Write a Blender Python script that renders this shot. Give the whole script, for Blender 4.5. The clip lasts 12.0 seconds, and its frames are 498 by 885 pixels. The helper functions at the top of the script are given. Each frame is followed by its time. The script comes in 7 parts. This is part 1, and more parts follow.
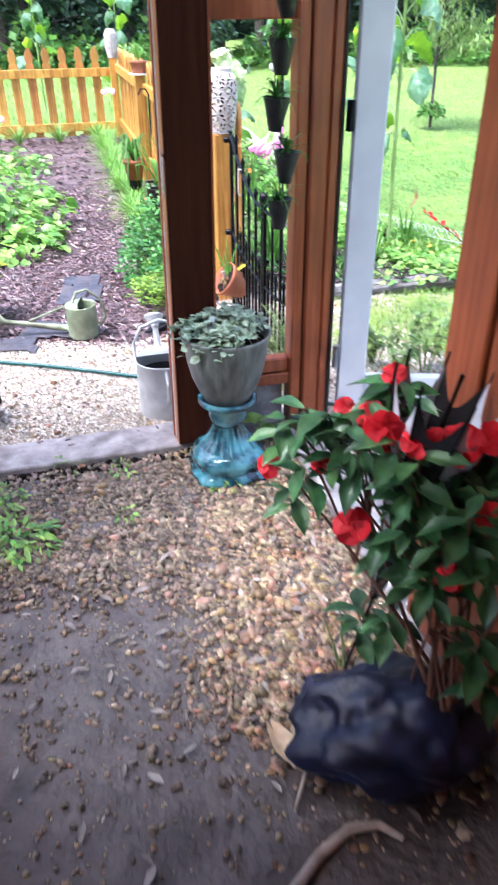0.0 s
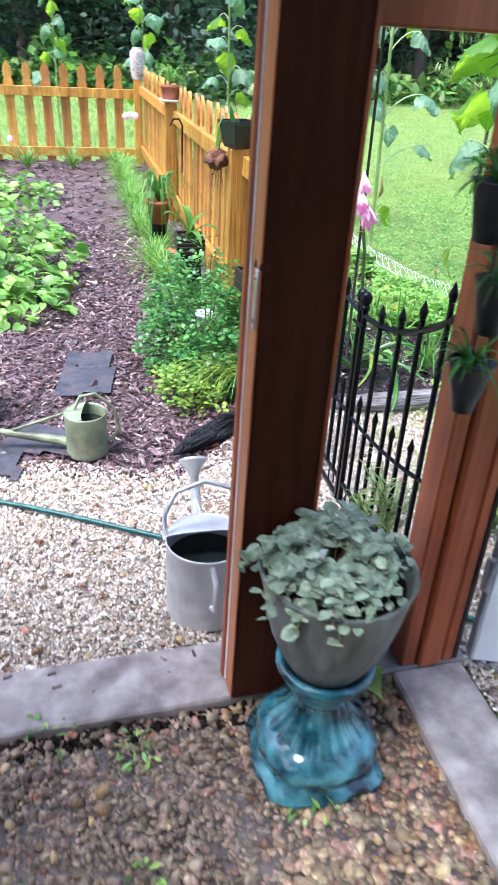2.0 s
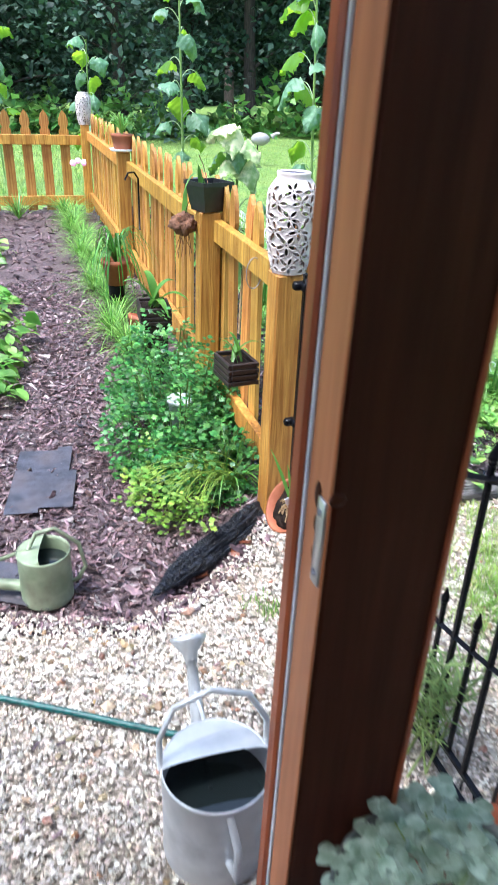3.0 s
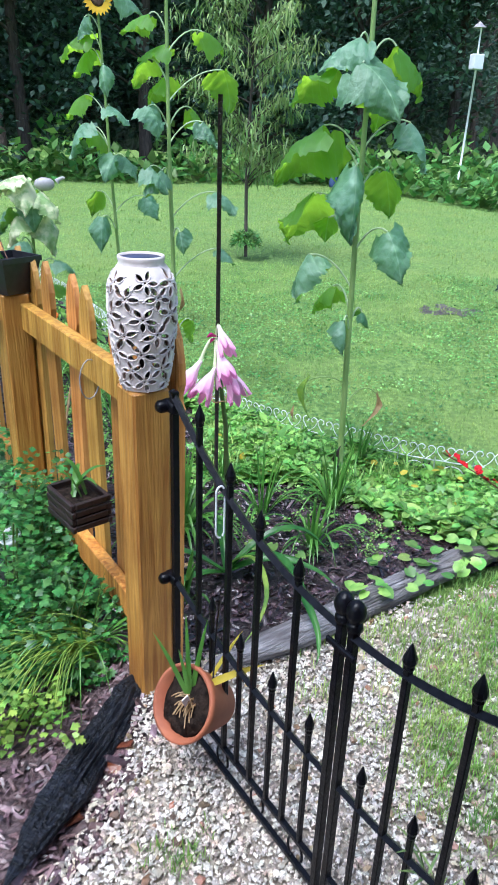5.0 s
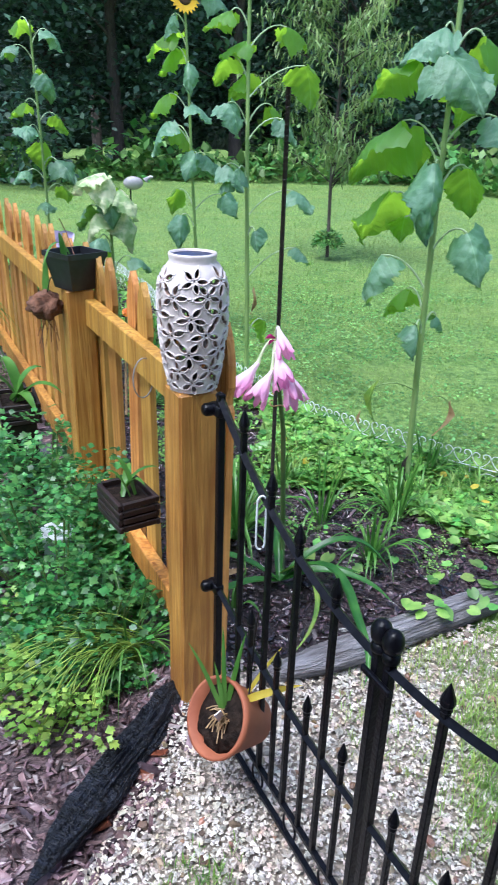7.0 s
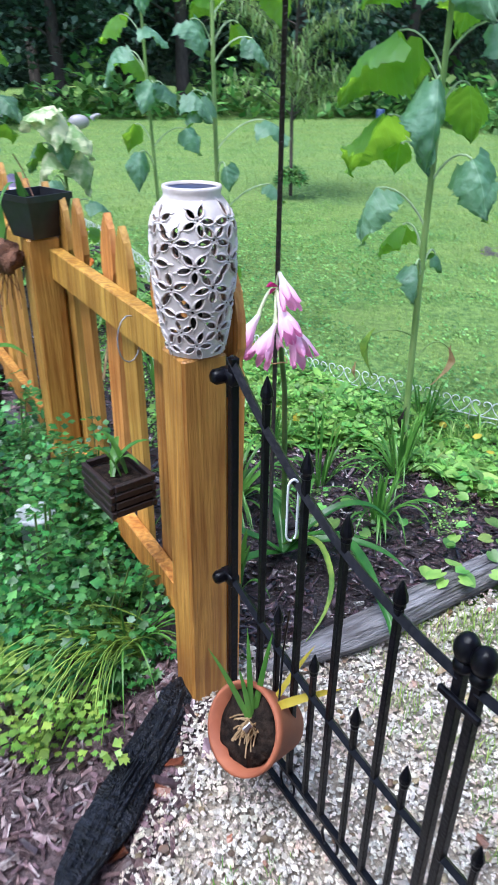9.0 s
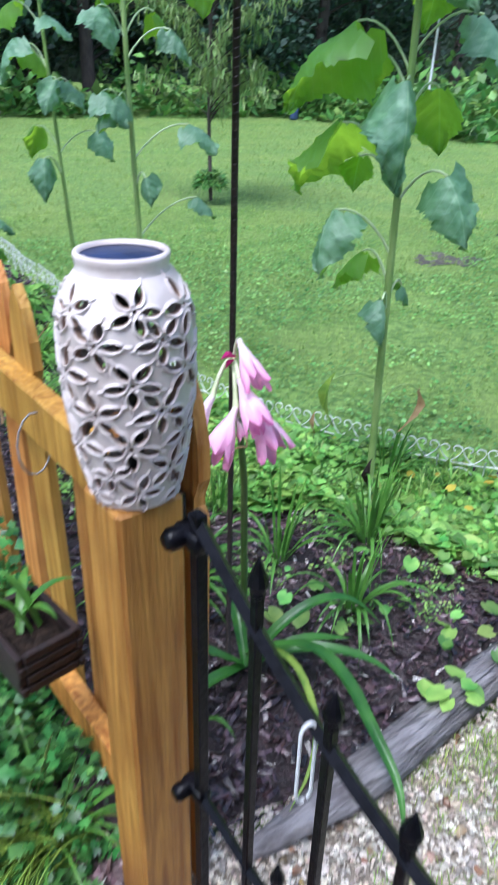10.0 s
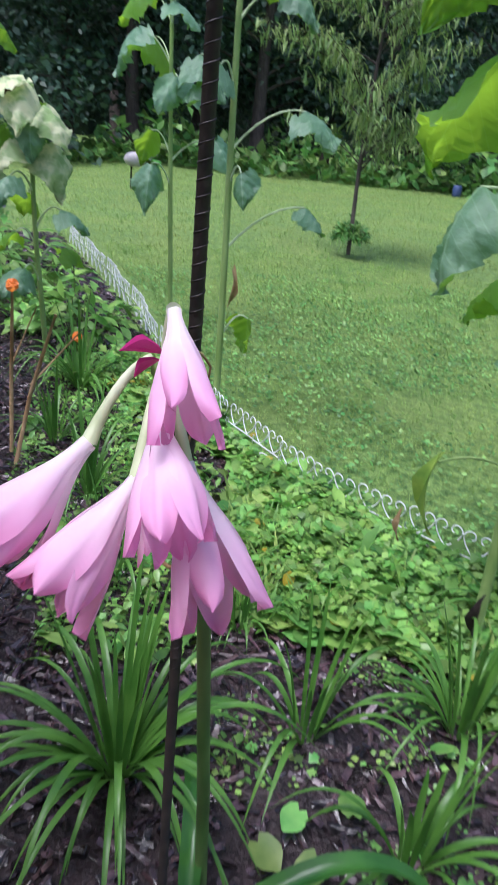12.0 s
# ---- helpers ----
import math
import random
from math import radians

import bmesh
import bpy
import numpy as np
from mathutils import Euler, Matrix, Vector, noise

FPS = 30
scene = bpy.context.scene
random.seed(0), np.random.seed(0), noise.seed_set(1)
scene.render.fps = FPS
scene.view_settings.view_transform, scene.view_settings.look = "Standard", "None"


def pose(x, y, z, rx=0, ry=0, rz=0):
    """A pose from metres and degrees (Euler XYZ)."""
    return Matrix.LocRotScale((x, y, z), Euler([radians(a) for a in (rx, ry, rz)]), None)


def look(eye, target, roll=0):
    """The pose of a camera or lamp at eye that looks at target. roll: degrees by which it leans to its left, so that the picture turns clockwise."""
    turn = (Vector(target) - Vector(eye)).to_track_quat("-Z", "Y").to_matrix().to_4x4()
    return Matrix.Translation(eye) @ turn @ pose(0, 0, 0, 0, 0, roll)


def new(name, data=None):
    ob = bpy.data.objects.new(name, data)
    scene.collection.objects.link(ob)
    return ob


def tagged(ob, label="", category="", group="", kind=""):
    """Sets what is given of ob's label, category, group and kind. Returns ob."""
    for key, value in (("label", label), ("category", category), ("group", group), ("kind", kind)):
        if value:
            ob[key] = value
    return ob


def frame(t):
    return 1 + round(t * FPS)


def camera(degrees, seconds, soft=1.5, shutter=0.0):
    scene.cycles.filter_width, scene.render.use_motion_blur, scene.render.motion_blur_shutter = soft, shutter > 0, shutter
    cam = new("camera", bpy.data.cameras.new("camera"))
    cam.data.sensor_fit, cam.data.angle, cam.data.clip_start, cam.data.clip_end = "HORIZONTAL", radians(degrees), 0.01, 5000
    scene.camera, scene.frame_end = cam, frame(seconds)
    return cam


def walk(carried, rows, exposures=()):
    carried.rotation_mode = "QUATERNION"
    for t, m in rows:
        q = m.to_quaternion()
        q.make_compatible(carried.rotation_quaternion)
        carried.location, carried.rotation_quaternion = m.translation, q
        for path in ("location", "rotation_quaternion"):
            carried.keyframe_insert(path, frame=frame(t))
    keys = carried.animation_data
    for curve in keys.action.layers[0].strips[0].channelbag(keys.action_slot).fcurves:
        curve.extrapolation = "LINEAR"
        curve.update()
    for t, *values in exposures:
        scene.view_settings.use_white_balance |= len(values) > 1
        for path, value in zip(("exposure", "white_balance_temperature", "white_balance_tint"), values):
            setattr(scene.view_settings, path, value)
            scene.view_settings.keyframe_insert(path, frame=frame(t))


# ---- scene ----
cam = camera(39.0, 12.0, soft=1.2, shutter=0.4)
PATH = [
    (0, (0.145, 0.155, 1.424), (0.077, 1.859, 0.379), -0.5),
    (0.5, (0.080, 0.432, 1.356), (-0.078, 2.165, 0.369), -0.1),
    (1, (0.032, 0.706, 1.350), (-0.143, 2.370, 0.255), 0.4),
    (1.2, (0.020, 0.811, 1.384), (-0.230, 2.481, 0.312), -0.4),
    (1.5, (-0.022, 1.004, 1.376), (-0.280, 2.706, 0.359), 2.3),
    (1.9, (-0.099, 1.219, 1.374), (-0.221, 2.983, 0.440), 2.2),
    (2, (-0.164, 1.262, 1.374), (-0.216, 3.000, 0.385), 3.3),
    (2.5, (-0.248, 1.518, 1.388), (-0.204, 3.273, 0.430), 1.9),
    (3, (-0.299, 1.807, 1.423), (-0.239, 3.585, 0.510), 2.3),
    (3.3, (-0.335, 1.917, 1.422), (-0.192, 3.708, 0.543), 1.7),
    (3.5, (-0.367, 2.023, 1.430), (-0.078, 3.795, 0.547), 2.1),
    (3.7, (-0.432, 2.123, 1.432), (-0.067, 3.852, 0.495), 1.1),
    (5.3, (-0.356, 2.487, 1.444), (0.232, 4.225, 0.649), 2.4),
    (5.5, (-0.347, 2.500, 1.435), (0.216, 4.234, 0.612), 2.3),
    (6, (-0.316, 2.512, 1.423), (0.158, 4.253, 0.561), 2.1),
    (6.5, (-0.289, 2.510, 1.427), (0.165, 4.255, 0.562), 2.8),
    (7, (-0.291, 2.509, 1.431), (0.070, 4.299, 0.615), 1.9),
    (7.2, (-0.285, 2.504, 1.430), (0.046, 4.299, 0.611), 1.8),
    (8.8, (-0.329, 2.689, 1.382), (0.064, 4.408, 0.438), 1.5),
    (9, (-0.348, 2.756, 1.375), (0.108, 4.456, 0.426), 0.8),
    (9.5, (-0.316, 2.986, 1.345), (0.192, 4.629, 0.322), -0.8),
    (10, (-0.274, 3.244, 1.369), (0.387, 4.875, 0.419), 1.6),
    (10.5, (-0.192, 3.435, 1.355), (0.589, 5.059, 0.489), 1.6),
    (10.7, (-0.155, 3.515, 1.330), (0.583, 5.136, 0.419), 2.1),
    (11, (-0.095, 3.588, 1.263), (0.540, 5.277, 0.401), 1.8),
    (11.5, (0.062, 3.747, 1.137), (0.499, 5.463, 0.207), 3.9),
    (12, (0.121, 3.866, 1.052), (0.471, 5.664, 0.250), 6.3),
]
walk(cam, [(t, look(eye, target, roll)) for t, eye, target, roll in PATH],
     [(0, 2.2, 5680, 15), (1.0, 1.84, 5720, 17), (2.0, 1.73, 5700, 13), (3.0, 1.65, 5650, 7), (4.0, 1.3, 5500, 4), (5.5, 0.97, 5360, 9), (9.0, 0.97, 5360, 9), (10.0, 0.87, 5380, 10), (10.5, 0.72, 5400, 12), (12, 0.58, 5650, 18)])

import collections

# ---- light ----
world = bpy.data.worlds.new("overcast_sky")
scene.world = world
world.use_nodes = True
wn = world.node_tree
sky = wn.nodes.new("ShaderNodeTexSky")
sky.sky_type = "NISHITA"
sky.sun_disc = False
sky.sun_elevation = radians(67)
sky.sun_rotation = radians(238)
sky.air_density, sky.dust_density, sky.ozone_density = 1.0, 4.0, 1.0
wn.nodes["Background"].inputs["Strength"].default_value = 0.135
wn.links.new(sky.outputs["Color"], wn.nodes["Background"].inputs["Color"])
sun_data = bpy.data.lights.new("sun", "SUN")
sun_data.energy, sun_data.angle, sun_data.color = 1.9, radians(30), (1.0, 0.97, 0.93)
sun = new("sun", sun_data)
sun.matrix_basis = look((0, 0, 30), (0 + 30 / math.tan(radians(67)) * math.sin(radians(238)) * -1, 30 / math.tan(radians(67)) * math.cos(radians(238)) * -1, 0))


# ---- materials ----
def surf(name, c1, c2, rough=0.6, scale=20.0, bump=0.2, bscale=None, metal=0.0, rnd=0.0, source="island", stretch=(1, 1, 1),
         stain=None, stain_scale=2.0, stain_amount=0.5, leaf=0.0, spec=0.5, hue=0.0, lo=0.35, hi=0.65, bdist=0.01, coat=0.0, tl=None, warp=0.0):
    """A procedural surface: fine mottling between two colours, a stain at a larger scale, a random shade for each piece, and fine relief."""
    m = bpy.data.materials.new(name)
    m.use_nodes = True
    nt = m.node_tree
    N, L = nt.nodes, nt.links
    b = N["Principled BSDF"]
    tc = N.new("ShaderNodeTexCoord")
    mp = N.new("ShaderNodeMapping")
    mp.inputs["Scale"].default_value = stretch
    L.new(tc.outputs["Object"], mp.inputs["Vector"])
    n1 = N.new("ShaderNodeTexNoise")
    n1.inputs["Scale"].default_value, n1.inputs["Detail"].default_value = scale, 6
    n1.inputs["Distortion"].default_value = warp
    L.new(mp.outputs["Vector"], n1.inputs["Vector"])
    r1 = N.new("ShaderNodeValToRGB")
    r1.color_ramp.elements[0].position, r1.color_ramp.elements[1].position = lo, hi
    r1.color_ramp.elements[0].color, r1.color_ramp.elements[1].color = (*c1, 1), (*c2, 1)
    L.new(n1.outputs["Fac"], r1.inputs["Fac"])
    col = r1.outputs["Color"]
    if stain:
        n2 = N.new("ShaderNodeTexNoise")
        n2.inputs["Scale"].default_value, n2.inputs["Detail"].default_value = stain_scale, 5
        L.new(tc.outputs["Object"], n2.inputs["Vector"])
        r2 = N.new("ShaderNodeMapRange")
        r2.inputs["From Min"].default_value, r2.inputs["From Max"].default_value = 0.42, 0.68
        r2.inputs["To Max"].default_value = stain_amount
        L.new(n2.outputs["Fac"], r2.inputs["Value"])
        mx = N.new("ShaderNodeMix")
        mx.data_type = "RGBA"
        L.new(r2.outputs["Result"], mx.inputs["Factor"])
        L.new(col, mx.inputs["A"])
        mx.inputs["B"].default_value = (*stain, 1)
        col = mx.outputs["Result"]
    if rnd:
        if source == "island":
            g = N.new("ShaderNodeNewGeometry")
            rv = g.outputs["Random Per Island"]
        else:
            g = N.new("ShaderNodeObjectInfo")
            rv = g.outputs["Random"]
        hs = N.new("ShaderNodeHueSaturation")
        mr = N.new("ShaderNodeMapRange")
        mr.inputs["To Min"].default_value, mr.inputs["To Max"].default_value = 1 - rnd, 1 + rnd
        L.new(rv, mr.inputs["Value"])
        L.new(mr.outputs["Result"], hs.inputs["Value"])
        if hue:
            wr = N.new("ShaderNodeTexWhiteNoise")
            wr.noise_dimensions = "1D"
            L.new(rv, wr.inputs["W"])
            mh = N.new("ShaderNodeMapRange")
            mh.inputs["To Min"].default_value, mh.inputs["To Max"].default_value = 0.5 - hue, 0.5 + hue
            L.new(wr.outputs["Value"], mh.inputs["Value"])
            L.new(mh.outputs["Result"], hs.inputs["Hue"])
        L.new(col, hs.inputs["Color"])
        col = hs.outputs["Color"]
    L.new(col, b.inputs["Base Color"])
    b.inputs["Roughness"].default_value, b.inputs["Metallic"].default_value = rough, metal
    b.inputs["Specular IOR Level"].default_value = spec
    b.inputs["Coat Weight"].default_value = coat
    b.inputs["Coat Roughness"].default_value = 0.12
    if bump:
        n3 = N.new("ShaderNodeTexNoise")
        n3.inputs["Scale"].default_value, n3.inputs["Detail"].default_value = bscale or scale * 2, 8
        L.new(mp.outputs["Vector"], n3.inputs["Vector"])
        bp = N.new("ShaderNodeBump")
        bp.inputs["Strength"].default_value, bp.inputs["Distance"].default_value = bump, bdist
        L.new(n3.outputs["Fac"], bp.inputs["Height"])
        L.new(bp.outputs["Normal"], b.inputs["Normal"])
    if leaf:
        tr = N.new("ShaderNodeBsdfTranslucent")
        if tl:
            tr.inputs["Color"].default_value = (*tl, 1)
        else:
            L.new(col, tr.inputs["Color"])
        ms = N.new("ShaderNodeMixShader")
        ms.inputs["Fac"].default_value = leaf
        L.new(b.outputs["BSDF"], ms.inputs[1])
        L.new(tr.outputs["BSDF"], ms.inputs[2])
        L.new(ms.outputs["Shader"], N["Material Output"].inputs["Surface"])
    return m


# ---- mesh tools: a shape is (points, faces) ----
rng = np.random.default_rng(7)


def join(*shapes):
    V, F, k = [], [], 0
    for v, f in shapes:
        V.append(np.asarray(v, float).reshape(-1, 3))
        F += [tuple(i + k for i in q) for q in f]
        k += len(V[-1])
    return np.concatenate(V), F


def moved(shape, m):
    v = np.asarray(shape[0], float)
    a = np.array(m)
    return v @ a[:3, :3].T + a[:3, 3], shape[1]


def make(name, shape, mat, parent=None, smooth=True, label=""):
    """One mesh object, at top level or as a part of its parent."""
    V, F = shape
    me = bpy.data.meshes.new(name)
    V = np.asarray(V, float)
    me.from_pydata(V.tolist(), [], F)
    if smooth:
        me.polygons.foreach_set("use_smooth", np.ones(len(me.polygons), bool))
    me.update()
    for x in (mat if isinstance(mat, (list, tuple)) else [mat]):
        me.materials.append(x)
    ob = new(name, me)
    if parent is not None:
        ob.parent = parent
    if label:
        ob["label"] = label
    return ob


def part(name, shape, mat, parent, label="", smooth=True):
    return make(name, shape, mat, parent, smooth, label)


def thing(name, m, label, category, group="", kind=""):
    ob = new(name)
    ob.empty_display_size = 0.05
    ob.matrix_basis = m
    return tagged(ob, label, category, group, kind)


def scatter(template, mats, jitter=0.0):
    """Many copies of one shape, joined: mats is n x 4 x 4."""
    tv, tf = np.asarray(template[0], float), template[1]
    mats = np.asarray(mats, float)
    n, k = len(mats), len(tv)
    V = np.einsum("nij,kj->nki", mats[:, :3, :3], tv) + mats[:, None, :3, 3]
    if jitter:
        V += rng.normal(0, 1, V.shape) * jitter * np.linalg.norm(mats[:, :3, 0], axis=1)[:, None, None]
    F = []
    groups = {}
    for q in tf:
        groups.setdefault(len(q), []).append(q)
    for size, qs in groups.items():
        a = (np.array(qs)[None] + (np.arange(n) * k)[:, None, None]).reshape(-1, size)
        F += a.tolist()
    return V.reshape(-1, 3), F


def mats_of(P, yaw, pitch, roll, scale):
    """n poses from places, turns in radians and scales (n, or n x 3)."""
    n = len(P)
    yaw, pitch, roll = (np.broadcast_to(a, n) for a in (yaw, pitch, roll))
    scale = np.asarray(scale, float)
    scale = np.broadcast_to(scale[:, None] if scale.ndim == 1 else scale, (n, 3))
    cy, sy, cp, sp, cr, sr = np.cos(yaw), np.sin(yaw), np.cos(pitch), np.sin(pitch), np.cos(roll), np.sin(roll)
    z, o = np.zeros(n), np.ones(n)
    Rz = np.stack([cy, -sy, z, sy, cy, z, z, z, o], -1).reshape(n, 3, 3)
    Ry = np.stack([cp, z, -sp, z, o, z, sp, z, cp], -1).reshape(n, 3, 3)
    Rx = np.stack([o, z, z, z, cr, -sr, z, sr, cr], -1).reshape(n, 3, 3)
    M = np.zeros((n, 4, 4))
    M[:, :3, :3] = (Rz @ Ry @ Rx) * scale[:, None, :]
    M[:, :3, 3] = P
    M[:, 3, 3] = 1
    return M


def box(x0, x1, y0, y1, z0, z1, bevel=0.003):
    bm = bmesh.new()
    bmesh.ops.create_cube(bm, size=1)
    for v in bm.verts:
        v.co = Vector(((x0 + x1) / 2 + v.co.x * (x1 - x0), (y0 + y1) / 2 + v.co.y * (y1 - y0), (z0 + z1) / 2 + v.co.z * (z1 - z0)))
    if bevel:
        bmesh.ops.bevel(bm, geom=bm.edges[:], offset=bevel, segments=1, affect="EDGES")
    bm.verts.index_update()
    s = (np.array([v.co[:] for v in bm.verts]), [tuple(v.index for v in f.verts) for f in bm.faces])
    bm.free()
    return s


def lathe(profile, n=32, ripple=None, close=False):
    """A turned shape: profile of (r, z); ripple(angle, k) scales the radius."""
    V, F = [], []
    for k, (r, z) in enumerate(profile):
        for i in range(n):
            a = 2 * math.pi * i / n
            q = r * (ripple(a, k) if ripple else 1)
            V.append((q * math.cos(a), q * math.sin(a), z))
    for k in range(len(profile) - 1):
        for i in range(n):
            j = (i + 1) % n
            F.append((k * n + i, k * n + j, (k + 1) * n + j, (k + 1) * n + i))
    if close:
        F.append(tuple(range(n - 1, -1, -1)))
        F.append(tuple((len(profile) - 1) * n + i for i in range(n)))
    return np.array(V, float), F


def tube(points, radius, n=8, cap=True):
    """A round bar along points; radius is one number or one for each point."""
    P = np.asarray(points, float)
    R = np.broadcast_to(np.asarray(radius, float), len(P))
    T = np.gradient(P, axis=0)
    T /= np.linalg.norm(T, axis=1)[:, None] + 1e-12
    side = np.cross(T[0], (0.0, 0.0, 1.0))
    if np.linalg.norm(side) < 1e-3:
        side = np.cross(T[0], (1.0, 0.0, 0.0))
    V, F = [], []
    for k in range(len(P)):
        side = side - T[k] * np.dot(side, T[k])
        side /= np.linalg.norm(side)
        up = np.cross(side, T[k])
        for i in range(n):
            a = 2 * math.pi * i / n
            V.append(P[k] + R[k] * (math.cos(a) * side + math.sin(a) * up))
    for k in range(len(P) - 1):
        for i in range(n):
            j = (i + 1) % n
            F.append((k * n + i, k * n + j, (k + 1) * n + j, (k + 1) * n + i))
    if cap:
        F.append(tuple(range(n)))
        F.append(tuple((len(P) - 1) * n + i for i in reversed(range(n))))
    return np.array(V), F


def bend(a, b, sag=0.0, n=8, side=(0, 0, 0)):
    """Points from a to b on an arc that is sag higher in its middle."""
    t = np.linspace(0, 1, n)[:, None]
    return np.asarray(a) * (1 - t) + np.asarray(b) * t + (np.array([0, 0, sag]) + np.asarray(side)) * 4 * t * (1 - t)


def strap(points, width, fold=0.15, up=(0, 0, 1), tip=True, crease=3):
    """A long leaf along points, tapered to a tip, with a fold along its middle."""
    P = np.asarray(points, float)
    n = len(P)
    T = np.gradient(P, axis=0)
    T /= np.linalg.norm(T, axis=1)[:, None] + 1e-12
    V, F = [], []
    for k in range(n):
        s = np.cross(T[k], up)
        s /= np.linalg.norm(s) + 1e-9
        nrm = np.cross(s, T[k])
        t = k / (n - 1)
        w = width * (min(1, 0.55 + 2.2 * t) * (1 - t ** 3.0) if tip else 1) + 0.0004
        for c in np.linspace(-1, 1, crease):
            V.append(P[k] + s * w * 0.5 * c + nrm * abs(c) * fold * w)
    for k in range(n - 1):
        for c in range(crease - 1):
            a = k * crease + c
            F.append((a, a + 1, a + crease + 1, a + crease))
    return np.array(V), F


def blade(widths, cup=0.1, droop=0.25, across=5, wave=0.0):
    """A broad leaf of length 1 along x: widths are half widths at even steps; cup folds it, droop bends it down."""
    n = len(widths)
    V, F = [], []
    for k, w in enumerate(widths):
        t = k / (n - 1)
        for i in range(across):
            c = -1 + 2 * i / (across - 1)
            z = -droop * t * t + cup * abs(c) ** 1.5 * w * 2 + wave * math.sin(9 * t + 2 * c) * abs(c)
            V.append((t - 0.10 * abs(c) * (1 - t) * (1 if k < 2 else 0) * 2, c * w, z))
    for k in range(n - 1):
        for i in range(across - 1):
            a = k * across + i
            F.append((a, a + 1, a + across + 1, a + across))
    return np.array(V, float), F


HEART = [0.16, 0.36, 0.43, 0.42, 0.36, 0.27, 0.16, 0.07, 0.004]
OVAL = [0.02, 0.12, 0.2, 0.23, 0.21, 0.15, 0.08, 0.004]
ROUND = [0.2, 0.42, 0.5, 0.5, 0.42, 0.25, 0.06]


LEAFLET = (np.array([(0, 0, 0), (0.42, 0.33, 0.05), (0.5, 0, 0), (0.42, -0.33, 0.05), (1, 0, -0.12)], float), [(0, 2, 1), (0, 3, 2), (2, 4, 1), (2, 3, 4)])
STONE = (np.array([(1, 0, 0.1), (0.2, 1, -0.1), (-1, 0.15, 0), (-0.1, -1, 0.1), (0.1, 0.1, 0.9), (0, 0, -0.9), (0.6, 0.6, 0.55), (-0.55, -0.5, 0.6)], float),
         [(0, 1, 6), (0, 6, 4), (6, 1, 4), (1, 2, 4), (2, 7, 4), (2, 3, 7), (7, 3, 4), (3, 0, 4)])


def ico(detail=1):
    bm = bmesh.new()
    bmesh.ops.create_icosphere(bm, subdivisions=detail, radius=1)
    bm.verts.index_update()
    s = (np.array([v.co[:] for v in bm.verts]), [tuple(v.index for v in f.verts) for f in bm.faces])
    bm.free()
    return s


def smoothstep(a, b, x):
    t = np.clip((np.asarray(x, float) - a) / (b - a), 0, 1)
    return t * t * (3 - 2 * t)


def ground_z(x, y):
    """The height of the ground: flat in the garden, soil heaped round the gate post, a lawn that rises slightly."""
    x, y = np.asarray(x, float), np.asarray(y, float)
    z = 0.05 * np.exp(-((x + 0.13) / 0.22) ** 2 - ((y - 4.02) / 0.25) ** 2)
    z = z + 0.010 * np.clip(y - 6, 0, 18) * smoothstep(-2.0, 0.5, x)
    return z


def gz(x, y):
    return float(ground_z(x, y))


def turn(dx, dy):
    return math.degrees(math.atan2(dy, dx))


def arc_pts(c, r, a0, a1, n=14, plane="xz"):
    a = np.linspace(radians(a0), radians(a1), n)
    z = np.zeros(n)
    if plane == "xz":
        return np.stack([c[0] + r * np.cos(a), c[1] + z, c[2] + r * np.sin(a)], 1)
    return np.stack([c[0] + r * np.cos(a), c[1] + r * np.sin(a), c[2] + z], 1)

# ---- the surfaces ----
def vein_lines(m):
    """Pale veins on a leaf that lies along its own x axis: a midrib and slanting side veins."""
    nt = m.node_tree
    N, L = nt.nodes, nt.links

    def op(kind, a, b=0.0):
        q = N.new("ShaderNodeMath")
        q.operation = kind
        for i, v in enumerate((a, b)):
            if isinstance(v, (int, float)):
                q.inputs[i].default_value = v
            else:
                L.new(v, q.inputs[i])
        return q.outputs[0]

    tc = N.new("ShaderNodeTexCoord")
    sx = N.new("ShaderNodeSeparateXYZ")
    L.new(tc.outputs["Object"], sx.inputs["Vector"])
    ay = op("ABSOLUTE", sx.outputs["Y"])
    fr = op("FRACT", op("DIVIDE", op("SUBTRACT", op("ADD", sx.outputs["X"], 1.0), op("MULTIPLY", ay, 0.9)), 0.036))
    side = op("LESS_THAN", op("ABSOLUTE", op("SUBTRACT", fr, 0.5)), 0.045)
    mid = op("LESS_THAN", ay, 0.0022)
    line = op("MULTIPLY", op("MAXIMUM", op("MULTIPLY", side, 0.4), mid), 0.5)
    b = N["Principled BSDF"]
    old = b.inputs["Base Color"].links[0].from_socket
    mx = N.new("ShaderNodeMix")
    mx.data_type = "RGBA"
    L.new(line, mx.inputs["Factor"])
    L.new(old, mx.inputs["A"])
    mx.inputs["B"].default_value = (0.34, 0.50, 0.30, 1)
    L.new(mx.outputs["Result"], b.inputs["Base Color"])



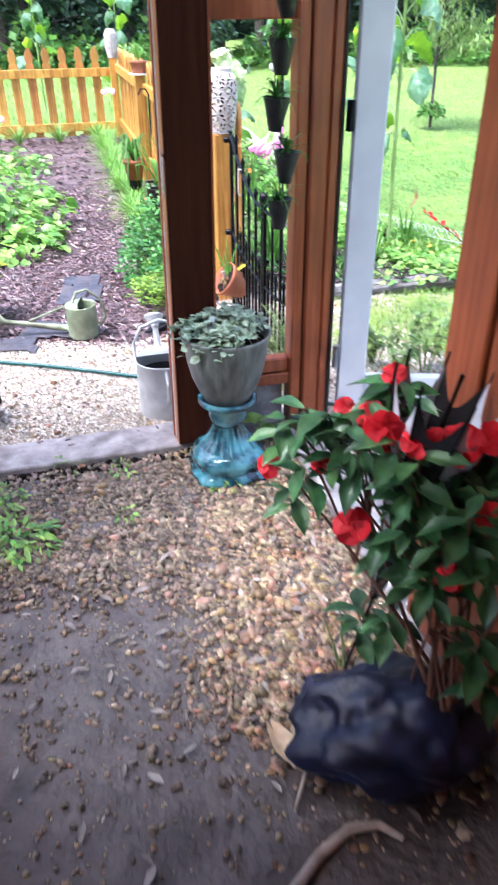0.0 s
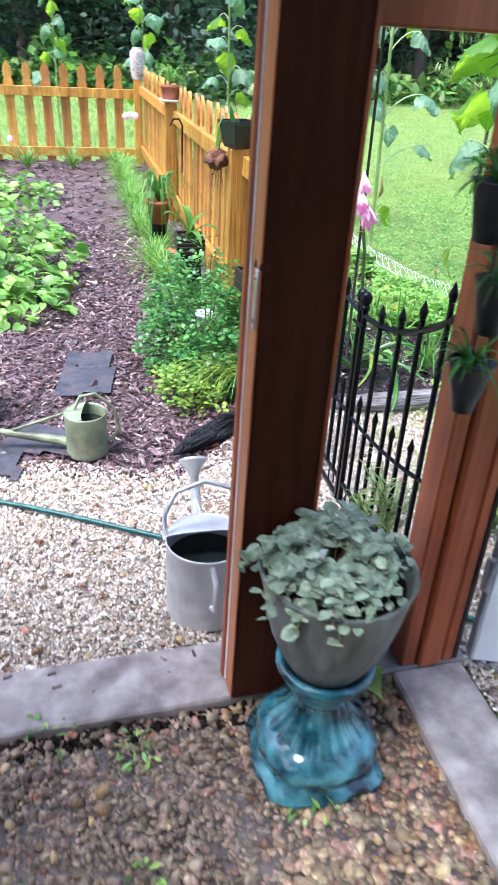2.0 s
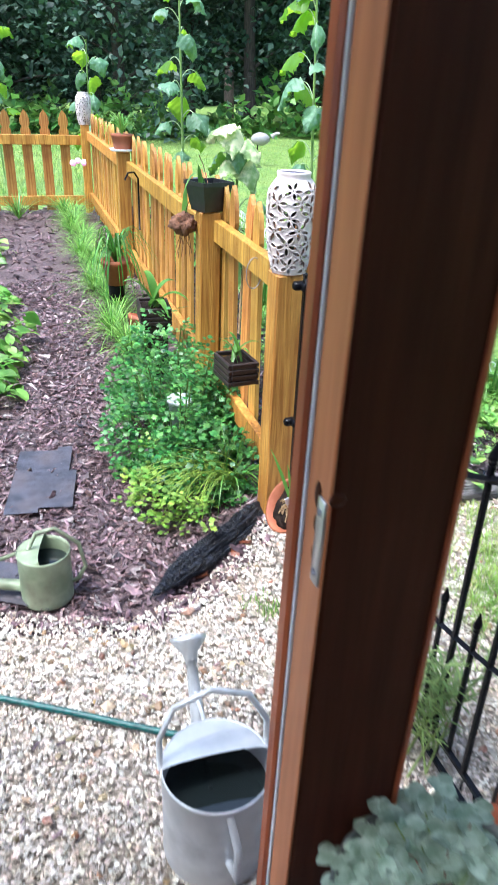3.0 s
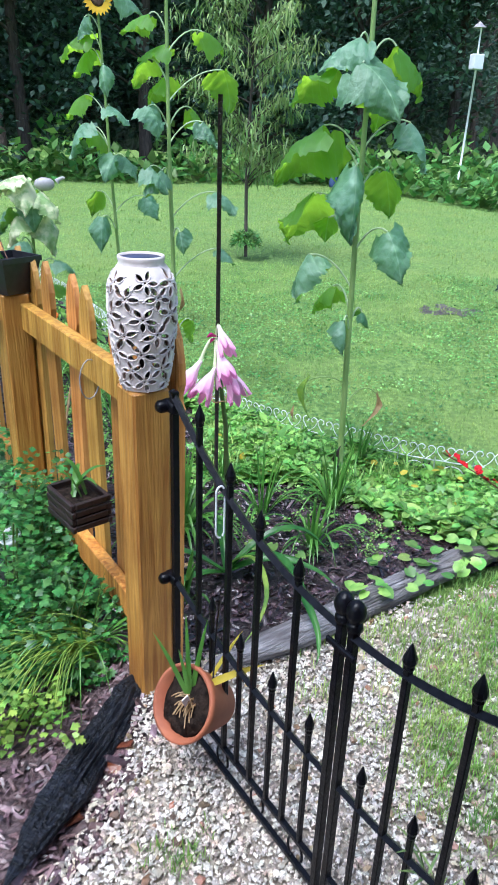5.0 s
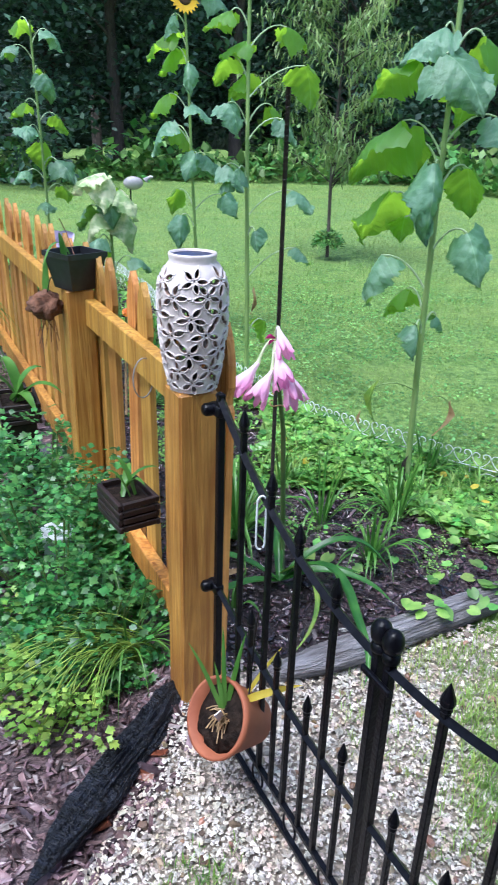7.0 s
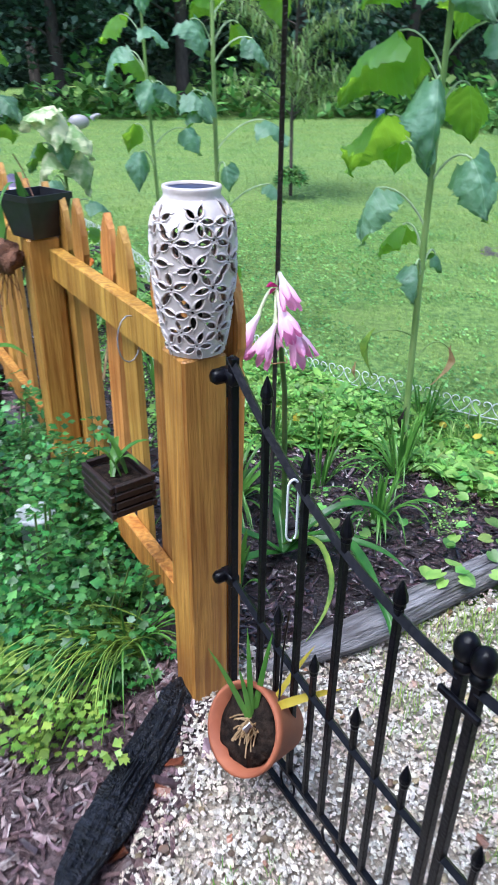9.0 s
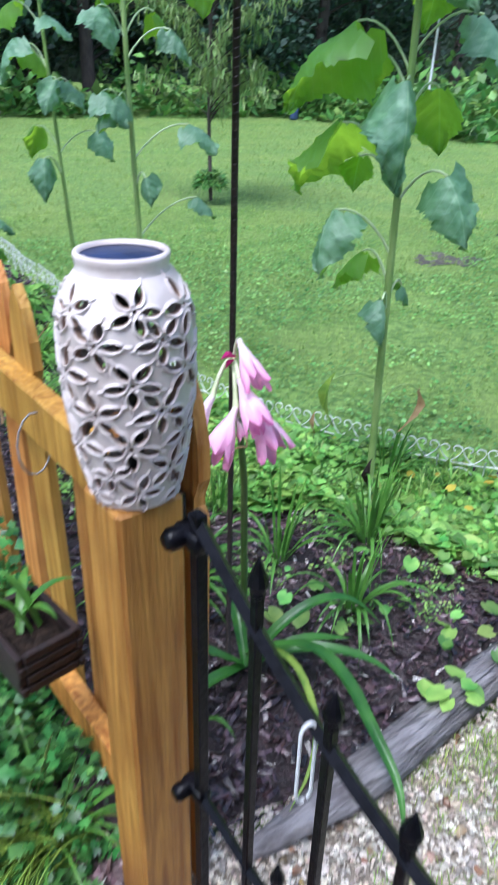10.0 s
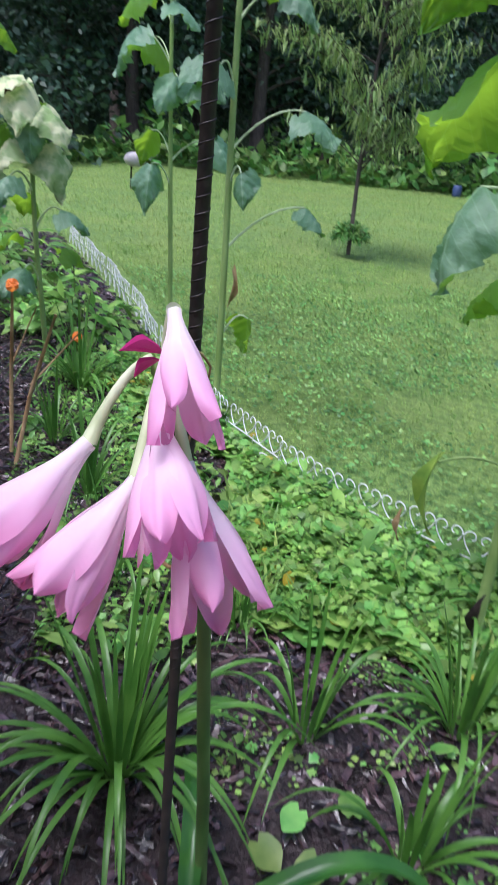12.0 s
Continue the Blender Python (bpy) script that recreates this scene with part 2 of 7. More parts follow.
M_mud = surf("wet_mud", (0.066, 0.052, 0.047), (0.130, 0.106, 0.097), rough=0.4, scale=9, bump=0.5, bscale=40, stain=(0.075, 0.06, 0.055), stain_scale=3, bdist=0.02)
M_pebble = surf("river_pebbles", (0.16, 0.112, 0.070), (0.38, 0.29, 0.203), rough=0.4, scale=30, bump=0.15, rnd=0.55, hue=0.035, stain=(0.28, 0.14, 0.055), stain_scale=23, stain_amount=0.8)
M_mudpebble = surf("muddy_pebbles", (0.118, 0.090, 0.064), (0.29, 0.222, 0.162), rough=0.5, scale=30, bump=0.2, rnd=0.45, hue=0.03)
M_white = surf("white_gravel", (0.43, 0.385, 0.33), (0.73, 0.685, 0.615), rough=0.45, scale=60, bump=0.2, rnd=0.5, hue=0.035, stain=(0.36, 0.22, 0.11), stain_scale=30, stain_amount=0.6)
M_grit = surf("gravel_grit", (0.26, 0.215, 0.165), (0.48, 0.415, 0.345), rough=0.85, scale=90, bump=0.6, bscale=120, stain=(0.10, 0.075, 0.06), stain_scale=6)
M_mulch = surf("mulch_bed", (0.042, 0.025, 0.027), (0.14, 0.09, 0.094), rough=0.5, scale=45, bump=0.9, bscale=70, stretch=(1, 1.6, 1), stain=(0.18, 0.13, 0.135), stain_scale=5, bdist=0.02)
M_bedchip = surf("wet_dark_chips", (0.018, 0.010, 0.012), (0.095, 0.056, 0.064), rough=0.24, scale=40, bump=0.3, rnd=0.85, spec=0.8, hue=0.03)
M_bed = surf("wet_dark_mulch", (0.014, 0.009, 0.009), (0.05, 0.032, 0.034), rough=0.4, scale=45, bump=0.9, bscale=70, stain=(0.07, 0.05, 0.055), stain_scale=5, bdist=0.02)
M_chip = surf("mulch_chips", (0.06, 0.033, 0.037), (0.205, 0.128, 0.135), rough=0.34, scale=40, bump=0.3, rnd=0.75, hue=0.03, spec=0.7)
M_lawn = surf("lawn_soil", (0.10, 0.20, 0.04), (0.25, 0.39, 0.09), rough=0.8, scale=26, bump=0.9, bscale=110, stain=(0.28, 0.36, 0.08), stain_scale=1.3, bdist=0.03)
M_grass = surf("grass_blades", (0.15, 0.32, 0.055), (0.42, 0.58, 0.16), rough=0.42, scale=5.0, bump=0, rnd=0.34, hue=0.022, leaf=0.35, stain=(0.36, 0.38, 0.12), stain_scale=0.7, stain_amount=0.6)
M_fabric = surf("weed_fabric", (0.03, 0.032, 0.045), (0.07, 0.07, 0.095), rough=0.55, scale=30, bump=0.3, bscale=300, stain=(0.12, 0.09, 0.09), stain_scale=6)
M_concrete = surf("concrete", (0.29, 0.262, 0.257), (0.43, 0.39, 0.382), rough=0.8, scale=18, bump=0.25, bscale=110, stain=(0.10, 0.085, 0.082), stain_scale=11, stain_amount=0.75)
M_cedar = surf("stained_cedar", (0.27, 0.056, 0.017), (0.40, 0.10, 0.032), rough=0.42, scale=6, bump=0.12, stretch=(9, 9, 0.6), stain=(0.09, 0.024, 0.011), stain_scale=3)
# cedar copies: backlit room side put in as dark colour, daylit reveal as pale
M_cedar_dark = surf("shade_dark_cedar", (0.036, 0.010, 0.0052), (0.062, 0.018, 0.0087), rough=0.55, scale=6, bump=0.12, stretch=(9, 9, 0.6), stain=(0.034, 0.010, 0.005), stain_scale=3, spec=0.1)
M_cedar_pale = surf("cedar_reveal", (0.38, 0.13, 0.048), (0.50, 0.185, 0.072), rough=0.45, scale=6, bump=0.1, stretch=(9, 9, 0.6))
M_strip = surf("weather_strip", (0.55, 0.55, 0.56), (0.7, 0.7, 0.7), rough=0.5, scale=20, bump=0.05)
M_steel = surf("zinc_strike", (0.5, 0.5, 0.5), (0.66, 0.66, 0.66), rough=0.35, scale=30, metal=0.8, bump=0.05)
M_iron = surf("black_iron", (0.002, 0.002, 0.003), (0.006, 0.006, 0.009), rough=0.28, scale=60, bump=0.15, spec=0.16)
M_whitepaint = surf("white_paint", (0.74, 0.75, 0.79), (0.82, 0.83, 0.86), rough=0.4, scale=8, bump=0.04, stain=(0.62, 0.62, 0.62), stain_scale=3, stain_amount=0.35)
M_grey = surf("grey_edge", (0.2, 0.2, 0.22), (0.3, 0.3, 0.32), rough=0.5, scale=20, bump=0.05)
M_pine = surf("stained_pine", (0.28, 0.095, 0.011), (0.77, 0.42, 0.088), rough=0.42, scale=1.6, bump=0.4, bscale=9, stretch=(20, 20, 1.2), lo=0.3, hi=0.72, warp=1.6, stain=(0.30, 0.12, 0.02), stain_scale=7, rnd=0.2, source="object", hue=0.01)
M_pine_dark = surf("pine_picket", (0.35, 0.13, 0.018), (0.73, 0.40, 0.10), rough=0.45, scale=3.2, bump=0.4, bscale=9, stretch=(22, 22, 0.7), lo=0.3, hi=0.72, stain=(0.22, 0.075, 0.014), stain_scale=6, rnd=0.3, source="object", hue=0.012)
M_ceramic = surf("unglazed_white_ceramic", (0.66, 0.575, 0.56), (0.78, 0.70, 0.68), rough=0.36, scale=9, bump=0.1, bscale=60, stain=(0.42, 0.34, 0.31), stain_scale=22, stain_amount=0.6)
# near-black colour that stands for shade inside gaps and hollows
M_inside = surf("inside_shade", (0.02, 0.017, 0.015), (0.04, 0.033, 0.03), rough=0.8, scale=20, bump=0.1)
M_solar = surf("solar_panel", (0.008, 0.016, 0.06), (0.02, 0.04, 0.12), rough=0.5, scale=25, bump=0.0, spec=0.5)
M_blueglaze = surf("teal_glaze", (0.003, 0.018, 0.030), (0.012, 0.10, 0.135), rough=0.09, scale=14, bump=0.25, bscale=45, stain=(0.12, 0.36, 0.40), stain_scale=16, stain_amount=0.65, coat=1.0)
M_greypot = surf("grey_green_glaze", (0.075, 0.088, 0.08), (0.19, 0.215, 0.195), rough=0.4, scale=7, bump=0.12, stretch=(5, 5, 1), stain=(0.07, 0.06, 0.06), stain_scale=4)
M_soil = surf("potting_soil", (0.008, 0.006, 0.005), (0.030, 0.020, 0.015), rough=0.85, scale=60, bump=0.9, bscale=90, spec=0.1)
M_greyleaf = surf("grey_green_leaves", (0.18, 0.27, 0.17), (0.46, 0.57, 0.43), rough=0.5, scale=45, bump=0.1, rnd=0.25, leaf=0.2)
M_black = surf("black_plastic", (0.008, 0.008, 0.010), (0.018, 0.018, 0.022), rough=0.4, scale=30, bump=0.05)
M_navy = surf("navy_bag", (0.003, 0.005, 0.018), (0.008, 0.012, 0.042), rough=0.45, scale=12, bump=0.35, bscale=26, bdist=0.02)
M_impleaf = surf("impatiens_leaves", (0.024, 0.090, 0.030), (0.075, 0.19, 0.055), rough=0.38, scale=25, bump=0.1, rnd=0.35, leaf=0.18, hue=0.015)
M_red = surf("red_petals", (0.62, 0.004, 0.012), (0.80, 0.012, 0.025), rough=0.6, scale=20, bump=0.05, rnd=0.15, leaf=0.25)
M_stem = surf("green_stems", (0.10, 0.17, 0.04), (0.20, 0.28, 0.08), rough=0.5, scale=30, bump=0.1, rnd=0.2)
M_redstem = surf("reddish_stems", (0.12, 0.05, 0.03), (0.2, 0.09, 0.05), rough=0.5, scale=30, bump=0.1)
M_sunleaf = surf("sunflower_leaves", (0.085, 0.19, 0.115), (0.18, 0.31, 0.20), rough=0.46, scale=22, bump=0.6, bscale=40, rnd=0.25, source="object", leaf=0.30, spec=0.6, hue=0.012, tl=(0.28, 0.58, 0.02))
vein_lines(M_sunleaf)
# leaf copy with the glow of backlit undersides put into its colour
M_sunback = surf("backlit_sunflower_leaves", (0.095, 0.19, 0.048), (0.15, 0.27, 0.078), rough=0.5, scale=22, bump=0.4, bscale=45, rnd=0.2, source="object", leaf=0.62, hue=0.015, tl=(0.46, 0.78, 0.04))
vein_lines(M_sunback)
M_petiole = surf("pale_leaf_stalks", (0.34, 0.46, 0.24), (0.52, 0.62, 0.38), rough=0.5, scale=25, bump=0.1)
M_paleleaf = surf("scorched_leaves", (0.30, 0.44, 0.17), (0.72, 0.74, 0.46), rough=0.5, scale=16, bump=0.3, rnd=0.2, source="object", leaf=0.35, lo=0.4, hi=0.6)
M_yparsley = surf("pale_parsley", (0.13, 0.28, 0.045), (0.30, 0.45, 0.07), rough=0.42, scale=20, bump=0.1, rnd=0.4, hue=0.02, leaf=0.3)
M_scape = surf("lily_scape", (0.06, 0.13, 0.03), (0.13, 0.22, 0.06), rough=0.4, scale=25, bump=0.1, stretch=(1, 1, 0.2), stain=(0.10, 0.06, 0.04), stain_scale=4)
M_sunstem = surf("sunflower_stems", (0.17, 0.28, 0.07), (0.28, 0.39, 0.13), rough=0.55, scale=25, bump=0.15, stretch=(1, 1, 0.2))
M_twig = surf("bleached_wood", (0.34, 0.28, 0.22), (0.56, 0.48, 0.40), rough=0.7, scale=30, bump=0.3)
M_tan = surf("tan_leaf", (0.40, 0.27, 0.16), (0.62, 0.47, 0.32), rough=0.6, scale=20, bump=0.3, leaf=0.2)
M_litter = surf("grey_litter", (0.18, 0.15, 0.13), (0.34, 0.30, 0.27), rough=0.6, scale=20, bump=0.3, rnd=0.4)
M_lilyleaf = surf("lily_leaves", (0.028, 0.12, 0.018), (0.075, 0.22, 0.035), rough=0.3, scale=9, bump=0.1, rnd=0.2, leaf=0.25)
M_brownedge = surf("brown_glaze_edges", (0.20, 0.12, 0.085), (0.42, 0.31, 0.26), rough=0.45, scale=40, bump=0.1)
M_dry = surf("dried_leaves", (0.26, 0.15, 0.06), (0.46, 0.32, 0.17), rough=0.65, scale=20, bump=0.3, rnd=0.3, leaf=0.2)
M_yellow = surf("yellow_leaves", (0.45, 0.33, 0.03), (0.6, 0.5, 0.06), rough=0.5, scale=15, bump=0.1, rnd=0.2, leaf=0.3)
M_strapleaf = surf("strap_leaves", (0.05, 0.18, 0.025), (0.12, 0.31, 0.05), rough=0.34, scale=9, bump=0.06, rnd=0.3, hue=0.02, leaf=0.3)
M_cover = surf("ground_cover_leaves", (0.12, 0.30, 0.055), (0.30, 0.50, 0.12), rough=0.34, scale=16, bump=0.1, rnd=0.5, hue=0.03, leaf=0.3)
M_parsley = surf("parsley_leaves", (0.026, 0.125, 0.028), (0.125, 0.33, 0.075), rough=0.36, scale=20, bump=0.1, rnd=0.5, hue=0.02, leaf=0.28)
M_bean = surf("bean_leaves", (0.15, 0.34, 0.055), (0.30, 0.53, 0.12), rough=0.42, scale=10, bump=0.1, rnd=0.45, hue=0.02, leaf=0.35)
M_chard = surf("chard_leaves", (0.25, 0.34, 0.03), (0.48, 0.46, 0.05), rough=0.4, scale=9, bump=0.2, rnd=0.3, leaf=0.35)
M_chardstem = surf("chard_stems", (0.36, 0.01, 0.04), (0.5, 0.03, 0.07), rough=0.35, scale=20, bump=0.05)
M_magenta = surf("magenta_bud", (0.45, 0.01, 0.16), (0.6, 0.03, 0.24), rough=0.5, scale=15, bump=0.1, leaf=0.15)
M_rebar = surf("rusty_rebar", (0.010, 0.007, 0.006), (0.026, 0.017, 0.014), rough=0.6, scale=60, bump=0.2)
M_terracotta = surf("terracotta", (0.27, 0.075, 0.032), (0.39, 0.125, 0.055), rough=0.7, scale=14, bump=0.15, stain=(0.26, 0.09, 0.05), stain_scale=9)
M_char = surf("charred_log", (0.002, 0.003, 0.005), (0.014, 0.017, 0.028), rough=0.42, scale=14, bump=1.0, bscale=30, stretch=(5, 1, 5), bdist=0.02, spec=0.35)
M_greylog = surf("weathered_log", (0.15, 0.135, 0.14), (0.34, 0.32, 0.33), rough=0.75, scale=9, bump=0.9, bscale=20, stretch=(1, 7, 7), stain=(0.075, 0.05, 0.042), stain_scale=3.2, stain_amount=0.8, bdist=0.02)
M_hose = surf("green_hose", (0.003, 0.062, 0.062), (0.008, 0.11, 0.10), rough=0.35, scale=50, bump=0.1)
M_galv = surf("galvanised_steel", (0.50, 0.52, 0.53), (0.70, 0.72, 0.73), rough=0.42, scale=18, metal=0.4, bump=0.06, stain=(0.42, 0.42, 0.40), stain_scale=9)
M_greencan = surf("faded_green_paint", (0.17, 0.22, 0.13), (0.33, 0.39, 0.26), rough=0.42, scale=12, bump=0.15, stain=(0.095, 0.085, 0.055), stain_scale=9, stain_amount=0.75)
M_bronze = surf("dark_bronze_paint", (0.022, 0.018, 0.017), (0.05, 0.042, 0.04), rough=0.35, scale=15, bump=0.05)
M_water = surf("dark_water", (0.01, 0.014, 0.015), (0.014, 0.02, 0.02), rough=0.04, scale=3, bump=0.03, spec=0.6)
M_slat = surf("dark_slats", (0.009, 0.005, 0.005), (0.026, 0.013, 0.011), rough=0.5, scale=12, bump=0.3, stretch=(1, 6, 6))
M_coir = surf("coir", (0.10, 0.045, 0.025), (0.22, 0.10, 0.055), rough=0.9, scale=50, bump=1.0, bscale=90)
M_wirewhite = surf("white_wire", (0.70, 0.72, 0.74), (0.82, 0.83, 0.84), rough=0.4, scale=30, bump=0.02)
M_bark = surf("tree_bark", (0.03, 0.024, 0.02), (0.075, 0.06, 0.048), rough=0.85, scale=9, bump=0.8, stretch=(3, 3, 0.6), bdist=0.03)
M_wood_leaf = surf("forest_leaves", (0.030, 0.070, 0.048), (0.066, 0.13, 0.075), rough=0.55, scale=2, bump=0, rnd=0.5, hue=0.02, leaf=0.2)
M_brush = surf("undergrowth_leaves", (0.09, 0.22, 0.045), (0.20, 0.38, 0.09), rough=0.5, scale=2, bump=0, rnd=0.45, hue=0.03, leaf=0.3)
M_willow = surf("willow_leaves", (0.15, 0.25, 0.07), (0.30, 0.40, 0.14), rough=0.5, scale=3, bump=0, rnd=0.4, hue=0.02, leaf=0.3)
M_petal_y = surf("yellow_petals", (0.75, 0.42, 0.01), (0.85, 0.55, 0.02), rough=0.5, scale=10, bump=0.05, leaf=0.25)
M_seed = surf("seed_disc", (0.03, 0.015, 0.006), (0.10, 0.05, 0.02), rough=0.8, scale=80, bump=0.8)
M_orange = surf("orange_petals", (0.75, 0.16, 0.01), (0.85, 0.26, 0.02), rough=0.5, scale=20, bump=0.05, leaf=0.2)
M_lilac = surf("lilac_enamel", (0.30, 0.24, 0.42), (0.42, 0.35, 0.55), rough=0.4, scale=10, bump=0.05)
M_birdgrey = surf("grey_enamel", (0.28, 0.26, 0.27), (0.4, 0.37, 0.37), rough=0.5, scale=10, bump=0.05)
M_umbgrey = surf("grey_nylon", (0.50, 0.51, 0.56), (0.66, 0.67, 0.72), rough=0.5, scale=6, bump=0.15, bscale=14, bdist=0.01)
M_blue = surf("blue_plastic", (0.03, 0.05, 0.14), (0.05, 0.08, 0.2), rough=0.5, scale=10, bump=0.05)

glass = bpy.data.materials.new("window_glass")
glass.use_nodes = True
g_nt = glass.node_tree
g_b = g_nt.nodes["Principled BSDF"]
g_b.inputs["Base Color"].default_value = (1, 1, 1, 1)
g_b.inputs["Transmission Weight"].default_value = 1.0
g_b.inputs["Roughness"].default_value = 0.0
g_b.inputs["IOR"].default_value = 1.02

# ---- the ground: one sheet out to the horizon ----
xs = np.unique(np.concatenate([np.arange(-60, -8, 6.0), np.arange(-8, 10, 0.25), np.arange(10, 80, 6.0), [-600, 600]]))
ys = np.unique(np.concatenate([[-600], np.arange(-60, -4, 7.0), np.arange(-4, 14, 0.25), np.arange(14, 60, 3.0), [120, 600]]))
gx, gy = np.meshgrid(xs, ys)
gv = np.stack([gx, gy, ground_z(gx, gy) - 0.03 - 0.05 * np.exp(-((gx + 0.13) / 0.5) ** 2 - ((gy - 4.0) / 0.5) ** 2)], -1).reshape(-1, 3)
nx = len(xs)
gf = [(j * nx + i, j * nx + i + 1, (j + 1) * nx + i + 1, (j + 1) * nx + i) for j in range(len(ys) - 1) for i in range(nx - 1)]
tagged(make("ground", (gv, gf), M_lawn), "mown green lawn rising gently to the woods", "lawn", kind="structure")


def inside_poly(P, poly):
    P = np.asarray(P)
    c = np.zeros(len(P), bool)
    n = len(poly)
    for i in range(n):
        (x0, y0), (x1, y1) = poly[i], poly[(i + 1) % n]
        hit = ((y0 > P[:, 1]) != (y1 > P[:, 1])) & (P[:, 0] < (x1 - x0) * (P[:, 1] - y0) / ((y1 - y0) if y1 != y0 else 1e-9) + x0)
        c ^= hit
    return c


def patch(poly, lift, step=0.05, rough_z=0.004, wander=0.04):
    """A sheet over the ground inside an outline, with an uneven edge and surface."""
    lo, hi = np.min(poly, 0), np.max(poly, 0)
    X, Y = np.meshgrid(np.arange(lo[0] - step, hi[0] + step, step), np.arange(lo[1] - step, hi[1] + step, step))
    ny, nx_ = X.shape
    P = np.stack([X, Y], -1).reshape(-1, 2)
    W = np.array([noise.noise(Vector((x * 3.1, y * 3.1, lift * 90))) for x, y in P])
    P2 = P + wander * np.stack([W, np.roll(W, 7)], 1)
    Z = ground_z(P[:, 0], P[:, 1]) + lift + rough_z * np.array([noise.noise(Vector((x * 9, y * 9, 1.7))) for x, y in P])
    keep = inside_poly(P2, poly)
    F = []
    for j in range(ny - 1):
        for i in range(nx_ - 1):
            q = (j * nx_ + i, j * nx_ + i + 1, (j + 1) * nx_ + i + 1, (j + 1) * nx_ + i)
            if all(keep[k] for k in q):
                F.append(q)
    used = sorted({k for q in F for k in q})
    idx = {k: i for i, k in enumerate(used)}
    V = np.concatenate([P, Z[:, None]], 1)[used]
    return V, [tuple(idx[k] for k in q) for q in F]


def sprinkle(poly, n):
    """n random places inside an outline."""
    lo, hi = np.min(poly, 0), np.max(poly, 0)
    out = np.zeros((0, 2))
    while len(out) < n:
        P = rng.uniform(lo, hi, (n * 2, 2))
        out = np.concatenate([out, P[inside_poly(P, poly)]])
    return out[:n]


def fall_off(P, f):
    """Keeps each place with the chance that f(x, y) gives."""
    return P[rng.random(len(P)) < f(P[:, 0], P[:, 1])]


def lift_to(P, dz=0.0):
    return np.concatenate([P, (ground_z(P[:, 0], P[:, 1]) + dz)[:, None]], 1)


# the greenhouse stands turned by about twenty degrees: u runs along its front wall, v outwards
JX, JY, GYAW = -0.206, 2.405, 17.5
GH = pose(JX, JY, 0, 0, 0, GYAW)


def gh(u, v):
    p = GH @ Vector((u, v, 0))
    return p.x, p.y


FLOOR = [gh(-2.2, 0.02), gh(0.5, 0.02), gh(0.5, -3.2), gh(-2.2, -3.2)]
WHITE = [(-3.2, 2.5), (-0.9, 2.2), gh(-0.3, 0.0), gh(0.6, 0.0), gh(0.6, -1.2), (1.6, 1.6), (1.45, 2.9), (1.315, 3.774), (1.37, 4.195), (0.724, 4.147), (0.327, 4.1), (-0.089, 4.053), (-0.394, 3.546), (-0.574, 3.415), (-0.969, 3.439), (-1.416, 3.251), (-3.135, 3.156)]
MULCH = [(-7.5, 2.9), (-3.138, 3.057), (-1.417, 3.202), (-0.97, 3.362), (-0.526, 3.338), (-0.305, 3.525), (-0.051, 3.948), (-0.096, 4.186), (-1.921, 10.736), (-4.828, 9.826), (-8.17, 9.013)]
BED = [(-0.109, 4.053), (0.326, 4.044), (1.024, 4.271), (1.92, 4.365), (1.778, 4.889), (1.044, 5.341), (0.523, 6.215), (0.14, 7.994), (-0.518, 10.716), (-1.96, 10.905)]

fl = make("floor", patch(FLOOR, 0.0, 0.06, 0.012, 0.0), M_mud)
tagged(fl, "trodden wet mud floor strewn with tan pebbles", "floor", kind="structure")
tagged(make("gravel_path", patch(WHITE, -0.012, 0.04, 0.008), M_grit), "grit bed under the pale gravel path", "path", kind="structure")
tagged(make("mulch_ground", patch(MULCH, -0.008, 0.05, 0.015), M_mulch), "garden ground covered in damp brown bark mulch", "ground", kind="structure")
tagged(make("flower_bed", patch(BED, -0.006, 0.04, 0.02), M_bed), "flower bed covered in dark wet bark mulch", "flower bed", kind="structure")

MUDDY = [(3.051, 8.047), (3.259, 8.304), (3.603, 8.2), (3.842, 7.886), (3.684, 7.63), (3.339, 7.737)]
tagged(make("muddy_patch", patch(MUDDY, -0.027, 0.05, 0.012, 0.25), M_mud), "bare wet muddy patch in the lawn", "mud", kind="structure")

# ---- greenhouse walls ----
def wall_piece(name, shape, mat, label, cat="wall", kind="structure"):
    ob = make(name, shape, mat, None, False)
    ob.matrix_basis = GH
    return tagged(ob, label, cat, kind=kind)


wall_piece("sill_front", box(-2.2, 0.62, 0.0, 0.185, -0.12, 0.03, 0.006), M_concrete, "rough grey concrete sill under the doorway", "sill")
wall_piece("sill_side", box(0.41, 0.60, -3.2, -0.004, -0.12, 0.032, 0.006), M_concrete, "rough grey concrete sill along the side opening", "sill")
kerb = wall_piece("foundation_block", box(0.155, 0.42, 0.055, 0.175, 0.034, 0.215, 0.004), M_concrete, "grey concrete block under the window frame", "block")

jamb = thing("door_jamb", GH @ pose(0, 0, 0, 0, 0.65, 0), "reddish brown stained cedar door jamb with strike plate", "door frame", kind="structure")
# post takes the dark copy, so its shade is in the colour
part("post", box(0.0, 0.147, -0.009, 0.085, 0.034, 2.25, 0.004), M_cedar_dark, jamb, "dark post with its room-side shade in the colour", smooth=False)
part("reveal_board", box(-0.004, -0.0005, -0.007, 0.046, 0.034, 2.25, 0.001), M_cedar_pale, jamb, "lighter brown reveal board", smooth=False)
part("door_stop", box(-0.010, -0.0005, 0.058, 0.084, 0.034, 2.25, 0.004), M_cedar, jamb, smooth=False)
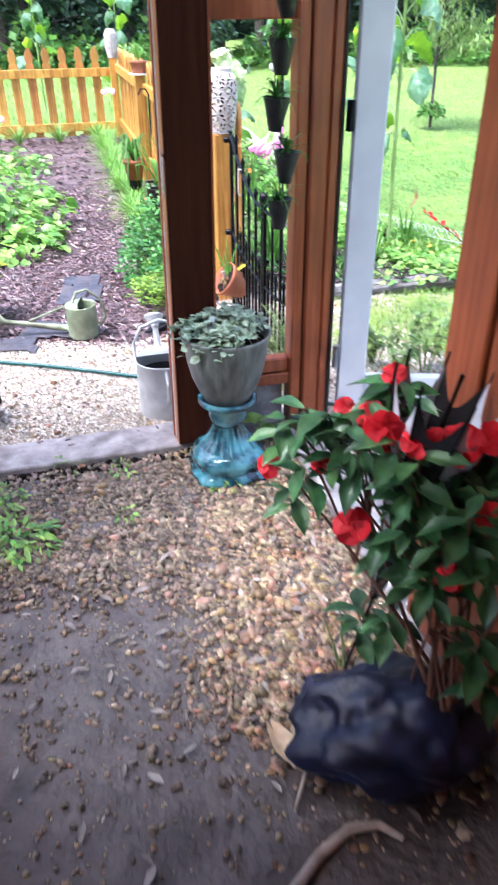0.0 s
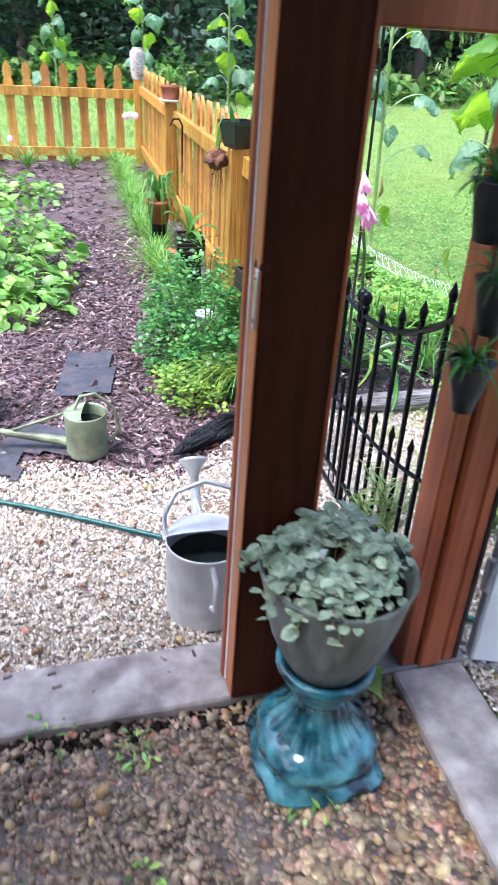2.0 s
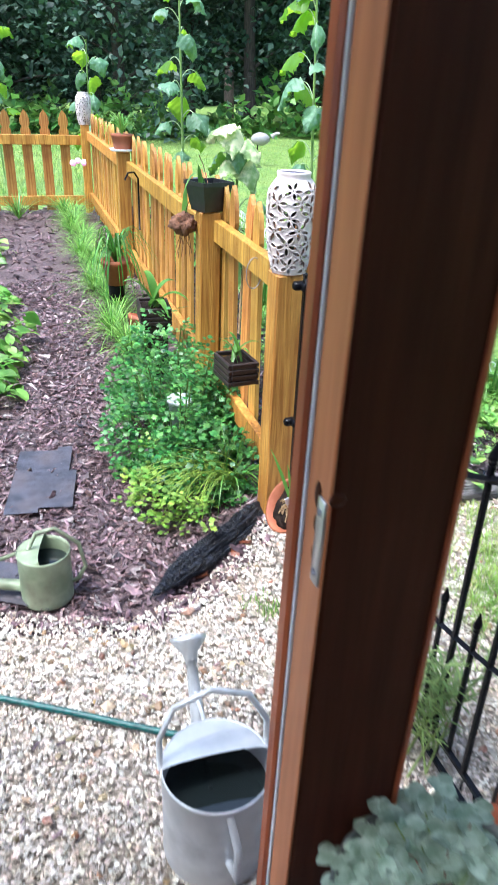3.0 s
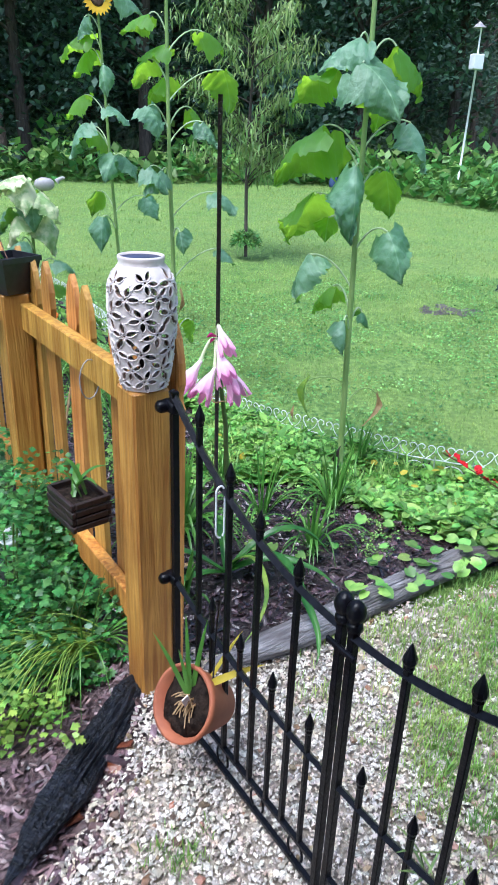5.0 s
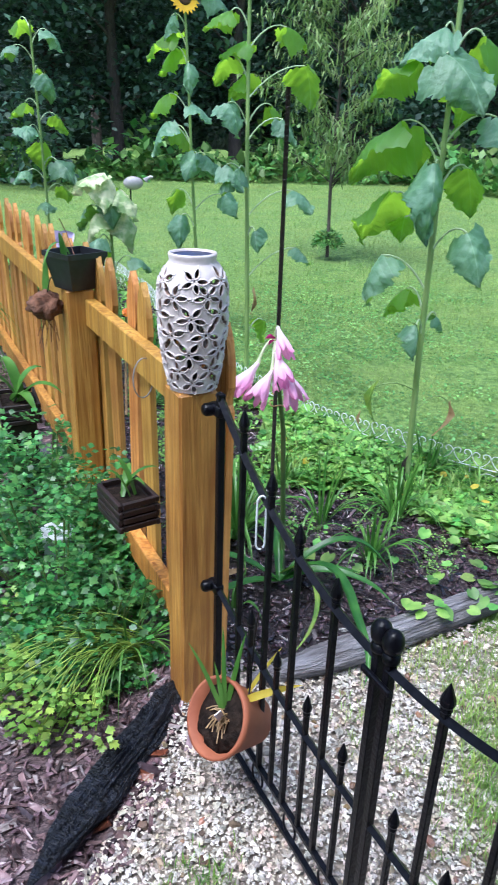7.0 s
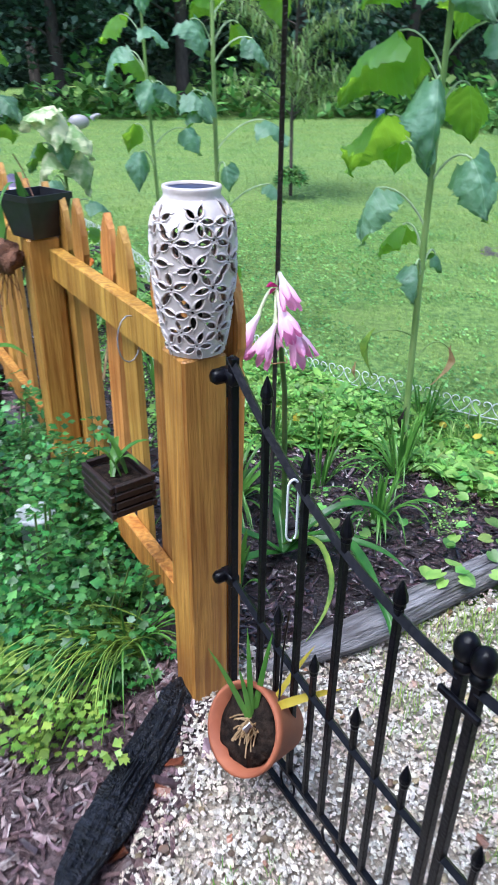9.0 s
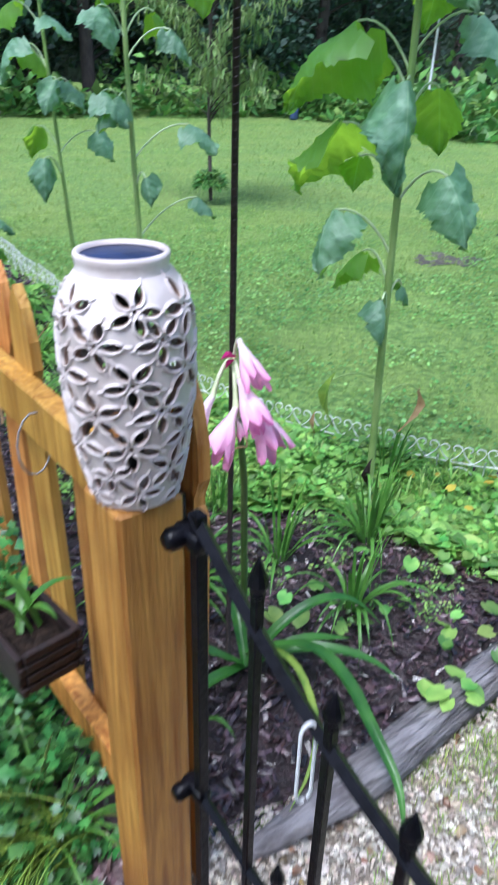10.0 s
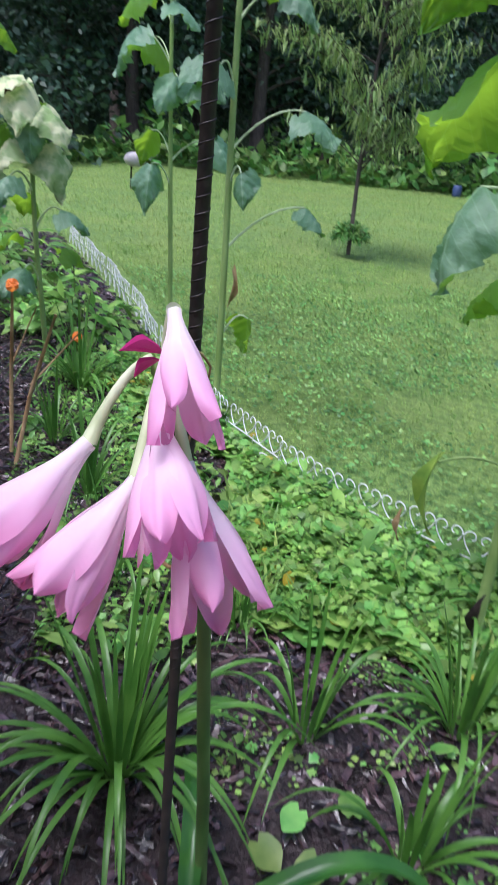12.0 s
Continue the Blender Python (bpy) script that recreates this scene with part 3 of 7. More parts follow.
part("edge_strip", box(0.142, 0.1495, -0.0125, -0.008, 0.034, 2.25, 0.001), M_cedar, jamb, "reddish strip along the post edge", smooth=False)
part("weather_strip", tube([(-0.003, 0.053, 0.04), (-0.003, 0.053, 2.2)], 0.0028, 6), M_strip, jamb, "pale grey weather strip")
strike = part("strike_plate", box(-0.0075, -0.003, -0.0045, 0.013, 0.945, 1.05, 0.001), M_steel, jamb, "bare zinc strike plate")
part("screw", lathe([(0.0, 0.0022), (0.004, 0.002), (0.0045, 0)], 10), M_grey, strike).matrix_basis = pose(-0.0075, 0.0045, 1.035, 0, -90, 0)
part("screw", lathe([(0.0, 0.0022), (0.004, 0.002), (0.0045, 0)], 10), M_grey, strike).matrix_basis = pose(-0.0075, 0.0045, 0.96, 0, -90, 0)
# solid lumps for the mortise hollows, their darkness put into the colour
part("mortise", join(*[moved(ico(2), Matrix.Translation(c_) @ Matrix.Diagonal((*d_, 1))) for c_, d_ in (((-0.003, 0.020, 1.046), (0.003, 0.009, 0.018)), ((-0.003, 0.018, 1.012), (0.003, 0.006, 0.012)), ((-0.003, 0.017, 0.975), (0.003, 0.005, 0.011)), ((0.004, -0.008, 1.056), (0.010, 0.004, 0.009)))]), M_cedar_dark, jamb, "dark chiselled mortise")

win = thing("window_1", GH @ pose(0.150, 0.02, 0), "reddish brown cedar framed fixed window", "window", kind="structure")
part("window_frame", join(box(0, 0.006, 0.0, 0.06, 0.22, 1.56, 0.001), box(0.284, 0.323, -0.02, 0.06, 0.034, 2.25, 0.005)), M_cedar, win, "side stiles", False)
part("bottom_rail", join(box(0.008, 0.282, -0.004, 0.06, 0.222, 0.265, 0.003), box(0.008, 0.282, 0.004, 0.055, 0.269, 0.325, 0.006)), M_cedar, win, smooth=False)
part("top_rail", box(0.008, 0.282, 0.0, 0.06, 1.405, 1.56, 0.004), M_cedar, win, smooth=False)
part("upper_panel", box(0.008, 0.282, 0.012, 0.05, 1.565, 2.25, 0.002), M_cedar, win, smooth=False)
pane = part("pane", box(0.008, 0.282, 0.028, 0.032, 0.328, 1.402, 0), glass, win, "clear glass pane", False)
pane.visible_shadow = False

corner = thing("corner_post", GH @ pose(0.478, 0, 0), "reddish brown cedar corner post with moulded edges", "post", kind="structure")
part("post", box(0.0, 0.06, -0.012, 0.115, 0.034, 2.25, 0.006), M_cedar, corner, smooth=False)
part("door_casing", box(0.063, 0.10, -0.005, 0.115, 0.034, 2.25, 0.008), M_cedar, corner, smooth=False)
# dark strip in place of the shaded gap at the door
part("rebate_shade", box(0.102, 0.115, 0.0, 0.115, 0.034, 2.25, 0.003), M_inside, corner, "dark strip for the shaded door rebate", False)

# white glazed door, swung wide open
dx, dy = gh(0.612, -0.02)
door = thing("door_1", pose(dx, dy, 0, 0, 0, -2.0), "white painted glazed door standing open", "door", kind="structure")
DW, DT = 0.80, 0.040
part("hinge_stile", box(0.006, 0.105, 0, DT, 0.045, 2.05, 0.004), M_whitepaint, door, smooth=False)
part("lock_stile", box(DW - 0.1, DW, 0, DT, 0.045, 2.05, 0.004), M_whitepaint, door, smooth=False)
part("bottom_rail", box(0.107, DW - 0.102, 0, DT, 0.045, 0.245, 0.004), M_whitepaint, door, smooth=False)
part("top_rail", box(0.107, DW - 0.102, 0, DT, 1.92, 2.05, 0.004), M_whitepaint, door, smooth=False)
part("edge_strip", box(0.0, 0.005, 0.001, DT - 0.001, 0.045, 2.05, 0.0), M_grey, door, "grey strip along the door edge", False)
dp = part("pane", box(0.104, DW - 0.1, 0.018, 0.022, 0.24, 1.925, 0), glass, door, "clear glass pane", False)
dp.visible_shadow = False
for hz in (0.28, 1.1, 1.85):
    part("hinge", join(box(-0.022, 0.004, -0.006, 0.004, hz, hz + 0.09, 0.001), tube([(-0.008, -0.01, hz), (-0.008, -0.01, hz + 0.09)], 0.007, 10)), M_grey if hz < 0.5 else M_iron, door, "metal butt hinge")

side = thing("side_jamb", GH @ pose(0.43, -1.16, 0), "reddish brown cedar post at the side opening", "post", kind="structure")
part("post", box(0.0, 0.15, 0.0, 0.14, 0.035, 2.25, 0.005), M_cedar, side, smooth=False)

# plain closing walls and roof, none of them in view
wall_piece("wall_left", box(-2.3, -2.2, -3.2, 0.1, 0, 1.4, 0), M_cedar, "plain brown boarded wall under the added glazing")
# unseen glazing, added to let light in from the left
glz = wall_piece("added_glazing", box(-2.26, -2.254, -3.2, 0.1, 1.402, 2.25, 0), glass, "unseen clear glazing added to light the floor", "window")
glz.visible_shadow = False
wall_piece("wall_front", box(-2.2, -1.0, 0.02, 0.12, 0.03, 2.25, 0), M_cedar, "plain brown boarded wall beside the doorway")
wall_piece("wall_back", box(-2.3, 0.6, -3.3, -3.2, 0, 2.25, 0), M_cedar, "plain brown boarded wall")
wall_piece("wall_side", box(0.44, 0.57, -3.2, -1.17, 0.032, 2.25, 0), M_cedar, "plain brown boarded wall")
wall_piece("header", box(-1.0, 0.0, 0.0, 0.12, 2.08, 2.25, 0), M_cedar, "brown beam over the doorway", "beam")
wall_piece("header_side", box(0.44, 0.57, -1.02, -0.02, 2.08, 2.25, 0), M_cedar, "brown beam over the side opening", "beam")
# the gap left in the roof is an added light opening
wall_piece("ceiling", join(box(-2.3, 0.7, -0.66, 0.2, 2.255, 2.32, 0), box(-2.3, 0.7, -3.3, -1.18, 2.255, 2.32, 0), box(-2.3, -1.3, -1.18, -0.66, 2.255, 2.32, 0), box(-0.15, 0.7, -1.18, -0.66, 2.255, 2.32, 0)), M_cedar, "plain brown boarded roof round an added light opening", "ceiling")
# unseen skylight, added and sized to brighten the floor
skl = wall_piece("added_skylight", box(-1.3, -0.15, -1.18, -0.66, 2.28, 2.286, 0), glass, "unseen clear skylight added to light the floor", "window")
skl.visible_shadow = False

# ---- picket fence ----
FX, FY = -0.130, 3.975
FDX, FDY = -0.277, 0.961
FLEN = 6.66


def along(s, off=0.0):
    """A place s metres along the side fence, off metres towards the lawn."""
    return FX + FDX * s + FDY * off, FY + FDY * s - FDX * off


def post_shape(w, h):
    return box(-w / 2, w / 2, -w / 2, w / 2, -0.06, h, 0.005)


def picket_shape(w, h, t):
    """A gothic picket: a spear head over two notches."""
    pts = [(-w / 2, 0), (-w / 2, h - 0.20), (-w * 0.36, h - 0.185), (-w * 0.36, h - 0.17), (-w / 2, h - 0.14), (-w * 0.47, h - 0.09), (-w * 0.28, h - 0.035), (0, h)]
    full = pts + [(-x, z) for x, z in reversed(pts[:-1])]
    n = len(full)
    V = [(x, -t / 2, z) for x, z in full] + [(x, t / 2, z) for x, z in full]
    F = [tuple(range(n)), tuple(range(2 * n - 1, n - 1, -1))] + [(i, n + i, n + (i + 1) % n, (i + 1) % n) for i in range(n)]
    return np.array(V, float), F


fyaw = turn(FDX, FDY)
fence = thing("picket_fence", pose(FX, FY, 0, 0, 0, fyaw), "golden brown stained pine picket fence beside the lawn", "fence")
# in the fence's own frame x runs along it and -y points to the lawn
for s, h, yawp in ((0.0, 0.905, 0), (1.0, 0.925, 0), (3.62, 0.93, 0), (FLEN, 0.93, 0)):
    p = part("post", post_shape(0.092, h), M_pine, fence, smooth=False)
    p.matrix_basis = pose(s, 0, 0, 0, 0, yawp)
for a, b, zt in ((0.05, 0.955, 0.895), (1.05, 3.57, 0.865), (3.67, FLEN - 0.05, 0.865)):
    part("rail", box(a, b, -0.050, -0.012, zt - 0.09, zt, 0.003), M_pine, fence, smooth=False)
    part("rail", box(a, b, -0.050, -0.012, 0.13, 0.22, 0.003), M_pine, fence, smooth=False)
end_pk = part("picket", picket_shape(0.080, 1.03, 0.018), M_pine_dark, fence, smooth=False)
end_pk.matrix_basis = pose(0.012, -0.075, 0.01, 0.8, 0, 0)
part("rail_stub", box(-0.02, 0.05, -0.0655, -0.050, 0.80, 0.885, 0.003), M_char, fence, "scorched rail end", False)
pk = None
s = 0.125
while s < FLEN - 0.05:
    shape = picket_shape(0.085, 1.04 + 0.012 * math.sin(s * 37), 0.018)
    if pk is None:
        pk = part("picket", shape, M_pine_dark, fence, smooth=False)
        ob = pk
    else:
        ob = new("picket", pk.data)
        ob.parent = fence
    ob.matrix_basis = pose(s, -0.062, 0.02 + 0.01 * math.sin(s * 91), 0.6 * math.sin(s * 53), 0.5 * math.sin(s * 17), 0)
    s += 0.165

far = thing("picket_fence", pose(*along(FLEN), 0, 0, 0, turn(-0.953, -0.303)), "golden brown stained pine picket fence across the garden's far end", "fence")
for s in (2.75, 5.5):
    part("post", post_shape(0.1, 0.93), M_pine, far, smooth=False).matrix_basis = pose(s, 0, 0)
for a, b in ((0.05, 2.7), (2.8, 5.45)):
    part("rail", box(a, b, -0.05, -0.012, 0.72, 0.82, 0.003), M_pine, far, smooth=False)
    part("rail", box(a, b, -0.05, -0.012, 0.08, 0.18, 0.003), M_pine, far, smooth=False)
fpk = None
s = 0.22
while s < 5.6:
    if fpk is None:
        fpk = part("picket", picket_shape(0.104, 1.05, 0.02), M_pine_dark, far, smooth=False)
        ob = fpk
    else:
        ob = new("picket", fpk.data)
        ob.parent = far
    ob.matrix_basis = pose(s, -0.064, 0.02, 0, 0.6 * math.sin(s * 31), 0)
    s += 0.204


# ---- pierced ceramic lantern on the post ----
def petal_mask(a, z, flowers, H):
    best = 9.0
    for fa, fz, fr, ph in flowers:
        da = (a - fa + math.pi) % (2 * math.pi) - math.pi
        x, y = da * 0.058, z - fz
        r = math.hypot(x, y) / fr
        if r > 1.25:
            continue
        if r < 0.13:
            best = min(best, -1 if r < 0.09 else 0.0)
            continue
        th = math.atan2(y, x) + ph
        seg = (th * 5 / (2 * math.pi)) % 1.0 - 0.5
        across = abs(seg) * 2 * math.pi / 5 * r
        half = 0.165 * math.sin(math.pi * min(max((r - 0.24) / 0.74, 0), 1)) ** 0.7 if 0.24 < r < 0.98 else -0.08
        best = min(best, (across - half) / 0.12)
    return best


def lantern(name_seed, n_a, n_z):
    """The lantern's wall, pierced by five-petalled flowers with raised rims; returns the wall, a dark lining and the neck."""
    H = 0.255
    R = lambda t: 0.047 + 0.0215 * math.sin(math.pi * min(t * 0.78, 1)) ** 0.9 - (0.020 * max(0, (t - 0.80) / 0.20) ** 2)
    r2 = random.Random(name_seed)
    flowers = []
    for row, z in enumerate((0.020, 0.052, 0.088, 0.124, 0.160, 0.194, 0.224)):
        for c in range(6):
            flowers.append((2 * math.pi * (c + 0.5 * (row % 2) + r2.uniform(-0.14, 0.14)) / 6, z + r2.uniform(-0.006, 0.006), r2.uniform(0.021, 0.030), r2.uniform(0, 6)))
    V, F, ok = [], [], []
    vals = []
    for k in range(n_z + 1):
        t = k / n_z
        for i in range(n_a):
            a = 2 * math.pi * i / n_a
            m = petal_mask(a, t * H, flowers, H)
            vals.append(m)
            bump = 0.0034 * math.exp(-((m - 0.5) / 0.42) ** 2) if m > 0 else 0.0
            r = R(t) + bump
            V.append((r * math.cos(a), r * math.sin(a), t * H))
    snap = {}
    for k in range(n_z):
        for i in range(n_a):
            j = (i + 1) % n_a
            q = (k * n_a + i, k * n_a + j, (k + 1) * n_a + j, (k + 1) * n_a + i)
            bad = [c for c in q if vals[c] < 0]
            if len(bad) < 3:
                F.append(q)
                snap.update((c, 1) for c in bad)
    # bring the points at each hole's rim onto its outline
    for c in snap:
        k, i = divmod(c, n_a)
        a, z = 2 * math.pi * i / n_a, k / n_z * H
        e = 0.0004
        m0 = vals[c]
        ga = (petal_mask(a + e / 0.058, z, flowers, H) - m0) / e
        gz_ = (petal_mask(a, z + e, flowers, H) - m0) / e
        g2 = ga * ga + gz_ * gz_
        if g2 > 1.0:
            st = min(-m0 / g2, 0.0009 / math.sqrt(g2))
            a, z = a + st * ga / 0.058, z + st * gz_
            r = R(min(max(z / H, 0), 1))
            V[c] = (r * math.cos(a), r * math.sin(a), z)
    # wall thickness: an inner skin with the same holes, and the cut edges between
    n = len(V)
    V2 = [(x * 0.91, y * 0.91, z) for x, y, z in V]
    F2 = [tuple(reversed([c + n for c in q])) for q in F]
    once = collections.Counter()
    for q in F:
        for c in range(4):
            once[(q[c], q[(c + 1) % 4])] += 1
    rim = [(u, v) for (u, v) in once if (v, u) not in once]
    used = sorted({c for e_ in rim for c in e_})
    ix = {c: i for i, c in enumerate(used)}
    nu = len(used)
    edge = (np.array([V[c] for c in used] + [V2[c] for c in used], float), [(ix[v], ix[u], ix[u] + nu, ix[v] + nu) for u, v in rim])
    neck = lathe([(0.0475, 0.247), (0.0450, 0.253), (0.0458, 0.258), (0.0470, 0.263), (0.0460, 0.2662), (0.0425, 0.2666), (0.041, 0.262)], 48)
    base = lathe([(0.0, 0.0), (0.045, 0.0), (0.047, 0.002), (0.047, 0.006)], 48)
    return (np.array(V + V2, float), F + F2), neck, base, edge


def put_lantern(m, seed, n_a, n_z, label):
    th = thing("ceramic_lantern", m, label, "garden lantern", "pierced lanterns on fence posts")
    wall, neck, base, edge = lantern(seed, n_a, n_z)
    part("pierced_body", wall, M_ceramic, th)
    part("cut_edges", edge, M_brownedge, th, "brownish cut edges of the holes")
    part("neck", neck, M_ceramic, th)
    part("base", base, M_ceramic, th)
    part("solar_panel", lathe([(0.0, 0.2615), (0.0412, 0.2615), (0.0412, 0.257)], 32), M_solar, th, "dark blue solar panel")
    # added core, coloured dark for the shade inside the lantern
    part("dark_core", lathe([(0.0, 0.02), (0.012, 0.02), (0.012, 0.255), (0, 0.256)], 16), M_inside, th, "added dark tube for the shaded lantern hollow")
    return th


put_lantern(pose(FX + 0.004, FY + 0.0, 0.906, 0, 0, 20) @ Matrix.Diagonal((1.08, 1.08, 1.09, 1)), 3, 340, 300, "white pierced ceramic solar lantern on a fence post")
put_lantern(pose(*along(FLEN), 0.931) @ Matrix.Scale(1.22, 4), 5, 100, 90, "white pierced ceramic lantern on the far corner post")

# ---- iron double gate ----
GX, GY, GDX, GDY = -0.082, 3.879, 0.29, -0.957


def finial(r):
    return lathe([(0.0062, -0.004), (r * 0.8, 0.0), (r * 0.75, 0.006), (r, 0.012), (r * 0.95, 0.02), (r * 0.45, 0.036), (0.0012, 0.046), (0, 0.0465)], 10)


def square_bar(x, z0, z1, w):
    return box(x - w / 2, x + w / 2, -w / 2, w / 2, z0, z1, 0.0015)


def top_z(s):
    return 0.685 + 0.237 * (1 - min(s / 0.6, 1)) ** 2.1


def mid_z(s):
    return 0.345 + 0.095 * (1 - min(s / 0.55, 1)) ** 1.9


def gate_leaf(m, label):
    g = thing("iron_gate", m, label, "gate", "two leaves of an iron gate")
    part("hinge_bar", square_bar(0.010, 0.012, 0.925, 0.016), M_iron, g, smooth=False)
    part("meeting_bar", square_bar(0.588, 0.010, 0.712, 0.0155), M_iron, g, smooth=False)
    ball = part("ball", moved(ico(3), Matrix.Translation((0.588, 0, 0.735)) @ Matrix.Diagonal((0.0175, 0.0175, 0.023, 1))), M_iron, g, "round black ball finial")
    part("collar", moved(lathe([(0.0, 0.700), (0.0135, 0.700), (0.0145, 0.706), (0.0135, 0.713), (0.009, 0.716)], 16), Matrix.Translation((0.588, 0, 0))), M_iron, ball)
    part("top_rail", tube([(s, 0, top_z(s)) for s in np.linspace(0.0, 0.588, 22)], 0.0092, 4), M_iron, g, smooth=False)
    part("middle_rail", tube([(s, 0, mid_z(s)) for s in np.linspace(0.0, 0.588, 18)], 0.0078, 4), M_iron, g, smooth=False)
    for z in (0.022, 0.092):
        part("bottom_rail", box(0.02, 0.582, -0.006, 0.006, z - 0.006, z + 0.006, 0.001), M_iron, g, smooth=False)
    for s, tip in ((0.118, 0.095), (0.238, 0.080), (0.345, 0.068), (0.468, 0.062)):
        z1 = top_z(s) + tip - 0.046
        part("picket", join(square_bar(s, 0.088, z1, 0.0118), moved(finial(0.0115), Matrix.Translation((s, 0, z1)))), M_iron, g, smooth=False)
    for s in (0.178, 0.293, 0.410, 0.530):
        z1 = mid_z(s) + 0.055
        part("short_picket", join(square_bar(s, 0.088, z1, 0.0104), moved(finial(0.0098), Matrix.Translation((s, 0, z1)))), M_iron, g, smooth=False)
    for s in (0.09, 0.235, 0.38, 0.52):
        part("scroll", tube([(s + 0.024 * math.cos(a), 0, 0.057 + 0.032 * math.sin(a)) for a in np.linspace(-0.4, 4.2, 16)], 0.003, 6), M_iron, g)
    for z in (0.885, 0.435):
        part("bracket", join(box(-0.026, 0.020, -0.011, 0.011, z - 0.013, z + 0.013, 0.003), moved(lathe([(0.0, -0.022), (0.010, -0.022), (0.0145, -0.016), (0.0145, 0.016), (0.010, 0.022), (0, 0.022)], 6), Matrix.Translation((-0.013, -0.010, z)) @ pose(0, 0, 0, 90, 0, 0))), M_iron, g, "black hinge bracket")
    return g


gyaw = turn(GDX, GDY)
gate_leaf(pose(GX, GY, 0, 0, 0, gyaw), "black iron gate leaf hung on the fence post")
gate_leaf(pose(GX + GDX * 1.205, GY + GDY * 1.205, 0, 0, 0, gyaw + 180), "black iron gate leaf hung on the greenhouse corner")
latch = thing("gate_latch", pose(GX + GDX * 0.602, GY + GDY * 0.602, 0.655, 0, 0, gyaw), "black iron latch joining the two gate leaves", "latch")
part("bar", box(-0.036, 0.036, -0.016, -0.008, -0.006, 0.006, 0.002), M_iron, latch, smooth=False)
hkx, hky = GX + GDX * 0.215 - 0.012, GY + GDY * 0.215 - 0.004
wire = make("wire_hook", tube([(hkx + 0.004 + 0.009 * math.cos(a), hky, (0.772 if math.sin(a) > 0 else 0.684) + 0.016 * math.sin(a)) for a in np.linspace(-0.9, 4.9, 26)], 0.0022, 6), M_wirewhite)
tagged(wire, "thin white wire hook hanging on the gate", "hook")

# ---- inside the greenhouse ----
def pedestal(m):
    th = thing("pedestal", m, "glossy teal glazed ceramic pedestal standing on the pebbles", "pedestal")
    n = 96
    # flared square foot with scrolled corners
    def foot(a, k):
        c = abs(math.cos(2 * a))
        return 1 + (0.16 * c ** 6 if k < 6 else 0.06 * c ** 4) + (0.035 * math.sin(11 * a + 2 * k) * math.cos(5 * a) if k > 1 else 0)
    part("foot", lathe([(0.0, 0.0), (0.128, 0.0), (0.142, 0.007), (0.139, 0.020), (0.122, 0.029), (0.118, 0.038), (0.127, 0.052), (0.130, 0.068), (0.124, 0.086), (0.108, 0.100), (0.094, 0.106)], n, foot), M_blueglaze, th)
    part("fluted_stem", lathe([(0.100, 0.102), (0.088, 0.116), (0.070, 0.138), (0.057, 0.163), (0.050, 0.19)], n, lambda a, k: 0.95 + 0.12 * abs(math.cos(8 * a)) ** 0.7), M_blueglaze, th, "fluted teal stem")
    part("cup", lathe([(0.047, 0.188), (0.058, 0.197), (0.068, 0.215), (0.071, 0.24), (0.070, 0.262), (0.074, 0.272)], 48), M_blueglaze, th)
    part("rope_rim", lathe([(0.072, 0.270), (0.090, 0.270), (0.100, 0.276), (0.103, 0.285), (0.100, 0.294), (0.092, 0.298), (0.084, 0.293), (0.080, 0.283), (0.0, 0.28)], n, lambda a, k: 1 + (0.008 * math.cos(40 * a) if 1 <= k <= 5 else 0)), M_blueglaze, th, "rope-edged teal rim")
    return th


PX, PY = -0.014, 2.30
pedestal(pose(PX, PY, 0.004, 0, 0, 62))
pot = thing("planter_pot", pose(PX, PY, 0.286), "grey green glazed pot standing on the teal pedestal", "plant pot")
part("wall", lathe([(0.0, 0.0), (0.072, 0.0), (0.080, 0.01), (0.100, 0.05), (0.119, 0.10), (0.132, 0.155), (0.141, 0.21), (0.148, 0.238), (0.150, 0.248), (0.145, 0.251), (0.139, 0.235), (0.132, 0.212)], 64, lambda a, k: 1 + 0.006 * math.cos(30 * a + 0.9 * k)), M_greypot, pot)
part("soil", lathe([(0.0, 0.217), (0.07, 0.216), (0.134, 0.212)], 40), M_soil, pot, "dark potting soil")


def leaf_cloud(n, radius, height, size, template, droop=0.5, spread=1.0, seed=1, hang=0.0, flat=0.0, toss=0.35):
    """Leaves over a dome: places, facing outwards and up."""
    r = np.random.default_rng(seed)
    a = r.uniform(0, 2 * math.pi, n)
    q = np.sqrt(r.uniform(0.0, 1, n)) * spread
    P = np.stack([q * radius * np.cos(a), q * radius * np.sin(a), height * (1 - flat * q ** 2) * r.uniform(0.55, 1.0, n) - hang * np.clip(q - 0.75, 0, 9) * 4 * r.random(n)], 1)
    yaw = a + r.normal(0, 0.7, n)
    pitch = r.normal(0.15, toss, n) - droop * q
    return scatter(template, mats_of(P, yaw, pitch, r.normal(0, toss, n), size * r.uniform(0.6, 1.25, n)))


lf_small = blade([0.12, 0.36, 0.46, 0.48, 0.43, 0.30, 0.08], 0.12, 0.2, 3)
lam = thing("trailing_plant", pose(PX - 0.014, PY, 0.286 + 0.212), "silvery grey green trailing plant filling the pot", "pot plant")
r4 = np.random.default_rng(4)
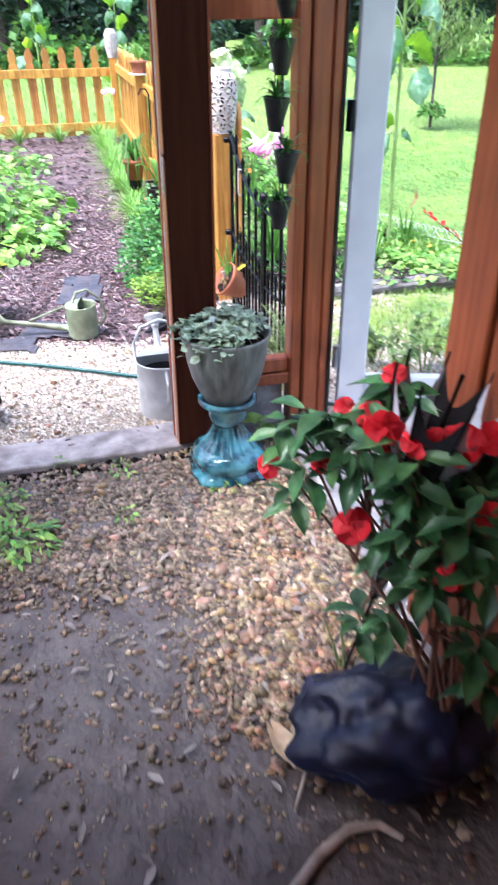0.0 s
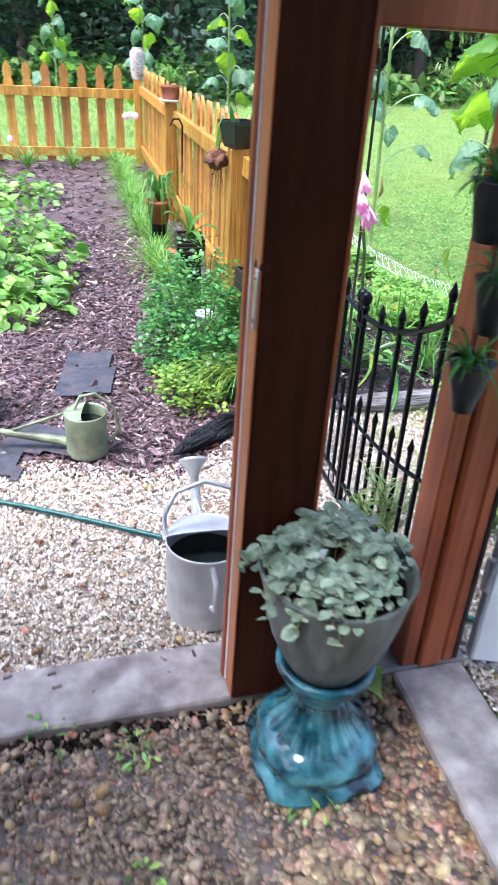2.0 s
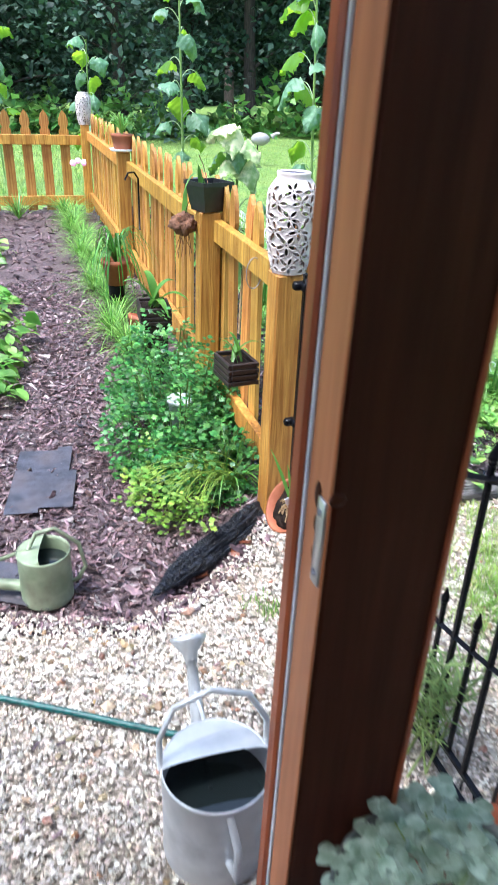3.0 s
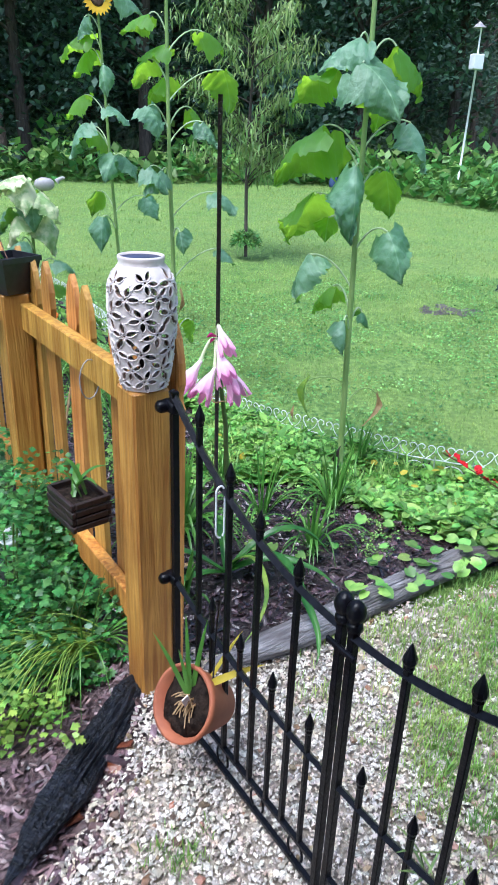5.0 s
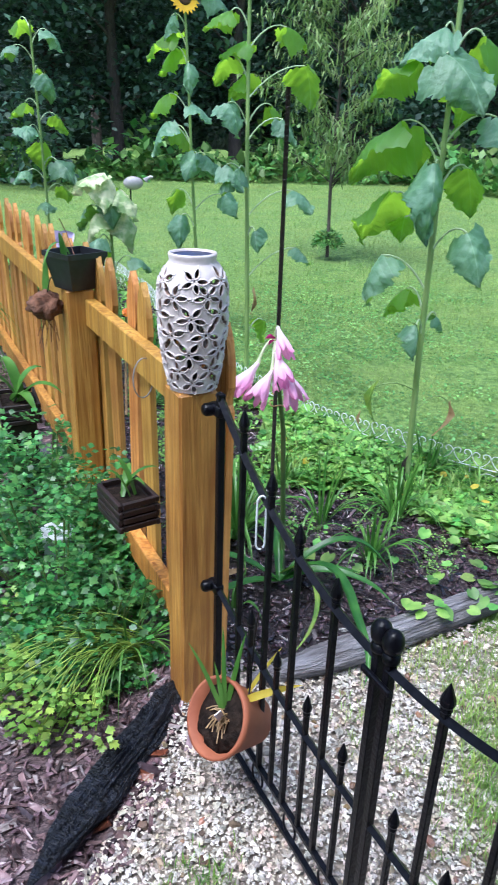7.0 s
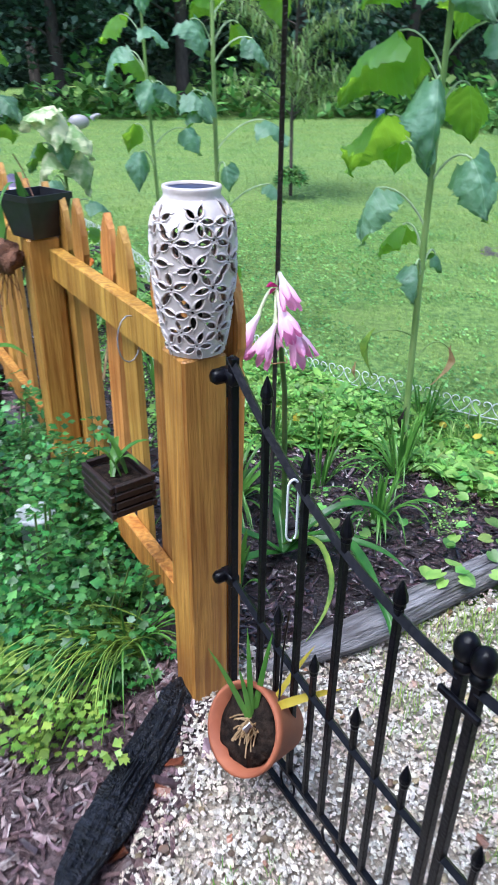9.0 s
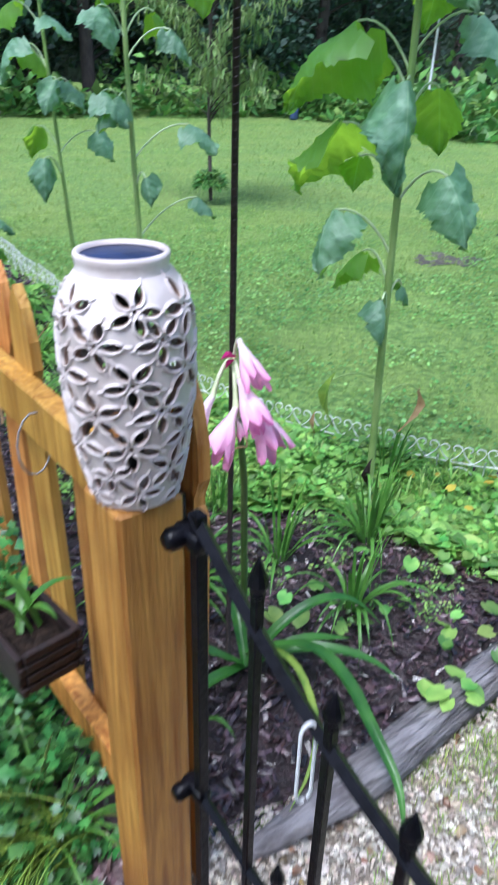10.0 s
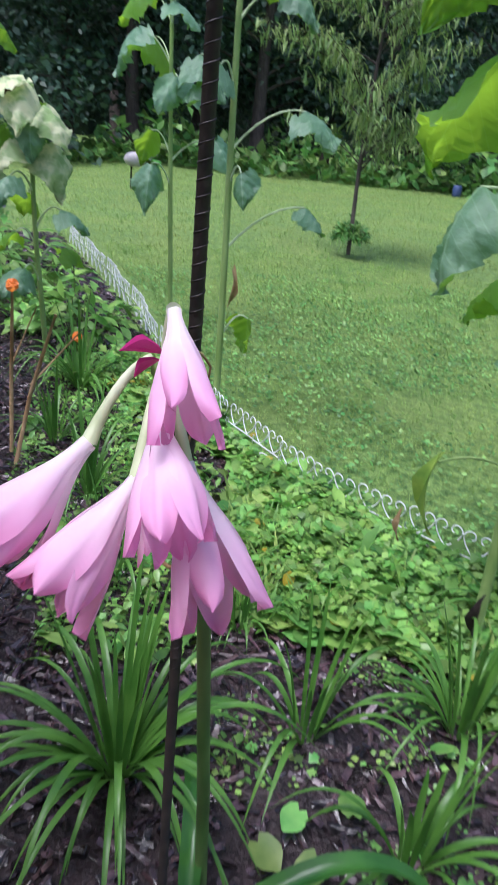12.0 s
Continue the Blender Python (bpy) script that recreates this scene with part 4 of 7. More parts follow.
for k in range(58):
    a, l = k * 2.4 + r4.normal(0, 0.2), r4.uniform(0.07, 0.175)
    tip = (l * math.cos(a), l * math.sin(a), r4.uniform(0.0, 0.055) - 0.25 * max(0, l - 0.14))
    arch = bend((0.2 * l * math.cos(a), 0.2 * l * math.sin(a), 0.02), tip, 0.045, 9)
    rn = part("runner", tube(arch, 0.0014, 5), M_redstem if k % 3 == 0 else M_stem, lam, "thin reddish runner" if k % 3 == 0 else "")
    n_ = 13
    Q = np.array([arch[2 + j // 2 if j < 12 else 8] for j in range(n_)]) + r4.normal(0, 0.003, (n_, 3))
    part("leaves", scatter(lf_small, mats_of(Q, a + np.where(np.arange(n_) % 2, 1.1, -1.1) + r4.normal(0, 0.4, n_), r4.normal(0.12, 0.35, n_), r4.normal(0, 0.4, n_), r4.uniform(0.016, 0.028, n_))), M_greyleaf, rn)
part("plant_tag", box(-0.008, 0.008, -0.001, 0.001, 0.03, 0.105, 0.0), M_whitepaint, lam, "small white plant tag", False).matrix_basis = pose(-0.045, -0.03, 0, 12, 8, 30)

# column of small hanging pots before the window
hx, hy = 0.155, 2.34
hang = thing("hanging_planter", pose(hx, hy, 0), "column of small black pots hanging before the window", "hanging planter")
part("cord", tube([(0, 0, 0.86), (0.002, 0, 1.2), (0, 0, 2.25)], 0.002, 6), M_iron, hang)
for k, z in enumerate((0.86, 0.99, 1.13, 1.275, 1.41)):
    ox, oy = 0.018 * math.sin(k * 2.1), -0.012 * math.cos(k * 1.7)
    pp = part("pot", lathe([(0.0, 0.0), (0.018, 0.0), (0.030, 0.05), (0.038, 0.085), (0.040, 0.088), (0.036, 0.088), (0.032, 0.078), (0, 0.076)], 20), M_black, hang, "small black plastic pot")
    pp.matrix_basis = pose(ox, oy, z, 0, 4 * math.sin(k), 0)
    r5 = np.random.default_rng(k + 20)
    bl = []
    for i in range(30):
        a = r5.uniform(0, 6.28)
        l = r5.uniform(0.03, 0.095)
        bl.append(strap(bend((0, 0, 0.075), (l * math.cos(a), l * math.sin(a), 0.085 + r5.uniform(-0.03, 0.05)), 0.025, 6), 0.007))
    part("foliage", join(*bl), M_strapleaf, pp, "thin green leaves")

# feathery weed outside the window, by the gate
fw = thing("feathery_weed", pose(0.19, 3.0, 0.0) @ Matrix.Scale(1.5, 4), "loose feathery green weed growing by the iron gate", "weed")
r12 = np.random.default_rng(21)
for k in range(16):
    a, l = r12.uniform(0, 6.28), r12.uniform(0.10, 0.26)
    tip = np.array([0.35 * l * math.cos(a), 0.35 * l * math.sin(a), l])
    st_pts = bend((0.05 * math.cos(a * 3), 0.07 * math.sin(a * 2), 0), tip, 0.02, 8)
    fr = [tube(st_pts, np.linspace(0.0022, 0.0008, 8), 5)]
    for j in range(26):
        q = st_pts[2 + j % 6]
        b_ = r12.uniform(0, 6.28)
        fr.append(strap(bend(q, q + np.array([0.035 * math.cos(b_), 0.035 * math.sin(b_), r12.uniform(0.005, 0.03)]), 0.004, 4), 0.0032))
    part("frond", join(*fr), M_willow, fw)

# leafy weeds outside the glazed door
for k, (x, y, h_) in enumerate(((0.70, 2.98, 0.34), (0.84, 3.12, 0.42), (0.62, 3.22, 0.25), (0.97, 2.92, 0.38))):
    wd = thing("leafy_weed", pose(x, y, 0), "tall pale green leafy weed outside the glazed door", "weed")
    for j in range(7):
        a = r12.uniform(0, 6.28)
        tip = np.array([0.10 * math.cos(a), 0.10 * math.sin(a), h_ * r12.uniform(0.6, 1.0)])
        st_pts = bend((0.02 * math.cos(a), 0.02 * math.sin(a), 0), tip, 0.02, 8)
        sw = part("stem", tube(st_pts, np.linspace(0.003, 0.0012, 8), 5), M_stem, wd)
        Q = np.array([st_pts[2 + i_ % 6] for i_ in range(16)]) + r12.normal(0, 0.012, (16, 3))
        part("leaves", scatter(blade(OVAL, 0.1, 0.3, 3), mats_of(Q, r12.uniform(0, 6.28, 16), r12.normal(0, 0.4, 16), r12.normal(0, 0.3, 16), r12.uniform(0.028, 0.055, 16))), M_willow, sw)

# seedling in the corner behind the pedestal
sx, sy = gh(0.33, -0.02)
sd = thing("seedling", pose(sx, sy, 0.0), "light green broad-leaved seedling beside the concrete block", "seedling")
part("stem", tube(bend((0, 0, 0), (-0.02, -0.015, 0.1), 0.0, 5), 0.003, 6), M_stem, sd)
for k, (a, l, z) in enumerate(((200, 0.10, 0.10), (300, 0.085, 0.07), (30, 0.075, 0.05), (250, 0.07, 0.12))):
    part("leaf", moved(blade(HEART, 0.15, 0.35), pose(-0.015, -0.01, z, 0, -20, a) @ Matrix.Scale(l, 4)), M_cover, sd)

# impatiens in a dark bag-wrapped pot
imp = thing("impatiens", pose(0.42, 1.14, 0), "bushy red-flowered impatiens leaning from a dark pot", "flowering plant")
r6 = np.random.default_rng(11)
lf_imp = blade([0.02, 0.13, 0.22, 0.26, 0.25, 0.18, 0.09, 0.004], 0.2, 0.3, 5)
tips = []
for k in range(38):
    d_ = r6.normal(0, 1, 3)
    d_ /= np.linalg.norm(d_)
    tips.append(np.array([0.14, 0.10, 0.655]) + d_ * r6.uniform(0.5, 1.0) * np.array([0.20, 0.16, 0.10]))
tips += [np.array(t) for t in [(-0.251, 0.253, 0.725), (-0.213, 0.23, 0.757), (-0.17, 0.219, 0.757), (-0.13, 0.175, 0.764), (-0.091, 0.208, 0.782), (-0.147, 0.175, 0.707), (-0.107, 0.153, 0.721), (-0.231, 0.23, 0.588), (-0.206, 0.197, 0.679), (-0.052, 0.23, 0.802), (-0.042, 0.242, 0.823), (-0.016, 0.219, 0.808), (-0.052, 0.119, 0.755), (-0.011, 0.108, 0.738), (-0.047, 0.086, 0.558)]]
tips += [np.array(t) for t in [(-0.072, 0.175, 0.283), (-0.021, 0.119, 0.323), (0.0, 0.02, 0.518), (0.016, -0.025, 0.573), (0.102, -0.069, 0.466), (0.14, -0.069, 0.363), (0.021, 0.042, 0.156)]]
for k, t in enumerate(tips):
    root_ = np.array([0.08 + 0.03 * math.cos(k), 0.03 * math.sin(k), 0.2])
    if k % 5 == 0:
        fork = root_ + 0.6 * (t - root_)
    else:
        root_ = fork
    part("stem" if k % 5 == 0 else "twig", tube(bend(root_, t, 0.02, 7), np.linspace(0.0055 if k % 5 == 0 else 0.0035, 0.0025, 7), 6), M_redstem, imp)
lv = []
for t in tips:
    n = 8
    a = r6.uniform(0, 6.28) + np.arange(n) * 2.4
    P = t + np.stack([0.015 * np.cos(a), 0.015 * np.sin(a), -0.009 * np.arange(n)], 1)
    lv.append(scatter(lf_imp, mats_of(P, a, r6.normal(-0.02, 0.22, n), r6.normal(0, 0.25, n), r6.uniform(0.05, 0.086, n))))
part("leaves", join(*lv), M_impleaf, imp)


def blossom(size, seed):
    r = np.random.default_rng(seed)
    pet = blade([0.10, 0.30, 0.46, 0.56, 0.60, 0.54, 0.34], 0.14, 0.2, 7, 0.05)
    a = np.arange(5) * 2 * math.pi / 5 + r.uniform(0, 6)
    return scatter(pet, mats_of(np.zeros((5, 3)), a, r.normal(0.0, 0.09, 5), r.normal(0.12, 0.08, 5), size * r.uniform(0.85, 1.1, 5)))


flowers_at = [(-0.284, 0.242, 0.618, 0.029), (-0.178, 0.175, 0.668, 0.025), (-0.123, 0.086, 0.585, 0.041), (-0.134, 0.23, 0.761, 0.025), (-0.085, 0.197, 0.765, 0.029), (-0.046, 0.23, 0.836, 0.025), (-0.071, 0.131, 0.776, 0.038), (-0.097, 0.175, 0.756, 0.023), (-0.015, 0.108, 0.756, 0.036), (0.019, 0.108, 0.762, 0.025), (0.066, 0.108, 0.757, 0.045), (0.11, 0.086, 0.78, 0.034), (0.107, 0.008, 0.663, 0.034), (0.04, -0.047, 0.577, 0.029), (-0.047, 0.175, 0.698, 0.023)]
for k, (x, y, z, sz) in enumerate(flowers_at):
    f = part("flower", blossom(sz * 0.92, k), M_red, imp, "bright red five-petalled flower")
    f.matrix_basis = pose(x, y, z, 50 + 18 * math.sin(k * 2.3), 14 * math.cos(k * 1.7), 18 * math.sin(k * 1.1))
bag = thing("pot_bag", pose(0.40, 1.14, 0), "crumpled navy plastic bag wrapped round a plant pot", "bag")


def crumple(shape, amount, freq, seed):
    V = np.array(shape[0], float)
    nrm = V / (np.linalg.norm(V, axis=1)[:, None] + 1e-9)
    d = np.array([noise.noise(Vector((*(p * freq),)) + Vector((seed, seed, 0))) + 0.5 * noise.noise(Vector((*(p * freq * 2.3),)) + Vector((0, seed, seed))) for p in V])
    return V + nrm * (amount * d)[:, None], shape[1]


bg = crumple(crumple(ico(5), 0.26, 1.7, 3.0), 0.05, 5.0, 8.0)
bgv = bg[0] * np.array([0.20, 0.15, 0.115]) + np.array([0, 0, 0.105])
bgv[:, 2] = np.maximum(bgv[:, 2], 0.004)
part("bag_skin", (bgv, bg[1]), M_navy, bag)

# inverted grey and black umbrella, tip down
umb = thing("umbrella", pose(0.30, 1.30, 0.0, -1.4, 12.4, 0), "half-open upturned umbrella with pale grey panels and black ribs", "umbrella")
UMB = [(0.008, 0.33), (0.022, 0.42), (0.040, 0.52), (0.062, 0.62), (0.084, 0.71), (0.103, 0.79), (0.117, 0.85)]


def gore(az):
    """One panel between two ribs: it sags inward between them and its rim is scooped."""
    V, F, n = [], [], 9
    for i, (r, z) in enumerate(UMB):
        for j in range(n):
            c = -1 + 2 * j / (n - 1)
            sag = (1 - c * c) * (0.10 + 0.02 * i)
            a_ = radians(az) + c * math.pi / 8
            rim = 0.075 * (1 - c * c) * (i / 6) ** 3
            V.append(((r * (1.0 - sag)) * math.cos(a_), (r * (1.0 - sag)) * math.sin(a_), z - rim))
    for i in range(len(UMB) - 1):
        for j in range(n - 1):
            q = i * n + j
            F.append((q, q + 1, q + n + 1, q + n))
    return V, F


for k in range(8):
    part("panel", gore(200 + 45 * k), M_black if k % 2 else M_umbgrey, umb, "black nylon panel" if k % 2 else "pale grey nylon panel")
    a = radians(222.5 + 45 * k)
    part("rib", tube([(r * 1.02 * math.cos(a), r * 1.02 * math.sin(a), z) for r, z in UMB] + [(0.122 * math.cos(a), 0.122 * math.sin(a), 0.875)], 0.0028, 6), M_iron, umb)
part("shaft", tube([(0, 0, 0.0), (0, 0, 0.88)], [0.004] + [0.004], 8), M_iron, umb)

# litter on the floor
dl = make("dry_leaf", moved(blade(OVAL, 0.35, -0.15, 5, 0.02), pose(0.155, 1.19, 0.014, 0, 0, -62) @ Matrix.Scale(0.13, 4)), M_tan)
tagged(dl, "curled pale tan dry leaf on the mud", "dry leaf")
tagged(make("bent_stick", tube(np.array([(0.19, 0.84, 0.012), (0.25, 0.915, 0.014), (0.31, 0.965, 0.016), (0.37, 0.975, 0.015), (0.415, 0.95, 0.012)]), [0.012, 0.0125, 0.012, 0.010, 0.006], 8), M_twig), "bent pale stick lying on the mud", "stick")
tagged(make("dry_stalk", tube(np.array([(0.20, 1.0, 0.012), (0.215, 1.05, 0.02), (0.228, 1.1, 0.012)]), 0.004, 6), M_twig), "thin dry stalk on the mud", "stalk")
wst = thing("weed_stalk", pose(0.333, 1.37, 0), "two pale green weed stalks among the pebbles", "weed")
part("stalk", tube(bend((0, 0, 0), (-0.02, 0.07, 0.17), 0.01, 7), [0.004, 0.004, 0.0036, 0.003, 0.0025, 0.002, 0.0015], 6), M_stem, wst)
part("stalk", tube(bend((-0.01, 0.01, 0), (-0.06, 0.05, 0.15), 0.01, 7), [0.004, 0.004, 0.0036, 0.003, 0.0025, 0.002, 0.0015], 6), M_stem, wst)

# ---- on the gravel outside ----
def can_body(r, h):
    return lathe([(0.0, 0.0), (r, 0.0), (r * 1.01, 0.006), (r, 0.012), (r, h - 0.012), (r * 1.02, h - 0.006), (r * 1.01, h), (r * 0.985, h), (r * 0.975, h - 0.012), (r * 0.97, 0.02)], 48)


def half_lid(r, h):
    """The cover over the back half of a can's mouth, rising towards the spout."""
    V, F = [], []
    n = 24
    for i in range(n + 1):
        a = math.pi * (-0.5 + i / n)
        V.append((r * math.cos(a), r * math.sin(a), h))
        V.append((0.12 * r * math.cos(a), r * math.sin(a), h + 0.012))
    for i in range(n):
        F.append((2 * i, 2 * i + 2, 2 * i + 3, 2 * i + 1))
    return np.array(V, float), F


def watering_can(m, r, h, mat, label, long_spout, lid=True):
    th = thing("watering_can", m, label, "watering can")
    part("body", can_body(r, h), mat, th)
    part("water", lathe([(0.0, h * 0.72), (r * 0.97, h * 0.72)], 32), M_water, th, "dark water inside")
    if lid:
        part("half_cover", half_lid(r * 0.99, h - 0.002), mat, th)
    if long_spout:
        part("spout", tube(bend((r * 0.9, 0, 0.04), (r + 0.30, 0, 0.085), 0.0, 8), np.linspace(0.019, 0.011, 8), 12), mat, th)
        part("brace", tube([(r * 0.55, 0, h + 0.005), (r + 0.19, 0, 0.085)], 0.006, 8), mat, th)
        part("rose", moved(lathe([(0.010, -0.05), (0.014, -0.02), (0.045, 0.012), (0.047, 0.02), (0.0, 0.028)], 28), pose(r + 0.335, 0, 0.09, 0, 80, 0)), mat, th, "dark perforated rose")
        part("handle", tube(np.array([(r * 0.55, 0, h + 0.005), (r * 0.2, 0, h + 0.06), (-r * 0.5, 0, h + 0.075), (-r * 1.35, 0, h + 0.02), (-r * 1.55, 0, h * 0.62), (-r * 1.25, 0, h * 0.36), (-r * 0.98, 0, h * 0.3)]), 0.0065, 8), mat, th)
    else:
        part("spout", tube(bend((r * 0.9, 0, 0.05), (r + 0.14, 0, h + 0.035), 0.0, 8), np.linspace(0.02, 0.012, 8), 12), mat, th)
        part("brace", tube([(r * 0.4, 0, h), (r + 0.11, 0, h - 0.02)], 0.005, 8), mat, th)
        part("rose", moved(lathe([(0.012, -0.045), (0.018, -0.02), (0.040, 0.008), (0.042, 0.016), (0.0, 0.022)], 28), pose(r + 0.165, 0, h + 0.058, 0, 42, 0)), mat, th, "flared perforated rose")
        part("handle", tube(np.array([(r * 0.2, r * 1.0, h - 0.01), (0.03, r * 1.0, h + 0.06), (0.05, r * 0.7, h + 0.115), (0.055, 0, h + 0.14), (0.05, -r * 0.7, h + 0.115), (0.03, -r * 1.0, h + 0.06), (r * 0.2, -r * 1.0, h - 0.01)]), 0.0065, 8), mat, th)
        part("back_handle", tube(np.array([(-r * 0.98, 0, h - 0.02), (-r * 1.5, 0, h - 0.03), (-r * 1.55, 0, h * 0.55), (-r * 0.98, 0, h * 0.35)]), 0.008, 8), mat, th)
    return th


watering_can(pose(-0.305, 2.745, 0, 0, 0, 105), 0.108, 0.235, M_galv, "bare galvanised watering can half full of water", False)
watering_can(pose(-0.837, 3.519, 0.002, 0, 0, 186), 0.077, 0.168, M_greencan, "rust-stained pale green watering can on the mulch edge", True)
bc = watering_can(pose(-1.082, 2.605, 0.0, 0, 0, 170), 0.095, 0.20, M_bronze, "dark bronze watering can with a thick loop handle", False)

hp = [(-2.542, 3.402), (-1.956, 3.312), (-1.348, 3.197), (-1.122, 3.143), (-0.972, 3.124), (-0.757, 3.078), (-0.47, 3.008), (-0.345, 2.98), (-0.132, 2.948), (0.107, 2.836), (0.454, 2.762), (0.721, 2.548), (0.95, 2.2)]
tt = np.linspace(0, len(hp) - 1, 90)
hpx, hpy = np.interp(tt, range(len(hp)), [p[0] for p in hp]), np.interp(tt, range(len(hp)), [p[1] for p in hp])
ker = np.ones(7) / 7
hpx[3:-3], hpy[3:-3] = np.convolve(hpx, ker, "valid"), np.convolve(hpy, ker, "valid")
tagged(make("garden_hose", tube(np.stack([hpx, hpy, ground_z(hpx, hpy) + 0.018], 1), 0.0085, 10), M_hose), "dark green garden hose lying across the gravel", "hose")

# charred log between mulch and gravel
lg = ico(5)
lgv = lg[0].copy()
ax = lgv[:, 0]
prof_w = np.interp(ax, [-1, -0.9, -0.3, 0.5, 0.95, 1], [0.12, 0.36, 0.72, 0.95, 1.0, 0.75])
lgv = np.stack([np.sign(ax) * np.abs(ax) ** 0.6 * 0.36, lgv[:, 1] * 0.056 * prof_w, lgv[:, 2] * 0.047 * prof_w], 1)
rid = np.array([noise.noise(Vector((p[0] * 6, p[1] * 38 + 4 * p[0], p[2] * 38))) + 0.7 * noise.noise(Vector((p[0] * 16, p[1] * 110, p[2] * 110))) for p in lgv])
big = np.array([noise.noise(Vector((p[0] * 7, p[1] * 16, p[2] * 16))) for p in lgv])
lgv[:, 1] *= 1 + 0.30 * rid + 0.14 * big
lgv[:, 2] = lgv[:, 2] * (1 + 0.55 * rid + 0.25 * big)
log1 = make("charred_log", (lgv, lg[1]), M_char, None, False)
log1.matrix_basis = pose(-0.335, 3.745, 0.03, 0, 0, turn(0.31, 0.44)) @ Matrix.Diagonal((0.9, 1, 1, 1))
tagged(log1, "blackened charred log at the edge of the mulch", "log")

lg2 = ico(5)
v2 = lg2[0].copy()
ax = v2[:, 0]
v2 = np.stack([np.sign(ax) * np.abs(ax) ** 0.3 * 0.64, v2[:, 1] * 0.050 * np.interp(ax, [-1, -0.9, -0.3, 0.3, 1], [0.5, 0.62, 0.82, 1, 1]), v2[:, 2] * 0.048 * np.interp(ax, [-1, -0.9, -0.3, 0.3, 1], [0.5, 0.62, 0.82, 1, 1])], 1)
lump = np.array([noise.noise(Vector((p[0] * 5, p[1] * 9, p[2] * 9))) for p in v2])
rid = np.array([noise.noise(Vector((p[0] * 2, p[1] * 25, p[2] * 25))) + 0.5 * noise.noise(Vector((p[0] * 6, p[1] * 70, p[2] * 70))) for p in v2])
v2[:, 1] = v2[:, 1] * (1 + 0.22 * rid + 0.3 * lump) + 0.02 * np.sin(v2[:, 0] * 5)
v2[:, 2] *= 1 + 0.28 * rid + 0.3 * lump
log2 = make("weathered_log", (v2, lg2[1]), M_greylog)
log2.matrix_basis = pose(0.64, 4.150, 0.036, 0, 0, turn(0.8, 0.215))
tagged(log2, "silver grey weathered log edging the flower bed", "log")

# weed-barrier mats showing through the mulch
for k, (x, y, w, l, a) in enumerate(((-1.013, 4.205, 0.15, 0.28, 8), (-0.967, 3.554, 0.22, 0.14, -12), (-1.247, 3.346, 0.26, 0.12, 4), (-0.716, 5.814, 0.08, 0.6, 15))):
    mt = make("weed_mat", moved(patch([(-w, -l), (w, -l * 0.8), (w * 0.8, l), (-w * 0.9, l * 0.85)], 0.0, 0.03, 0.004, 0.03), pose(x, y, 0.014, 0, 0, a)), M_fabric)
    tagged(mt, "dark grey weed-barrier cloth bared among the mulch", "weed mat", kind="structure")

# terracotta orchid pot hung on the gate
tp = thing("terracotta_pot", pose(-0.064, 3.669, 0.205, 0, 0, 0) @ Matrix.Scale(1.06, 4), "tilted terracotta pot with an orchid hung on the gate", "plant pot")
tpot = part("pot", lathe([(0.0, -0.055), (0.045, -0.055), (0.05, -0.05), (0.075, 0.045), (0.082, 0.06), (0.082, 0.072), (0.075, 0.072), (0.066, 0.04), (0.045, -0.04), (0, -0.042)], 48), M_terracotta, tp)
tpot.matrix_basis = pose(0.004, 0, 0.02, 22, -54, 0)
part("bark", moved(crumple(ico(3), 0.3, 3, 1.0), pose(-0.032, -0.014, 0.044, 22, -54, 0) @ Matrix.Diagonal((0.067, 0.067, 0.014, 1))), M_soil, tp, "dark bark and roots")
r7 = np.random.default_rng(5)
rt = [tube(bend((-0.028 + r7.normal(0, 0.008), -0.022 + r7.normal(0, 0.012), 0.058), (-0.045 + r7.normal(0, 0.012), -0.03 + r7.normal(0, 0.022), 0.045 + r7.normal(0, 0.014)), 0.012, 5), 0.0014, 5) for _ in range(40)]
for sh in rt:
    part("root", sh, M_dry, tp, "pale dry orchid root")
for k, (dx_, dy_, dz_, w) in enumerate(((-0.10, 0.02, 0.17, 0.014), (-0.03, 0.02, 0.20, 0.013), (0.02, 0.03, 0.17, 0.014), (-0.05, 0.0, 0.13, 0.012))):
    part("leaf", strap(bend((-0.03, -0.02, 0.05), (dx_, dy_, 0.05 + dz_), 0.01, 9), w * 0.8, up=(0.3, 1, 0.2)), M_strapleaf, tp)
part("leaf", strap(bend((0.0, -0.02, 0.085), (0.115, -0.075, 0.165), 0.005, 9), 0.016, up=(0, -0.7, 0.7)), M_yellow, tp, "yellowing leaf")
part("leaf", strap(bend((0.0, 0.0, 0.05), (0.09, 0.0, 0.2), 0.01, 9), 0.016, up=(1, 0, 0.4)), M_yellow, tp, "yellowing leaf")
part("plant_tag", box(-0.008, 0.008, -0.0008, 0.0008, 0.0, 0.06, 0), M_whitepaint, tp, "small white plant tag", False).matrix_basis = pose(-0.035, -0.03, 0.05, 20, -25, 20)
part("chain", tube([(0.02, -0.02, 0.10), (0.03, 0.0, 0.2), (0.035, -0.01, 0.30)], 0.002, 6), M_iron, tp)

